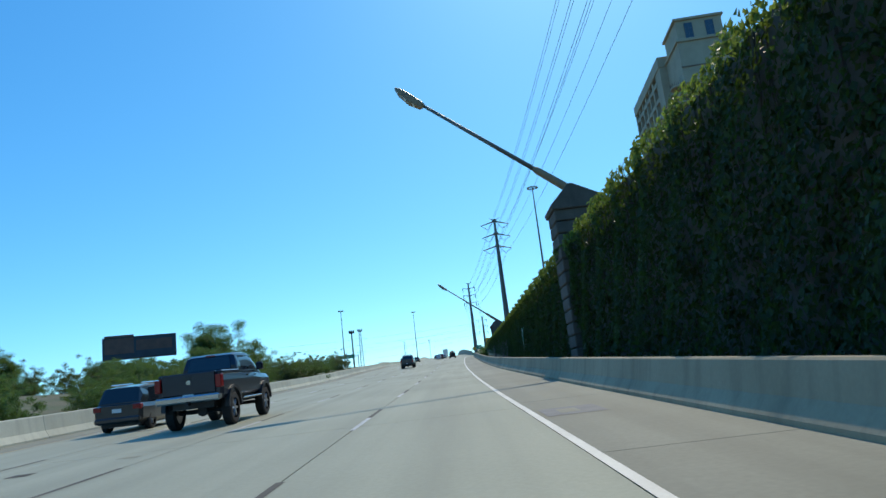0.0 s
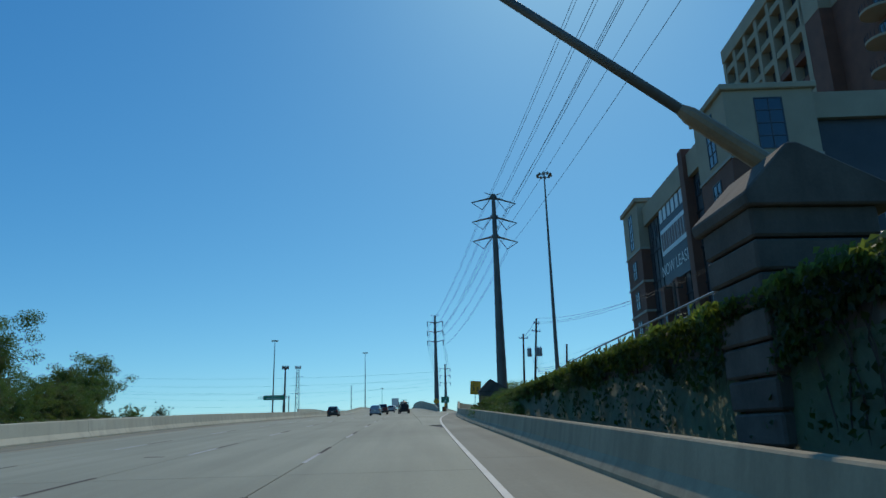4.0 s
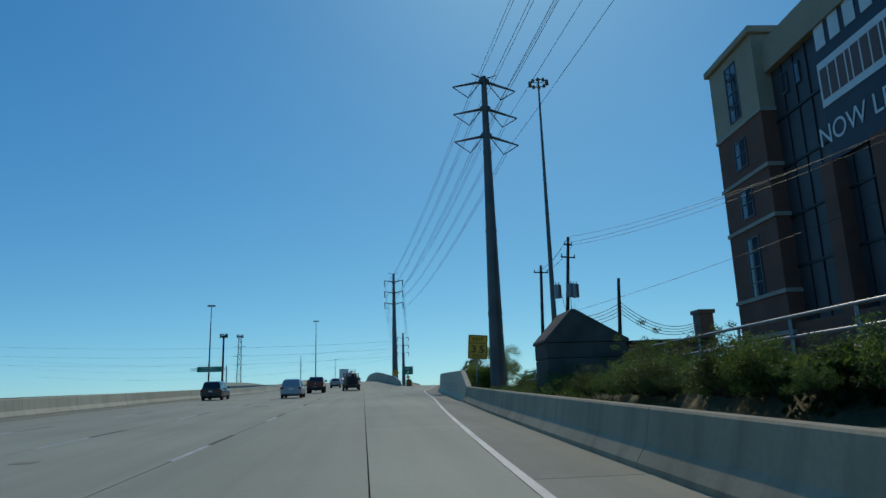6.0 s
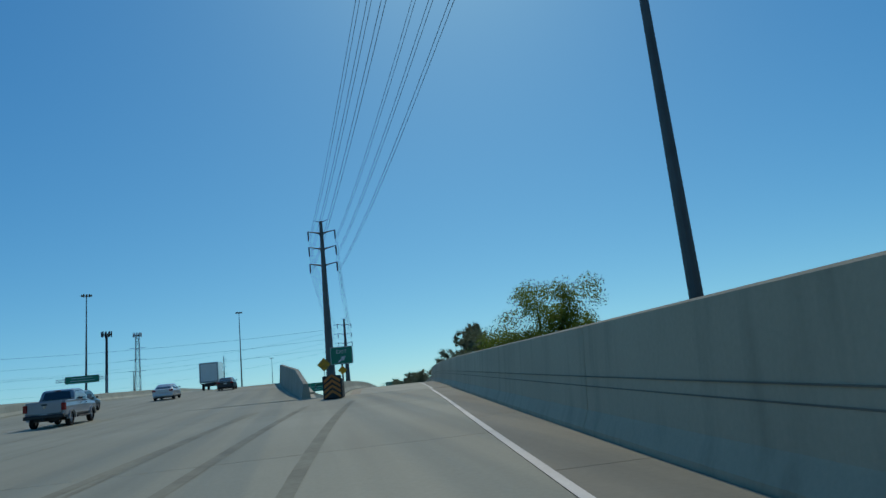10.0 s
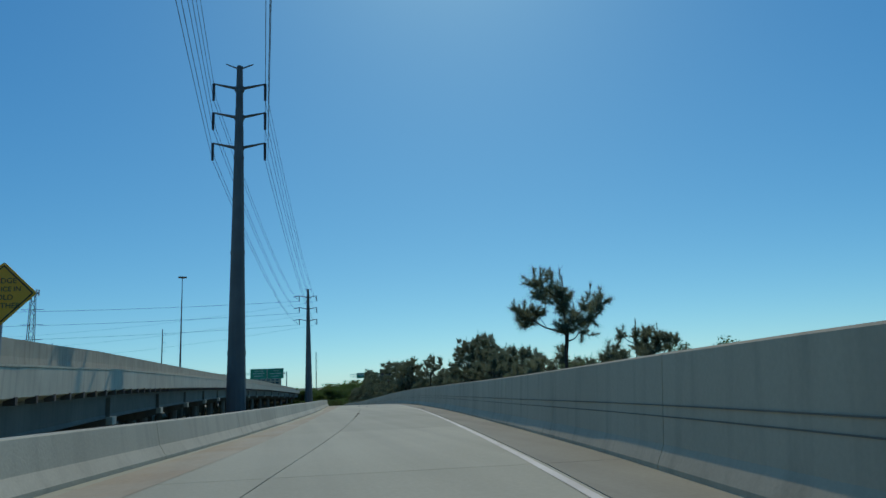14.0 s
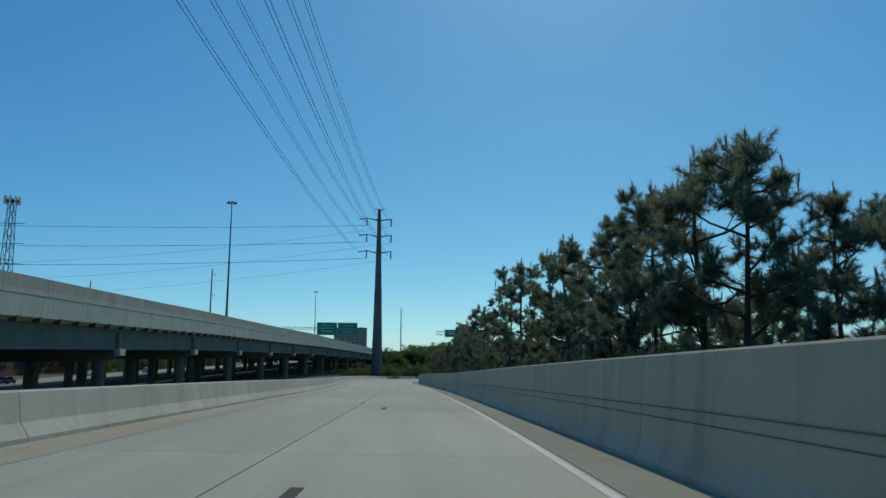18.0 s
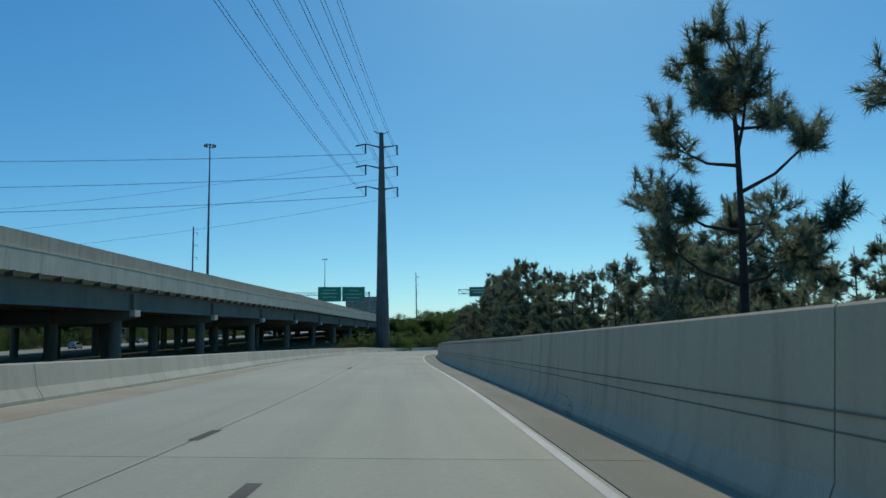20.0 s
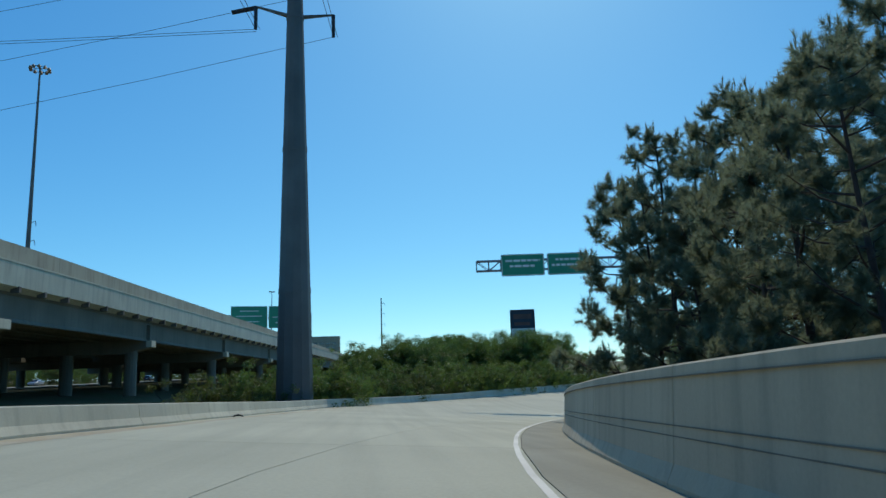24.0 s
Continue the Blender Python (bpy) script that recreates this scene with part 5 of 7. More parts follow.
for i in range(34):
    oaks.append((28 + prng.random() * 130, 800 + prng.random() * 240, prng.uniform(8.0, 15.0)))
for i in range(14):
    oaks.append((78 + prng.random() * 60, 560 + i * 16, prng.uniform(8.0, 12.0)))
oaks += [(36.0, 352.0, 14.0), (44.0, 330.0, 13.0), (40.0, 276.0, 10.5), (47.0, 262.0, 12.0), (52.0, 248.0, 12.5), (58.0, 262.0, 11.0), (33.0, 238.5, 11.0), (34.5, 300.0, 11.0), (60.0, 410.0, 13.5), (66.0, 420.0, 14.0)]
oaks += [(44.5, 404.8, 12.2), (88.0, 862.0, 12.2), (95.0, 868.0, 12.8), (102.0, 862.0, 12.0), (81.0, 866.0, 11.6), (70.0, 850.0, 10.8), (60.0, 840.0, 11.6), (52.0, 835.0, 12.2), (45.0, 842.0, 10.6)]
place_trees(OAKS, oaks, prng)


# shrubs: on the bank behind the low barrier, and past the ramp's outer barrier
def shrub(seed, material, label, wide=0.6, tall=0.5, clumps=40, leaf=0.042, count=190, name="shrub"):
    root = thing(name, label, name, group="roadside shrubs" if name == "shrub" else "wild bushes")
    rnd = random.Random(seed)
    cs = [(rnd.gauss(0, wide), rnd.gauss(0, wide), abs(rnd.gauss(tall, tall * 0.65))) for _ in range(clumps)]
    bm = bmesh.new()
    for c in cs[:12]:
        tube(bm, (c[0] * 0.1, c[1] * 0.1, -0.2), c, 0.03, 0.012, 4, False)
    part("stemwork", bm, BARK, root)
    leaf_cloud("foliage", cs, leaf, count, (0.36, 0.36, 0.3), material, root, seed)
    return root


SHRUBS = [(shrub(71, SHRUB, "wild leafy shrub behind the concrete barrier"), 1.3), (shrub(72, LEAF, "dark green clipped shrub behind the concrete barrier"), 1.3), (shrub(73, LEAFLIGHT, "light green weedy shrub"), 1.3)]
BUSHES = [(shrub(74, SHRUB, "tall wild bush with olive green leaves", 1.0, 1.4, 110, 0.06, 130, "bush"), 3.2), (shrub(75, LEAFLIGHT, "tall light green bush beyond the barrier", 1.1, 1.3, 110, 0.06, 130, "bush"), 3.2), (shrub(76, LEAF, "tall dark green bush", 1.0, 1.5, 110, 0.06, 130, "bush"), 3.2)]
bush, tall_bush = [], []
for i in range(90):
    y = 136 + i * 0.72
    x = prng.uniform(7.6, 9.3)
    bush.append((x, y, ground_z(x, y) + prng.uniform(0.65, 0.95)))
for i in range(70):
    y = 150 + i * 0.72
    bush.append((rd(y, 6.1 + prng.uniform(0, 0.9)).x, y, lerp(y, (150, 5.9), (178, 6.35), (200, 6.7)) + prng.uniform(-0.35, 0.2)))
for i in range(96):
    y = 128 + i * 0.77
    bush.append((max(rd(y, 6.4 + prng.uniform(0, 2.4)).x, lerp(y, (128, 7.8), (165, 8.0), (203, 11.0)) + prng.uniform(0, 0.8)), y, lerp(y, (128, 6.0), (160, 6.4), (178, 6.6), (200, 6.9)) + prng.uniform(-0.3, 0.3)))
for i in range(26):
    bush.append((rd(204 + 1.5 * i, 6.8 + prng.uniform(0, 9)).x, 204.0 + 1.5 * i, 7.0 + prng.uniform(-0.2, 0.5)))
for i in range(130):
    y = 8 + i * 1.7
    x = -19.5 - prng.random() ** 1.3 * 30
    if x < -0.2 * (y - 27):
        tall_bush.append((x, y, ground_z(x, y) + prng.uniform(1.6, 3.4)))
tall_bush += [(11.2, 184.0, 7.9), (10.6, 181.5, 7.6), (12.0, 187.0, 8.1), (30.5, 236.0, 12.4), (45.5, 236.0, 13.0), (47.5, 238.0, 12.5)]
# bushes added to block the bright gap left below those crowns
for i in range(44):
    y = 690 + 7.2 * i
    x = main_x(y) - 61 - 3 * prng.random()
    tall_bush.append((x, y, ground_z(x, y) + prng.uniform(4.0, 6.0)))
for i in range(120):
    u = 716 + 74 * prng.random()
    q = rd(u, ramp_left(u) - 3.4 - 13 * prng.random() ** 1.4)
    if (q - Vector((33.6, 726.9, q.z))).length > 3.4:
        tall_bush.append((q.x, q.y, q.z + prng.uniform(1.4, 4.6)))
place_trees(SHRUBS, bush, prng)
place_trees(BUSHES, tall_bush, prng)


def build_ivy():
    """Ivy over the retaining wall: a thick uneven coat of leaves, hanging over at the top, where sunlight is put into
    the leaf colour.
    """
    g = np.random.default_rng(5)
    n = 190000
    s = g.uniform(-12, 172, n)
    u = 1 - g.random(n) ** 1.1
    face = g.random(n) < 0.9
    sx = np.array([float(np.interp(v, STN, LA[:, 0])) for v in s])
    sy = np.array([float(np.interp(v, STN, LA[:, 1])) for v in s])
    sz = np.array([float(np.interp(v, STN, LA[:, 2])) for v in s])
    top = np.interp(s, [-90, 20, 45, 70, 90, 120, 200], [6.5, 6.3, 6.05, 6.1, 6.2, 6.4, 6.45])
    low = sz + 0.5
    patch = np.sin(s * 0.55) + np.sin(s * 0.23 + 1.7) + 0.6 * np.sin(s * 1.3)
    bare = (s > 86) & (u < 0.62 + 0.12 * patch) & (g.random(n) < 0.93)
    thin = (patch < -1.1) & (u < 0.75) & (s > 60)
    keep = ~bare & ~(thin & (g.random(n) < 0.75))
    z = low + (top - low) * u
    bulge = 0.12 + 0.22 * g.random(n) + 0.14 * np.sin(s * 1.9 + z * 1.4) + 0.35 * np.clip((u - 0.82) / 0.18, 0, 1)
    x = sx + WALL_D - np.clip(bulge, 0.03, 0.9)
    over = g.random(n) < 0.10
    z = np.where(over, top + g.random(n) * 0.22 + 0.1 * np.sin(s * 2.3), z)
    x = np.where(over, sx + WALL_D - 0.4 + g.random(n) * 1.6, x)
    keep |= over
    p = np.stack([x, sy, z], 1)[keep]
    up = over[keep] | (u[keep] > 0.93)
    k = len(p)
    a = np.stack([g.normal(-0.15, 0.35, k), g.normal(0, 0.6, k), -0.75 + g.normal(0, 0.35, k)], 1)
    a /= np.linalg.norm(a, axis=1, keepdims=True)
    b = np.cross(a, np.stack([-np.ones(k), g.normal(0, 0.6, k), g.normal(0.4, 0.6, k)], 1))
    b /= np.linalg.norm(b, axis=1, keepdims=True)
    q = g.uniform(0.05, 0.115, (k, 1))
    c = np.cross(b, a) * q * 0.25
    v = np.stack([p - a * q, p + b * q * 0.75 + c, p + a * q * 1.1, p - b * q * 0.75 + c], 1)
    for name, sel, m, lab in (("ivy", ~up, IVY, "dark ivy leaves covering the retaining wall"), ("ivy_fringe", up, FRINGE, "ivy fringe along the top of the wall, lightened as if sunlit")):
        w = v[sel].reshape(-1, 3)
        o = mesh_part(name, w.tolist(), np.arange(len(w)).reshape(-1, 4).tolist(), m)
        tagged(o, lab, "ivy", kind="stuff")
    # hanging stems
    rnd = random.Random(4)
    bm = bmesh.new()
    for i in range(150):
        ss = rnd.uniform(-5, 170)
        t = wall_top(ss)
        pnt = Vector((rd(ss, WALL_D - 0.06).x, rd(ss, 0).y, t))
        for j in range(5):
            nx = pnt + Vector((0, rnd.uniform(-0.25, 0.25), -rnd.uniform(0.4, 0.9)))
            tube(bm, pnt, nx, 0.02, 0.016, 4, False)
            pnt = nx
    tagged(part("ivy_stems", bm, BARK), "bare brown ivy stems on the wall", "ivy", kind="stuff")


build_ivy()


# ---- utility poles, cabin, fence ----
def utility_pole(x, y, ztop, arms, label, lean=0.0, tilt=0.0):
    g = ground_z(x, y) - 0.3
    h = ztop - g
    root = thing("utility_pole", label, "utility pole", (x, y, g), 0, "wooden utility poles")
    root.matrix_basis = pose(x - h * math.sin(radians(tilt)), y, g, 0, tilt, 0)
    part("pole", tubes(((lean * h * 0.06, 0, 0), (0, 0, h), 0.27, 0.17), n=10), WOODPOLE, root, smooth=True)
    for z, w in arms:
        part("crossarm", boxes(((-w, -0.06, h - z - 0.08), (w, 0.06, h - z + 0.08)), bevel=0.015), WOODPOLE, root)
        for sx in (-1, 1):
            part("insulator", tubes(((sx * (w - 0.1), 0, h - z + 0.08), (sx * (w - 0.1), 0, h - z + 0.4), 0.07, 0.045), n=8), DARKSTEEL, root)
    return root


def transformer(x, y, z, r, hh):
    root = thing("transformer", "grey pole-mounted transformer can with bushings", "transformer", (x, y, z), 0, "pole transformers")
    part("tank", tubes(((0, 0, 0), (0, 0, hh), r, r), ((0, 0, hh), (0, 0, hh + 0.08), r * 1.06, r * 0.9), n=14), STEEL, root)
    for sx in (-1, 1):
        part("bushing", tubes(((sx * r * 0.4, 0, hh + 0.05), (sx * r * 0.4, 0, hh + 0.4), 0.07, 0.04), n=8), DARKSTEEL, root)
    part("bracket", boxes(((-0.08, r * 0.9, hh * 0.3), (0.08, r + 0.25, hh * 0.75))), DARKSTEEL, root)
    return root


utility_pole(25.0, 236.4, 24.4, ((2.4, 0.85), (0.9, 0.5)), "dark wooden utility pole carrying transformers", tilt=4.5)
utility_pole(23.7, 244.5, 22.6, ((0.9, 0.95),), "dark wooden utility pole with a short crossarm", tilt=2.0)
utility_pole(30.3, 235.4, 19.2, (), "leaning dark wooden pole with service cables", -1.0)
utility_pole(29.5, 150.0, 21.0, ((0.8, 1.1), (2.0, 0.8)), "wooden utility pole in front of the brick building")
utility_pole(33.0, 188.0, 21.0, ((0.8, 1.1),), "wooden utility pole before the dark facade")
for dx, dz in ((-1.35, 0.0), (0.62, 0.05), (0.1, 0.4)):
    transformer(24.57 + dx, 236.1 + (0 if dx < 0.3 else -0.35), 17.1 + dz * 0.3, 0.42, 1.45)


def small_lines():
    A, B, C = Vector((25.0, 236.4, 0)), Vector((23.7, 244.5, 0)), Vector((30.3, 235.4, 0))
    sp = []
    for dx, z in ((-0.5, 23.6), (0.0, 24.4), (0.5, 23.4)):
        sp.append((A + Vector((dx, 0, z)), Vector((33.0 + dx, 188.0, 20.6)), 1.1))
        sp.append((A + Vector((dx, 0, z)), B + Vector((dx, 0, 21.9)), 0.5))
        sp.append((Vector((33.0 + dx, 188.0, 20.6)), Vector((29.5 + dx, 150.0, 20.6)), 1.0))
    sp.append((A + Vector((0, 0, 15.6)), Vector((45, 190, 22.0)), 0.8))
    line_set("thin street power lines between wooden poles", sp, 0.022)
    sp = []
    for i in range(4):
        sp.append((A + Vector((-0.4, 0, 15.0 - 0.32 * i)), C + Vector((0, 0, 16.4 - 0.42 * i)), 0.55))
        sp.append((C + Vector((0, 0, 16.4 - 0.42 * i)), Vector((42.0, 240.5, 14.6 - 0.28 * i)), 1.5))
    for i in range(5):
        sp.append((A + Vector((-1.3 + 0.5 * i, -0.3, 17.4)), A + Vector((-0.3, 0, 15.1 - 0.2 * i)), 0.9))
    line_set("thick black service cables drooping from the transformers", sp, 0.045)


small_lines()


def cabin():
    root = thing("low_building", "low brown building with a flat dark roof edge and a chimney", "building", (26.7, 241.0, 5.6))
    part("wall", boxes(((0, 0, 0), (16.0, 14.0, 5.6))), TOWERBAND, root)
    part("roof", prism(bmesh.new(), [(-0.5, 5.4), (3.2, 6.8), (16.4, 7.0), (16.4, 6.6), (3.4, 6.4), (0, 5.4)], 1, -0.6, 14.5), DARKSTEEL, root, "dark sloping roof edge")
    part("gable", prism(bmesh.new(), [(0, 5.4), (3.2, 6.65), (16.0, 6.8), (16.0, 5.4)], 1, -0.02, 0.3), TOWERBAND, root)
    part("chimney", boxes(((15.6, -0.4, 0), (17.4, 1.4, 10.0)), ((15.4, -0.6, 10.0), (17.6, 1.6, 10.5)), bevel=0.03), TOWERBAND, root)
    part("vent", tubes(((8.0, -0.06, 6.0), (8.0, 0.05, 6.0), 0.4, 0.4), n=14), DARKSTEEL, root)
    w = part("window", boxes(((1.0, -0.05, 1.6), (3.6, 0.05, 4.2))), DARKSTEEL, root)
    part("pane", boxes(((1.1, -0.07, 1.7), (3.5, -0.052, 4.1))), WINDOW, w)
    return root


cabin()


def rail_z(y):
    return lerp(y, (98, 9.1), (115, 8.95), (150, 8.7), (162, 8.35), (171, 7.9), (207, 7.75))


def pipe_rail():
    root = thing("pipe_rail", "two-bar pale metal pipe railing on the bank", "railing", (0, 0, 0))
    ys = span(98, 207, 2.5)
    for dz in (0.0, -0.52):
        v, f = loft([[Vector((12.0 + 0.05 * math.cos(t), y, rail_z(y) + dz + 0.05 * math.sin(t))) for t in [k * math.tau / 6 for k in range(6)]] for y in ys], True)
        mesh_part("rail", v, f, STEEL, root, smooth=True)
    for y in ys[::1]:
        part("post", tubes(((12.0, y, ground_z(12, y) - 0.2), (12.0, y, rail_z(y)), 0.045, 0.045), n=6), STEEL, root)


pipe_rail()


# ---- buildings behind the ivy wall ----
def window(parent, m, w, h, cols=2, rows=3, name="window"):
    """A window in the local xz plane that faces -y: one moulded lattice of frame and bars, with a pane behind it; m: its place."""
    xs, zs = [-w / 2, -w / 2 + 0.14], [-h / 2, -h / 2 + 0.14]
    for i in range(1, cols):
        xs += [-w / 2 + w * i / cols - 0.05, -w / 2 + w * i / cols + 0.05]
    for i in range(1, rows):
        zs += [-h / 2 + h * i / rows - 0.05, -h / 2 + h * i / rows + 0.05]
    xs += [w / 2 - 0.14, w / 2]
    zs += [h / 2 - 0.14, h / 2]
    bm = bmesh.new()
    grid = [[bm.verts.new((x, 0.08, z)) for x in xs] for z in zs]
    fs = [bm.faces.new((grid[j][i], grid[j][i + 1], grid[j + 1][i + 1], grid[j + 1][i])) for j in range(len(zs) - 1) for i in range(len(xs) - 1) if i % 2 == 0 or j % 2 == 0]
    ext = bmesh.ops.extrude_face_region(bm, geom=fs)
    for v in ext["geom"]:
        if isinstance(v, bmesh.types.BMVert):
            v.co.y = -0.07
    bmesh.ops.recalc_face_normals(bm, faces=bm.faces[:])
    o = part(name, bm, WINFRAME, parent)
    o.matrix_basis = m
    part("pane", boxes(((-w / 2 + 0.1, 0.0, -h / 2 + 0.1), (w / 2 - 0.1, 0.03, h / 2 - 0.1))), WINDOW, o)
    return o


def apartment_block():
    root = thing("apartment_block", "six-storey brick and tan stucco apartment block with dark glazed bays", "building", (38.4, 180.0, 5.0), -4.2)
    H, L = 38.3, 51.5
    # local: x into the block, y along the road side; the corner towers stand at both ends of the long face
    def corner(y0, y1, w):
        part("brick_wall", boxes(((0, y0, 0), (w, y1, 29.0))), BRICK, root)
        part("stucco_wall", boxes(((-0.05, y0 - 0.05, 29.0), (w + 0.05, y1 + 0.05, H - 0.8))), STUCCO, root)
        part("cornice", boxes(((-0.5, y0 - 0.5, H - 0.8), (w + 0.5, y1 + 0.5, H)), bevel=0.1), STUCCO, root)
        for z in (6.2, 10.2, 17.8, 23.0, 28.9):
            part("band", boxes(((-0.16, y0 - 0.16, z), (w + 0.16, y1 + 0.16, z + 0.4))), STONEBAND, root)
        for z, h in ((33.2, 6.6), (26.0, 3.2), (20.5, 3.2), (13.6, 6.4)):
            window(root, pose(-0.06, (y0 + y1) / 2, z, 0, 0, -90), 2.6, h, 2, 4 if h > 5 else 2)
    corner(0, 10.3, 10.6)
    corner(L - 10, L, 10.6)
    for z, h in ((33.2, 6.6), (26.0, 3.2), (20.5, 3.2), (13.6, 6.4)):
        window(root, pose(5.2, -0.06, z, 0, 0, 0), 3.4, h, 2, 4 if h > 5 else 2)
    # long face: dark glazed bays between brick piers, tan attic above
    part("glazed_wall", boxes(((1.6, 10.3, 0), (12, L - 10, 34.0))), CURTAIN, root, "dark glazed bays")
    part("attic", boxes(((0.9, 10.3, 33.0), (11, L - 10, 36.4))), STUCCO, root)
    part("base_wall", boxes(((0.4, 10.3, 0), (1.7, L - 10, 7.2))), BRICK, root)
    for y, top in ((18.0, 37.4), (26.2, 20.3), (33.0, 20.3)):
        part("brick_pier", boxes(((0.3, y - 0.9, 0), (1.8, y + 0.9, top))), BRICK, root)
    for z in (12.5, 17.5, 22.5, 27.5):
        part("transom", boxes(((1.45, 10.3, z), (1.65, L - 10, z + 0.25))), DARKSTEEL, root)
    for y in span(12.3, L - 12, 2.05):
        part("mullion", boxes(((1.48, y - 0.05, 7.2), (1.64, y + 0.05, 33.0))), DARKSTEEL, root)
    for y in (13.5, 15.5, 21, 23.2, 29, 31.2, 37, 39.2):
        window(root, pose(1.5, y, 30.8, 0, 0, -90), 1.0, 2.2, 1, 1)
    # face towards the oncoming lanes: recess and further wing
    part("glazed_wall", boxes(((10.6, 2.2, 0), (26, 40, 34.5))), CURTAIN, root)
    part("attic", boxes(((10.6, 1.4, 34.3), (27.0, 40, H - 0.6))), STUCCO, root)
    part("brick_pier", boxes(((26.0, 0.6, 0), (28.6, 6, H))), BRICK, root)
    part("wing", boxes(((28.6, 3.0, 0), (75, 45, H - 3))), BRICK, root)
    part("wing_attic", boxes(((28.6, 2.6, H - 3), (75.4, 45, H + 0.3))), STUCCO, root)
    for i in range(7):
        for z in (10, 16, 22, 28):
            window(root, pose(32 + 6 * i, 2.94, z, 0, 0, 0), 2.4, 3.0, 2, 2)
    # banner on the bays
    b = part("banner", boxes(((1.2, 18.9, 18.5), (1.32, 33.3, 33.0))), ADVB, root, "blue leasing banner with white lettering")
    b.location = (0, 0, 2.0)
    part("banner_strip", boxes(((1.12, 18.9, 23.4), (1.2, 33.3, 27.6))), SIGNWHITE, b)
    bm_y = 33.0
    for i, w in enumerate((1.0, 1.0, 1.0, 0.5, 1.0, 1.0, 1.0, 0.4, 1.0, 1.0, 1.0, 1.0)):
        part("text_bar", boxes(((1.09, bm_y - w, 24.1), (1.115, bm_y, 26.9))), ADVR, b)
        bm_y -= w + 0.22
    for i in range(6):
        part("text_bar", boxes(((1.12, 31.6 - 2.1 * i, 28.8), (1.19, 33.0 - 2.1 * i, 31.4))), SIGNWHITE, b)
    text_part("NOW LEASING", 2.5, SIGNWHITE, b, pose(1.15, 26.1, 20.9, 90, 0, -90))
    return root


apartment_block()


def tower():
    root = thing("apartment_tower", "tall brick and tan apartment tower with stacked balconies", "building", (80.0, 203.5, 4.0), -5.0)
    F = 5.6
    H = 96.0
    # front part, facing the oncoming lanes
    part("brick_wall", boxes(((2.5, 0, 0), (46, 18, 78))), BRICK, root)
    part("stucco_wall", boxes(((2.4, -0.1, 78), (46.1, 18, 93.0))), STUCCO, root)
    part("penthouse", boxes(((3.0, 0.6, 93.0), (17.4, 16, 100.2))), STUCCO, root)
    part("cornice", boxes(((2.3, -0.1, 100.2), (18.0, 16.6, 101.0)), bevel=0.1), STUCCO, root)
    part("cornice", boxes(((1.8, -0.7, 92.6), (46.6, 18.5, 93.6)), bevel=0.1), STUCCO, root)
    for x in (6.8, 13.4):
        window(root, pose(x, 0.5, 96.4, 0, 0, 0), 2.6, 5.6, 2, 3)
    n = 15
    for k in range(1, n + 1):
        z = k * F
        part("band", boxes(((2.2, -0.35, z), (46.3, 0.05, z + 0.45)), bevel=0.05), TOWERBAND, root)
        for i in range(8):
            if k > 2:
                window(root, pose(6.5 + 5.2 * i, -0.02, z + 2.6, 0, 0, 0), 2.4 if i % 3 else 3.2, 3.2, 2, 2)
        # rounded balconies stacked at the corner
        if 4 < k < 15:
            bm = bmesh.new()
            tube(bm, (1.2, 2.2, z - 0.35), (1.2, 2.2, z + 0.1), 3.0, 3.0, 16)
            bal = part("balcony", bm, STUCCO, root)
            rail = bmesh.new()
            for q in range(17):
                t = math.pi * 0.45 + q / 16 * math.pi * 1.15
                tube(rail, (1.2 + 2.9 * math.cos(t), 2.2 + 2.9 * math.sin(t), z + 0.1), (1.2 + 2.9 * math.cos(t), 2.2 + 2.9 * math.sin(t), z + 1.3), 0.05, 0.05, 4, False)
            part("balcony_rail", rail, DARKSTEEL, bal)
            window(root, pose(2.46, 3.6, z + 2.5, 0, 0, -90), 2.4, 3.8, 2, 2)
    # long wing along the road: recessed loggias behind a grid of piers and bands
    y0, y1 = 17.5, 63.0
    part("loggia_back", boxes(((1.9, y0, 0), (30, y1, 94))), CURTAIN, root, "dark recessed loggias")
    part("end_wall", boxes(((0.0, y0 - 0.5, 0), (30, y0 + 6.0, 78.0))), BRICK, root)
    part("end_wall_upper", boxes(((-0.05, y0 - 0.55, 78.0), (30, y0 + 6.05, 95.0))), STUCCO, root)
    part("attic", boxes(((-0.4, y0 - 0.8, 92.4), (30.4, y1 + 0.4, 96.2)), bevel=0.1), STUCCO, root)
    cols = span(y0 + 6, y1, 6.5)
    for y in cols:
        part("pier", boxes(((-0.05, y - 0.75, 0), (2.0, y + 0.75, 92.5))), STUCCO, root)
    for k in range(1, 17):
        z = k * F
        part("spandrel", boxes(((0.12, y0 + 6, z - 0.7), (2.0, y1, z + 0.75))), BRICK if k < 14 else STUCCO, root)
    for a, b in zip(cols, cols[1:]):
        for k in range(5, 16):
            window(root, pose(1.86, (a + b) / 2, k * F + 2.6, 0, 0, -90), 2.0, 3.0, 2, 1)
    for k in range(6, 15):
        part("end_balcony", boxes(((-1.2, y1 - 0.2, k * F - 0.3), (5, y1 + 2.4, k * F + 1.0)), bevel=0.08), STUCCO, root)
    # right-hand block that steps forward
    part("brick_wall", boxes(((30.0, -9, 0), (46.0, 0.2, 86))), BRICK, root)
    part("attic", boxes(((29.6, -9.5, 86), (46.5, 0.3, 90)), bevel=0.1), STUCCO, root)
    for k in range(3, 16):
        part("band", boxes(((29.8, -9.25, k * F), (46.2, -8.95, k * F + 0.45))), TOWERBAND, root)
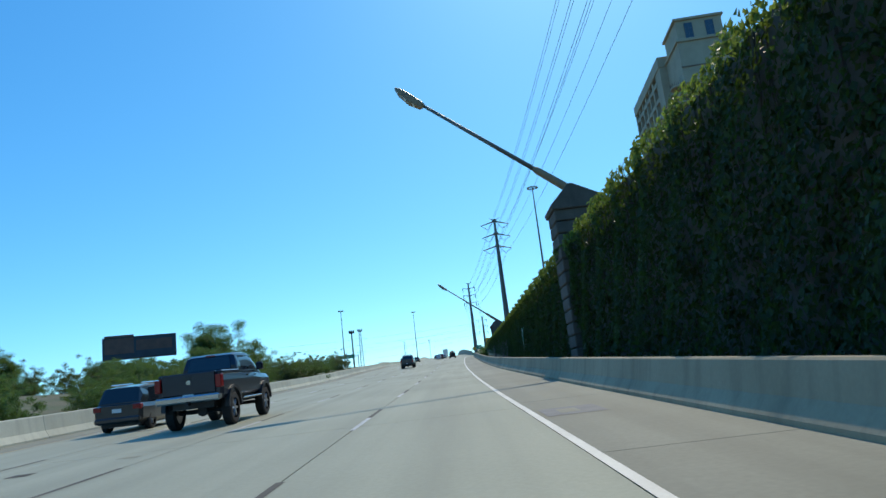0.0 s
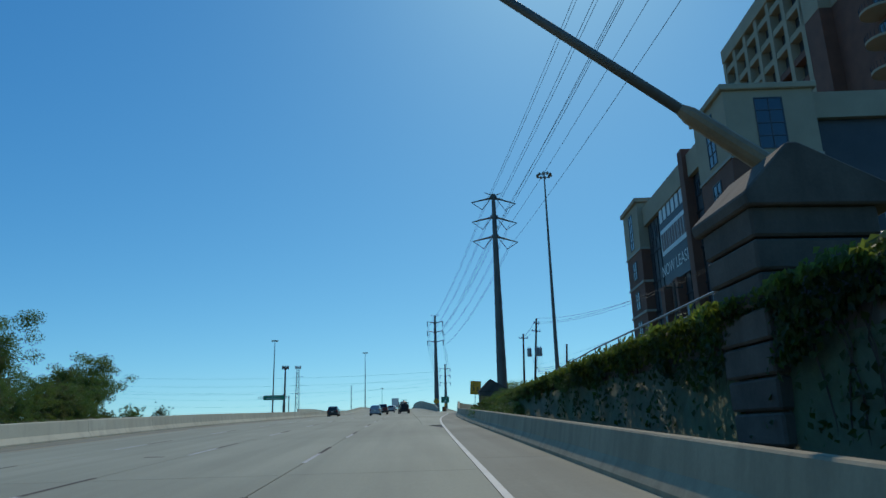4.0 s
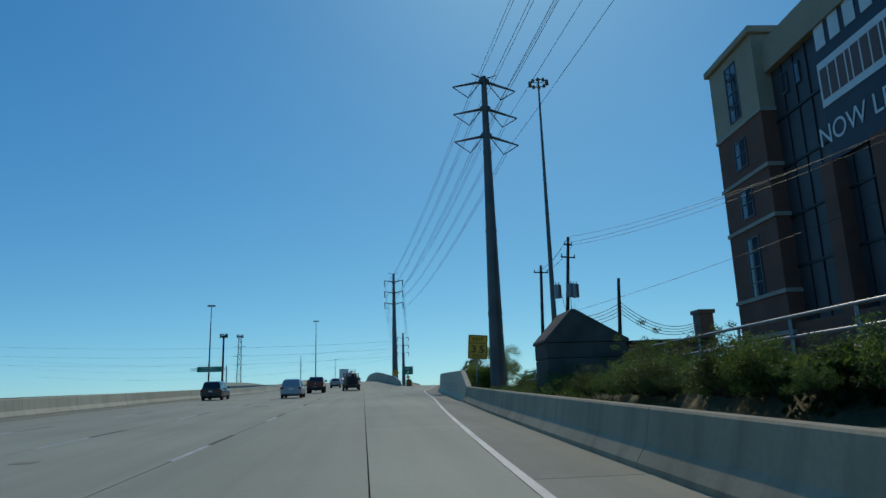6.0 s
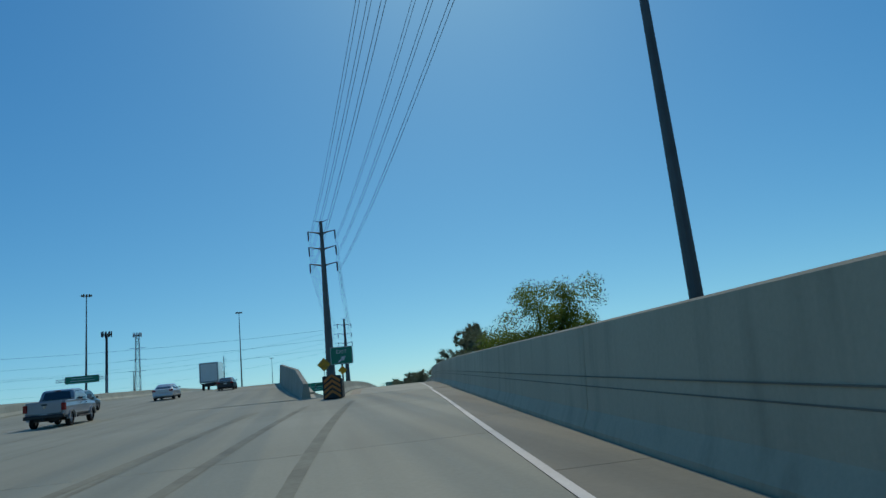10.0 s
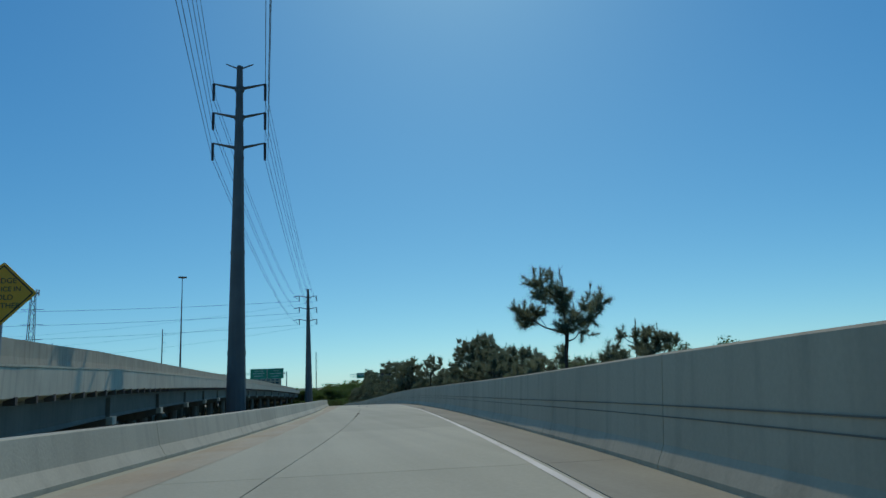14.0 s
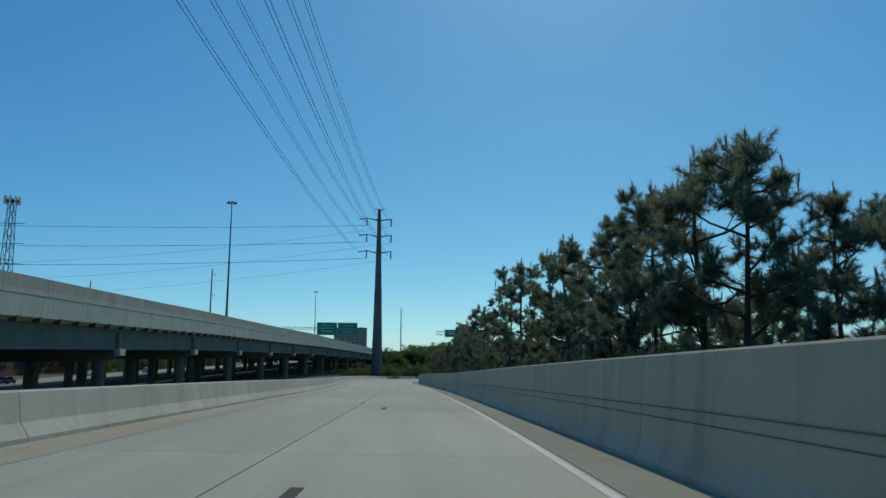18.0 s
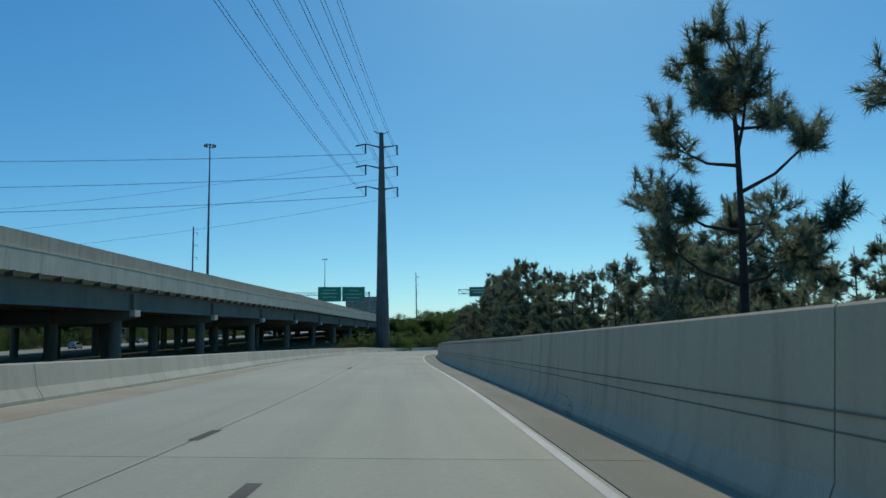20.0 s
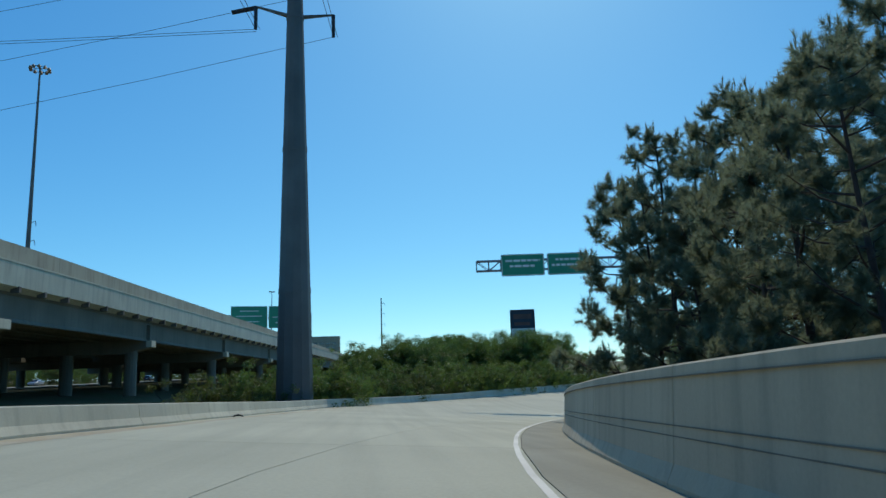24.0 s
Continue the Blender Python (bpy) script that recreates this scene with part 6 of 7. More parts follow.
        for i in range(3):
            window(root, pose(32.6 + 5 * i, -9.04, k * F + 2.8, 0, 0, 0), 2.4, 3.2, 2, 2)
    return root


tower()


# ---- under and beyond the bridge ----
def far_road():
    r = ribbon("frontage_road", lambda y: Vector((-44.0 + main_x(y), y, ground_z(-48, y) + 0.02)), lambda y: Vector((-58.0 + main_x(y), y, ground_z(-48, y) + 0.02)), span(430, 1000, 10), PAVE)
    tagged(r, "pale frontage road beneath the bridges", "road", kind="structure")
    # dark sheet added over the ground to deepen the shade under the bridges
    u = ribbon("under_bridge_shade_sheet", lambda y: Vector((main_x(y) + 3.5, y, ground_z(main_x(y) + 3.5, y) + 0.03)), lambda y: Vector((main_x(y) - 41.0, y, ground_z(main_x(y) - 41, y) + 0.03)), span(345, 1000, 10), ASPHALT)
    tagged(u, "dark asphalt sheet added to deepen the shade under the bridges", "parking lot", kind="structure")
    b = [("warehouse", "long low brick red storefront block beyond the frontage road", (-112, 640, 2), 44, 150, 9.5, BRICK), ("warehouse", "low pale storefront building beyond the frontage road", (-108, 800, 2), 36, 90, 8.0, STUCCO),
         ("office_block", "pale office block far down the freeway", (-24, 1330, 2), 40, 30, 34.0, STUCCO)]
    for name, lab, at, w, l, h, m in b:
        root = thing(name, lab, "building", at)
        part("wall", boxes(((0, 0, 0), (w, l, h))), m, root)
        part("roof_edge", boxes(((-0.4, -0.4, h), (w + 0.4, l + 0.4, h + 0.8))), STONEBAND, root)
        n = int(l / 9)
        for i in range(n):
            for z in ([3.2] if h < 12 else [4 + 4 * k for k in range(7)]):
                window(root, pose(w + 0.05, 5 + 9 * i, z, 0, 0, 90), 5.0, 2.6, 3, 1)
        if h > 12:
            for i in range(6):
                for k in range(7):
                    window(root, pose(5 + 6 * i, -0.05, 4 + 4 * k, 0, 0, 0), 4.0, 2.2, 2, 1)


far_road()


# ---- vehicles ----
def paint(name, c, rough=0.28):
    m = mat(name, c, rough, var=0.05, bump=0.0, fine=3.0, metal=0.15)
    m.node_tree.nodes["Principled BSDF"].inputs["Coat Weight"].default_value = 0.6
    m.node_tree.nodes["Principled BSDF"].inputs["Coat Roughness"].default_value = 0.08
    return m


NAVY, GREY, RED, SILVER, WHITE, CHARCOAL = (paint("paint_black_blue", (0.012, 0.014, 0.028)), paint("paint_dark_grey", (0.03, 0.028, 0.034)), paint("paint_dark_red", (0.13, 0.012, 0.014)),
                                           paint("paint_silver", (0.36, 0.38, 0.40)), paint("paint_white", (0.7, 0.71, 0.7)), paint("paint_charcoal", (0.02, 0.021, 0.024)))
TYRE = mat("tyre_rubber", (0.018, 0.018, 0.018), 0.85, var=0.15)
RIM = mat("wheel_alloy", (0.42, 0.42, 0.43), 0.3, var=0.1, metal=0.8, bump=0)
CHROME = mat("chrome", (0.6, 0.6, 0.6), 0.15, var=0.05, metal=0.9, bump=0)
TAIL = mat("tail_lamp_red", (0.32, 0.012, 0.012), 0.2, var=0.1, bump=0)
TANK_CREAM = mat("tank_cream", (0.50, 0.37, 0.22), 0.4, (0.40, 0.28, 0.16), 1.2, 6.0, 0.12, 0.05)
RUST = mat("trailer_steel", (0.06, 0.04, 0.032), 0.7, (0.03, 0.025, 0.023), 0.6, 12.0, 0.3, 0.2)
WOOD = mat("trailer_deck_wood", (0.30, 0.22, 0.15), 0.85, (0.2, 0.14, 0.1), 0.5, 14.0, 0.2, 0.3)


def add_wheel(parent, x, y, r, w, out):
    """A tyre with its alloy rim; out: +1 where the outer side faces +x."""
    prof = [(-w / 2, r * 0.62), (-w / 2, r * 0.88), (-w * 0.38, r), (w * 0.38, r), (w / 2, r * 0.88), (w / 2, r * 0.62)]
    n = 22
    rows = [[Vector((x + px, y + pr * math.cos(k * math.tau / n), r + pr * math.sin(k * math.tau / n))) for px, pr in prof] for k in range(n + 1)]
    v, f = loft(rows)
    t = mesh_part("wheel", v, f, TYRE, parent, "black tyre on an alloy rim", smooth=False)
    bm = bmesh.new()
    xo = x + out * (w / 2 - 0.05)
    tube(bm, (x - out * w * 0.4, y, r), (xo - out * 0.06, y, r), r * 0.63, r * 0.63, n)
    for k in range(6):
        a = k * math.tau / 6
        c, sn = math.cos(a), math.sin(a)
        tube(bm, (xo, y, r), (xo, y + c * r * 0.56, r + sn * r * 0.56), r * 0.1, r * 0.08, 5)
    tube(bm, (xo - out * 0.02, y, r), (xo + out * 0.03, y, r), r * 0.17, r * 0.15, 10)
    part("rim", bm, RIM, t)
    return t


def hull(sections, n=3):
    """A closed skin over cross-sections (y, half width low, half width high, z low, z shoulder, z top, half width top)."""
    rows = []
    for y, wl, wh, z0, z1, z2, wt in sections:
        half = [(wl * 0.86, z0), (wl, z0 + (z1 - z0) * 0.25), (wh, z1), (wt + (wh - wt) * 0.25, z2 - (z2 - z1) * 0.15), (wt * 0.9, z2)]
        rows.append([Vector((x, y, z)) for x, z in half] + [Vector((-x, y, z)) for x, z in half[::-1]])
    v, f = loft(rows, True)
    return v, [q[::-1] for q in f]


def glass_quad(name, pts4, parent, t=0.012):
    a, b, c, d = (Vector(p) for p in pts4)
    nrm = (b - a).cross(c - a).normalized() * t
    v = [a + nrm, b + nrm, c + nrm, d + nrm, a - nrm, b - nrm, c - nrm, d - nrm]
    f = [(0, 1, 2, 3), (7, 6, 5, 4), (0, 4, 5, 1), (1, 5, 6, 2), (2, 6, 7, 3), (3, 7, 4, 0)]
    return mesh_part(name, v, f, CARGLASS, parent)


def pickup(at, rz, colour, label, lift=0.0, scale=1.0, tyre=0.40, tilt=0.0, rack=False, chrome=True, flares=True, bed=True):
    """A crew-cab pickup that heads for +y; its foot is between the wheels on the road."""
    root = thing("pickup_truck", label, "pickup truck", at, rz, "vehicles on the freeway")
    root.matrix_basis = pose(*at, tilt, 0, rz) @ Matrix.Scale(scale, 4)
    z = lift
    w = 0.98
    v, f = hull([(-2.75, w * 0.93, w * 0.95, 0.55 + z, 1.05 + z, 1.22 + z, w * 0.88), (-2.6, w, w, 0.5 + z, 1.05 + z, 1.26 + z, w * 0.93), (-1.0, w, w, 0.5 + z, 1.05 + z, 1.27 + z, w * 0.93), (0.9, w, w, 0.48 + z, 1.05 + z, 1.24 + z, w * 0.92),
                 (1.3, w, w, 0.48 + z, 1.02 + z, 1.22 + z, w * 0.9), (2.5, w * 0.98, w * 0.97, 0.5 + z, 0.98 + z, 1.15 + z, w * 0.84), (2.85, w * 0.85, w * 0.86, 0.55 + z, 0.9 + z, 1.0 + z, w * 0.7)])
    body = mesh_part("body", v, f, colour, root, smooth=False)
    v, f = hull([(-0.95, 0.9, 0.9, 1.15 + z, 1.3 + z, 1.5 + z, 0.84), (-0.80, 0.88, 0.86, 1.2 + z, 1.6 + z, 1.86 + z, 0.74), (-0.55, 0.88, 0.84, 1.2 + z, 1.65 + z, 1.92 + z, 0.74), (0.35, 0.88, 0.84, 1.2 + z, 1.65 + z, 1.93 + z, 0.74),
                 (0.75, 0.88, 0.85, 1.2 + z, 1.6 + z, 1.88 + z, 0.72), (1.55, 0.92, 0.9, 1.1 + z, 1.22 + z, 1.28 + z, 0.86)])
    mesh_part("cab", v, f, colour, root)
    if bed:
        part("bed_floor", boxes(((-0.78, -2.62, 1.272 + z), (0.78, -1.02, 1.285 + z))), BLACK, root, "dark open load bed")
        for sx in (-1, 1):
            part("bed_rail", boxes(((sx * 0.86 - 0.09, -2.65, 1.22 + z), (sx * 0.86 + 0.09, -0.98, 1.36 + z)), bevel=0.03), colour, root)
    tg = part("tailgate", boxes(((-0.8, -2.80, 0.72 + z), (0.8, -2.70, 1.36 + z)), bevel=0.03), colour, root)
    part("tailgate_handle", boxes(((-0.14, -2.82, 1.16 + z), (0.14, -2.80, 1.24 + z))), BLACK, tg)
    part("badge", tubes(((0, -2.815, 1.08 + z), (0, -2.80, 1.08 + z), 0.07, 0.07), n=12), CHROME, tg)
    part("number_plate", boxes(((-0.16, -2.88, 0.60 + z), (0.16, -2.865, 0.74 + z))), SIGNWHITE, root, "pale number plate with plain bars")
    part("rear_bumper", boxes(((-0.95, -2.96, 0.50 + z), (0.95, -2.72, 0.70 + z)), bevel=0.04), CHROME if chrome else BLACK, root)
    part("hitch", boxes(((-0.05, -3.05, 0.42 + z), (0.05, -2.8, 0.5 + z))), DARKSTEEL, root)
    for sx in (-1, 1):
        part("tail_lamp", boxes(((sx * 0.90 - 0.10, -2.83, 0.86 + z), (sx * 0.90 + 0.085, -2.60, 1.24 + z)), bevel=0.02), TAIL, root)
        part("side_mirror", boxes(((sx * 1.12 - 0.12, 0.72, 1.28 + z), (sx * 1.12 + 0.12, 0.86, 1.55 + z)), bevel=0.04), colour, root)
        part("running_board", boxes(((sx * 0.98 - 0.07, -0.9, 0.40 + z), (sx * 0.98 + 0.07, 1.1, 0.46 + z)), bevel=0.015), CHROME if chrome else BLACK, root)
        x0, x1 = sx * 0.872, sx * 0.785
        glass_quad("side_window", [(x0, -0.72, 1.34 + z), (x0, 0.05, 1.34 + z), (x1, 0.05, 1.80 + z), (x1, -0.60, 1.80 + z)], root)
        glass_quad("side_window", [(x0, 0.12, 1.34 + z), (x0 * 1.01, 1.02, 1.32 + z), (x1 * 0.99, 0.68, 1.80 + z), (x1, 0.12, 1.80 + z)], root)
        for yy in (-0.35, 0.55):
            part("door_handle", boxes(((sx * 1.0 - 0.02, yy - 0.1, 1.12 + z), (sx * 1.0 + 0.02, yy + 0.1, 1.16 + z))), CHROME, root)
        part("headlamp", boxes(((sx * 0.72 - 0.14, 2.62, 0.80 + z), (sx * 0.72 + 0.14, 2.83, 0.95 + z)), bevel=0.03), SIGNWHITE, root)
        for yy in (-1.72, 1.78):
            if flares:
                bm = bmesh.new()
                pts2 = [(yy + (tyre + 0.16) * math.cos(q), tyre + z * 0.25 + (tyre + 0.13) * math.sin(q)) for q in [math.pi * k / 10 for k in range(11)]]
                pts3 = [(yy + (tyre + 0.05) * math.cos(q), tyre + z * 0.25 + (tyre + 0.03) * math.sin(q)) for q in [math.pi * k / 10 for k in range(10, -1, -1)]]
                prism(bm, pts2 + pts3, 0, sx * 0.9, sx * 1.035)
                part("wheel_arch", bm, BLACK if lift else colour, root)
            add_wheel(root, sx * 0.86, yy, tyre, 0.3 if lift else 0.25, sx)
    glass_quad("rear_window", [(-0.70, -0.985, 1.40 + z), (0.70, -0.985, 1.40 + z), (0.62, -0.85, 1.80 + z), (-0.62, -0.85, 1.80 + z)], root, 0.02)
    glass_quad("windscreen", [(-0.78, 1.45, 1.30 + z), (0.78, 1.45, 1.30 + z), (0.66, 0.80, 1.83 + z), (-0.66, 0.80, 1.83 + z)], root, 0.02)
    part("underbody", boxes(((-0.62, -2.5, 0.36 + z * 0.8), (0.62, 2.4, 0.58 + z))), BLACK, root)
    part("axle", tubes(((-0.8, -1.72, tyre), (0.8, -1.72, tyre), 0.07, 0.07), ((-0.8, 1.78, tyre), (0.8, 1.78, tyre), 0.06, 0.06), ((0, -1.82, tyre), (0, -1.62, tyre), 0.16, 0.16)), DARKSTEEL, root)
    if rack:
        part("roof_rack", tubes(*[((x, -0.7, 1.98 + z), (x, 0.4, 1.98 + z), 0.025, 0.025) for x in (-0.7, 0.7)], *[((-0.75, y, 2.0 + z), (0.75, y, 2.0 + z), 0.03, 0.03) for y in (-0.7, 0.2)]), BLACK, root)
    else:
        part("third_lamp", boxes(((-0.14, -0.86, 1.84 + z), (0.14, -0.80, 1.88 + z))), TAIL, root)
    return root


def car(at, rz, colour, label, tilt=0.0, suv=False, rails=False, kind="car"):
    """A saloon or sport utility car that heads for +y."""
    root = thing(kind, label, "car", at, rz, "vehicles on the freeway")
    root.matrix_basis = pose(*at, tilt, 0, rz)
    w, h = 0.92, 1.68 if suv else 1.45
    v, f = hull([(-2.3, 0.78, 0.8, 0.45, 0.85, 0.98, 0.7), (-2.15, w * 0.97, w * 0.97, 0.32, 0.85, 1.03, 0.78), (-1.2, w, w, 0.25, 0.82, 1.0, 0.82), (1.0, w, w, 0.25, 0.8, 0.98, 0.82), (1.9, w * 0.97, w * 0.95, 0.28, 0.72, 0.88, 0.74), (2.25, 0.76, 0.78, 0.35, 0.6, 0.7, 0.62)])
    mesh_part("body", v, f, colour, root)
    back = [(-2.12, 0.8, 0.78, 0.95, 1.02, 1.06, 0.72), (-1.85, 0.8, 0.77, 0.95, 1.3, h - 0.08, 0.62)] if suv else [(-1.95, 0.8, 0.78, 0.92, 0.97, 1.0, 0.72), (-1.2, 0.8, 0.75, 0.92, 1.2, h - 0.04, 0.6)]
    v, f = hull(back + [(-0.6, 0.82, 0.76, 0.95, 1.25, h, 0.62), (0.2, 0.82, 0.76, 0.95, 1.25, h - 0.02, 0.62), (1.15, 0.84, 0.8, 0.9, 0.96, 1.0, 0.74)])
    mesh_part("cabin", v, f, colour, root)
    for sx in (-1, 1):
        glass_quad("side_window", [(sx * 0.815, -1.5, 1.03), (sx * 0.815, -0.25, 1.03), (sx * 0.70, -0.3, h - 0.14), (sx * 0.70, -1.2, h - 0.16)], root)
        glass_quad("side_window", [(sx * 0.815, -0.18, 1.03), (sx * 0.82, 0.85, 1.03), (sx * 0.71, 0.2, h - 0.15), (sx * 0.70, -0.22, h - 0.14)], root)
        part("tail_lamp", boxes(((sx * 0.72 - 0.16, -2.31, 0.78), (sx * 0.72 + 0.16, -2.05, 0.98)), bevel=0.03), TAIL, root)
        part("headlamp", boxes(((sx * 0.66 - 0.15, 1.98, 0.58), (sx * 0.66 + 0.15, 2.24, 0.7)), bevel=0.03), SIGNWHITE, root)
        part("side_mirror", boxes(((sx * 0.98 - 0.09, 0.62, 1.0), (sx * 0.98 + 0.09, 0.74, 1.14)), bevel=0.03), colour, root)
        for yy in (-1.4, 1.38):
            add_wheel(root, sx * 0.8, yy, 0.34, 0.22, sx)
        if rails:
            part("roof_rail", tubes(((sx * 0.56, -1.5, h + 0.03), (sx * 0.56, 0.2, h + 0.04), 0.035, 0.035)), CHROME, root, "bright roof rail")
    y0, y1 = (-2.06, -1.84) if suv else (-1.93, -1.28)
    glass_quad("rear_window", [(-0.66, y0 - 0.03, 1.06), (0.66, y0 - 0.03, 1.06), (0.56, y1 - 0.03, h - 0.17), (-0.56, y1 - 0.03, h - 0.17)], root, 0.02)
    glass_quad("windscreen", [(-0.72, 1.1, 1.02), (0.72, 1.1, 1.02), (0.58, 0.32, h - 0.09), (-0.58, 0.32, h - 0.09)], root, 0.02)
    part("number_plate", boxes(((-0.17, -2.33, 0.72), (0.17, -2.30, 0.86))), SIGNWHITE, root, "pale number plate")
    part("bumper", boxes(((-0.84, -2.36, 0.36), (0.84, -2.1, 0.56)), bevel=0.05), colour, root)
    part("underbody", boxes(((-0.7, -2.0, 0.2), (0.7, 1.9, 0.36))), BLACK, root)
    return root


def grade(y):
    return math.degrees(math.atan2(main_z(y + 4) - main_z(y - 4), 8))


def on_road(x, y):
    return (main_x(y) + x, y, main_z(y) + 0.002)


pickup(on_road(-8.3, 24.4), 0, NAVY, "lifted black-blue pickup truck on big tyres with a chrome bumper", 0.32, 1.05, 0.50, grade(24))
car(on_road(-12.4, 27.5), 0, CHARCOAL, "dark small sport utility car with bright roof rails", grade(35), True, True)
pickup(on_road(-7.3, 108.2), 0, GREY, "dark grey pickup truck with a roof rack", 0.05, 1.0, 0.40, grade(108), rack=True, chrome=False)
pickup(on_road(-5.0, 252.0), 0, RED, "dark red pickup truck with a black rear window", 0.05, 1.05, 0.41, grade(252), chrome=False)
car(on_road(-5.2, 224.0), 0, SILVER, "silver sport utility car climbing the grade", grade(236), True)
car(on_road(-12.3, 226.0), 0, CHARCOAL, "dark hatchback in the far lane", grade(226), True)
car(on_road(-4.4, 330.0), 0, WHITE, "white saloon car near the crest", grade(330))
car(on_road(-0.6, 345.0), 0, CHARCOAL, "dark saloon car near the crest", grade(345))
car(on_road(-8.4, 318.0), 0, CHARCOAL, "dark sport utility car near the crest", grade(318), True)
pickup(on_road(-4.5, 302.0), 0, SILVER, "silver pickup truck near the crest", 0.0, 1.0, 0.39, grade(302), chrome=False)


def box_truck(at, tilt):
    root = thing("box_truck", "white box truck far ahead", "truck", at, 0, "vehicles on the freeway")
    root.matrix_basis = pose(*at, tilt, 0, 0)
    part("cargo_box", boxes(((-1.25, -4.0, 1.0), (1.25, 1.4, 3.7)), bevel=0.04), WHITE, root)
    part("cab", boxes(((-1.1, 1.5, 0.6), (1.1, 3.4, 2.6)), bevel=0.2), WHITE, root)
    part("chassis", boxes(((-0.6, -3.9, 0.5), (0.6, 3.2, 0.95))), BLACK, root)
    part("door_frame", frame_mesh(2.3, 2.5, 0.1), STEEL, root).location = (0, -4.01, 2.35)
    for sx in (-1, 1):
        part("tail_lamp", boxes(((sx * 1.0 - 0.1, -4.03, 0.8), (sx * 1.0 + 0.1, -3.95, 0.95))), TAIL, root)
        for yy in (-2.4, 2.4):
            add_wheel(root, sx * 0.95, yy, 0.48, 0.3, sx)
    return root


box_truck(on_road(-4.4, 362.0), grade(362))


def tank_trailer(at, tilt):
    """A low trailer with two raised ramps at its tail, an engine and pump unit, and a cream tank; a pickup draws it."""
    root = thing("tank_trailer", "rusty equipment trailer carrying a cream tank and pump", "trailer", at, 0, "vehicles on the freeway")
    root.matrix_basis = pose(*at, tilt, 0, 0)
    part("frame", boxes(((-1.05, 0, 0.62), (-0.9, 7.4, 0.82)), ((0.9, 0, 0.62), (1.05, 7.4, 0.82)), *[((-1.0, y, 0.64), (1.0, y + 0.1, 0.78)) for y in (0, 1.5, 3, 4.5, 6, 7.3)]), RUST, root)
    for i in range(8):
        part("deck_plank", boxes(((-0.98 + 0.245 * i, 0.1, 0.83), (-0.745 + 0.245 * i, 7.3, 0.88))), WOOD, root)
    part("tongue", tubes(((-0.8, 7.3, 0.7), (0, 9.3, 0.6), 0.08, 0.08), ((0.8, 7.3, 0.7), (0, 9.3, 0.6), 0.08, 0.08)), RUST, root)
    part("rear_beam", boxes(((-1.2, -0.1, 0.45), (1.2, 0.06, 0.85)), bevel=0.02), RUST, root)
    for sx in (-1, 1):
        bm = boxes(*[((sx * 0.85 - 0.24 + o, -0.12, 0.8), (sx * 0.85 - 0.16 + o, 0.02, 2.55)) for o in (0, 0.4)], *[((sx * 0.85 - 0.2, -0.1, 0.95 + 0.28 * k), (sx * 0.85 + 0.22, -0.02, 1.04 + 0.28 * k)) for k in range(6)])
        part("loading_ramp", bm, RUST, root, "raised ladder-like loading ramp")
        part("mudguard", boxes(((sx * 1.16 - 0.15, 2.6, 0.88), (sx * 1.16 + 0.15, 4.9, 0.94)), ((sx * 1.16 - 0.15, 2.5, 0.7), (sx * 1.16 + 0.15, 2.6, 0.94)), ((sx * 1.16 - 0.15, 4.9, 0.7), (sx * 1.16 + 0.15, 5.0, 0.94))), RUST, root)
        part("tail_lamp", boxes(((sx * 1.1 - 0.07, -0.13, 0.6), (sx * 1.1 + 0.07, -0.1, 0.7))), TAIL, root)
        for yy in (3.2, 4.25):
            add_wheel(root, sx * 1.16, yy, 0.42, 0.26, sx)
        part("side_rail", tubes(((sx * 1.05, 0.4, 1.15), (sx * 1.05, 7.2, 1.15), 0.04, 0.04)), RUST, root)
    n = 18
    rows = [[Vector((0.92 * k * math.cos(t * math.tau / n), y, 1.85 + 0.92 * k * math.sin(t * math.tau / n))) for t in range(n)] for y, k in ((3.1, 0.35), (3.25, 0.72), (3.5, 0.92), (3.9, 1.0), (6.6, 1.0), (6.95, 0.9), (7.15, 0.55))]
    v, f = loft(rows, True)
    mesh_part("tank", v, [q[::-1] for q in f], TANK_CREAM, root, "cream rounded tank", smooth=True)
    for y in (4.2, 5.2, 6.3):
        part("tank_band", tubes(((0, y - 0.05, 1.85), (0, y + 0.05, 1.85), 0.935, 0.935), n=24), STEEL, root)
    part("tank_cradle", boxes(((-0.8, 3.9, 0.88), (0.8, 4.05, 1.2)), ((-0.8, 6.2, 0.88), (0.8, 6.35, 1.2))), RUST, root)
    part("manhole", tubes(((0, 5.0, 2.75), (0, 5.0, 2.92), 0.26, 0.26), n=14), STEEL, root)
    part("engine_unit", boxes(((-0.55, 1.3, 0.88), (0.6, 2.7, 2.1)), ((-0.4, 1.2, 1.1), (0.35, 1.32, 1.9)), ((0.05, 1.5, 2.1), (0.45, 2.4, 2.45)), bevel=0.05), BLACK, root, "black engine and pump unit")
    part("exhaust", tubes(((0.4, 1.7, 2.4), (0.4, 1.7, 2.95), 0.05, 0.05)), DARKSTEEL, root)
    part("side_box", boxes(((-1.0, 1.3, 0.95), (-0.62, 2.3, 2.05)), bevel=0.03), TANK_CREAM, root)
    part("hose_reel", tubes(((0.62, 2.0, 1.5), (0.95, 2.0, 1.5), 0.42, 0.42), ((0.66, 2.0, 1.5), (0.9, 2.0, 1.5), 0.3, 0.3), n=16), RUST, root)
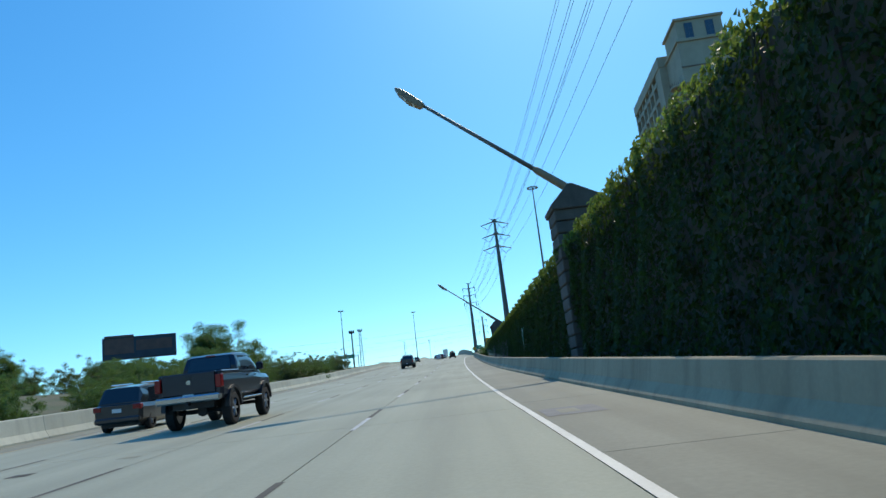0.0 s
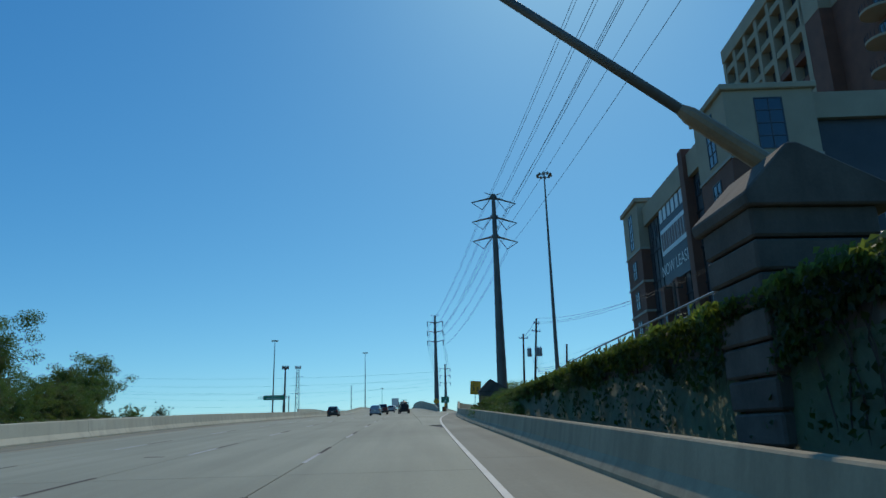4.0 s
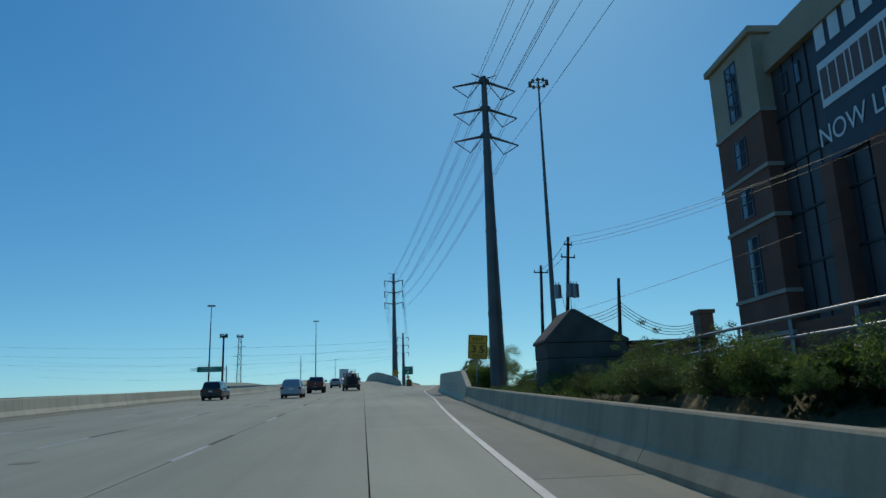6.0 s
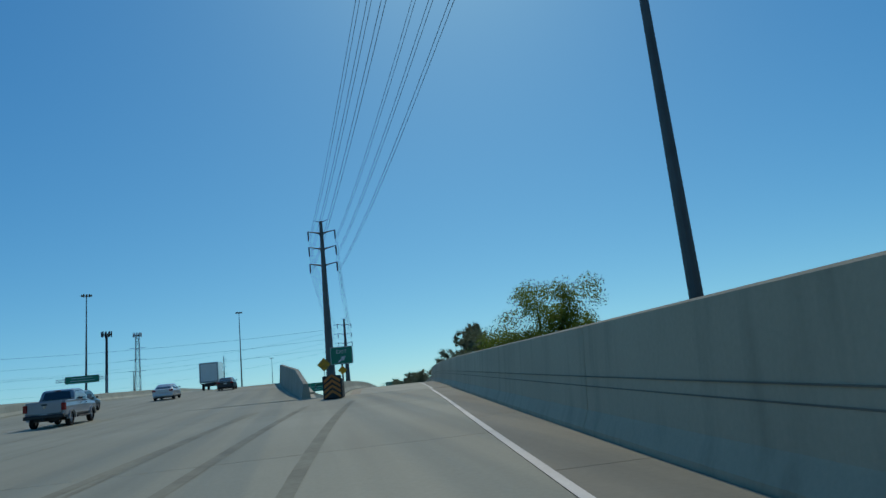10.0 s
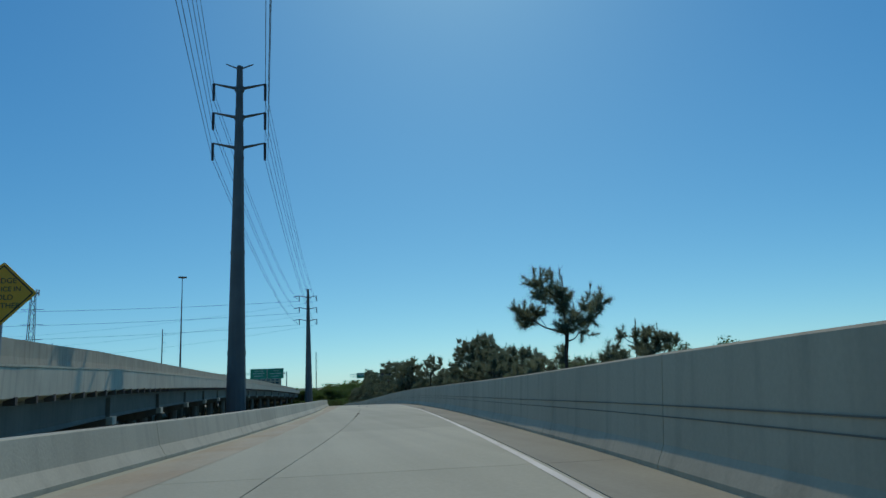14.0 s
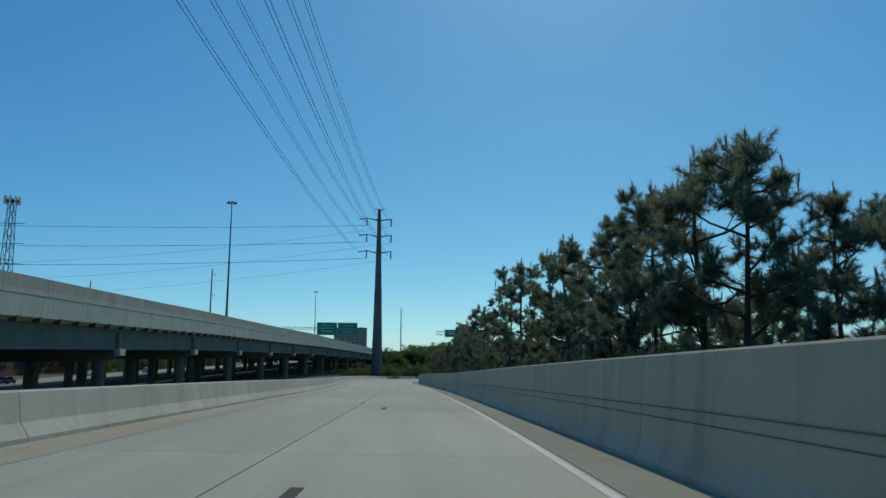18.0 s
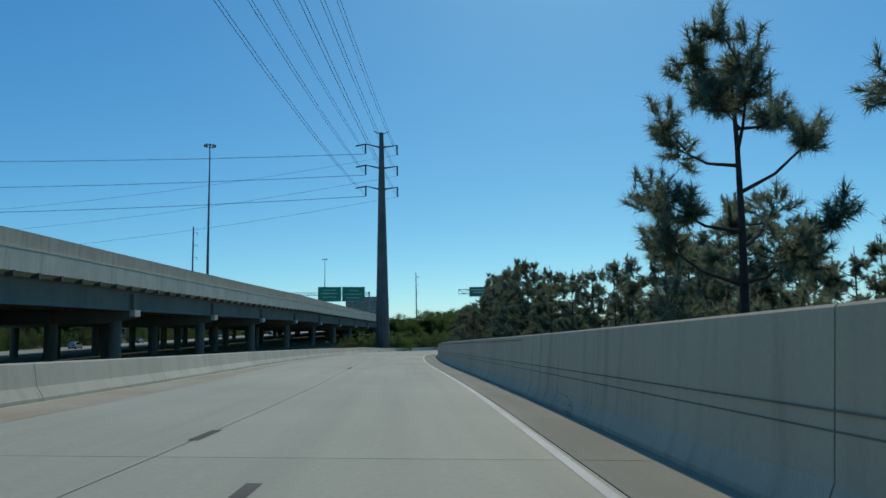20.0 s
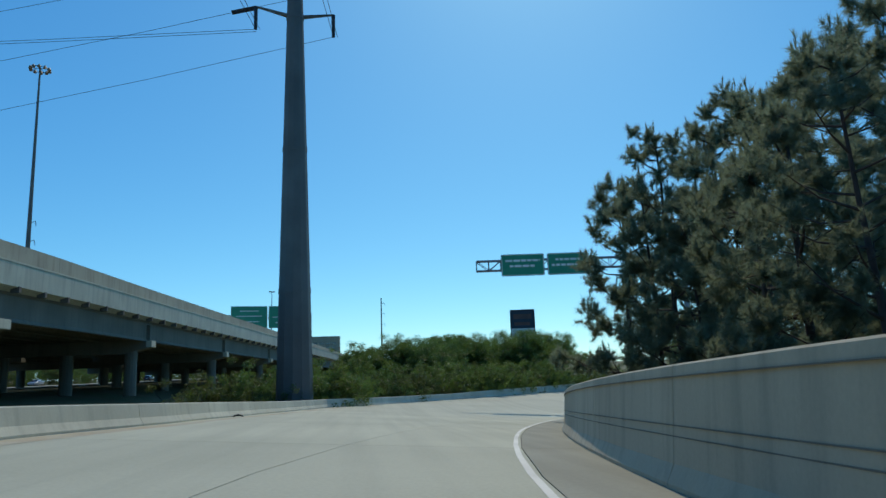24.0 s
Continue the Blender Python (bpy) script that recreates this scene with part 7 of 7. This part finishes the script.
    part("handrail", tubes(((-0.6, 2.9, 2.0), (-0.6, 2.9, 3.05), 0.03, 0.03), ((-0.6, 2.9, 3.05), (0.6, 2.9, 3.05), 0.03, 0.03), ((0.6, 2.9, 3.05), (0.6, 2.9, 2.0), 0.03, 0.03), ((-0.6, 2.9, 3.05), (-0.6, 4.5, 3.0), 0.03, 0.03), ((0.6, 2.9, 3.05), (0.6, 4.5, 3.0), 0.03, 0.03)), STEEL, root)
    part("spray_pipe", tubes(((1.05, 2.6, 1.2), (1.15, 5.2, 1.5), 0.06, 0.06), ((0.5, 2.5, 1.7), (1.0, 3.2, 1.4), 0.05, 0.05), ((0.6, 2.8, 1.4), (0.2, 2.7, 2.2), 0.06, 0.06)), STEEL, root)
    return root


tank_trailer(on_road(-0.75, 261.5), grade(265))
pickup(on_road(-0.75, 274.6), 0, GREY, "dark pickup truck drawing the tank trailer", 0.1, 1.05, 0.42, grade(275), chrome=False)
vr = random.Random(9)
for i in range(9):
    y = 560 + 38 * i + vr.uniform(-8, 8)
    x = -47.5 - 6.5 * (i % 2)
    car((main_x(y) + x, y, ground_z(-48, y) + 0.04), 180 if i % 2 else 0, (WHITE, SILVER, CHARCOAL)[i % 3], ("white", "silver", "dark")[i % 3] + " car on the frontage road below the bridge", 0.0, i % 2 == 0)


# a lorry tyre scrap by the outer barrier, and vans on the frontage road
scrap = thing("tyre_scrap", "torn black tyre scrap lying by the barrier", "debris", (33.9, 693.0, 0.45))
part("tread", prism(bmesh.new(), [(-0.32, 0.0), (-0.24, 0.10), (0.0, 0.16), (0.26, 0.09), (0.34, 0.0), (0.1, 0.05), (-0.12, 0.04)], 1, -0.12, 0.14), TYRE, scrap)
for i, y in enumerate((470, 505, 530, 612)):
    at3 = (main_x(y) - 46.5, y, ground_z(-48, y) + 0.04)
    if i == 2:
        box_truck(at3, 0.0)
    else:
        pickup(at3, 0, (WHITE, SILVER, WHITE, GREY)[i], ("white", "silver", "white", "grey")[i] + " pickup truck on the frontage road beneath the bridge", 0.05, 1.05, 0.41, 0.0, chrome=False)
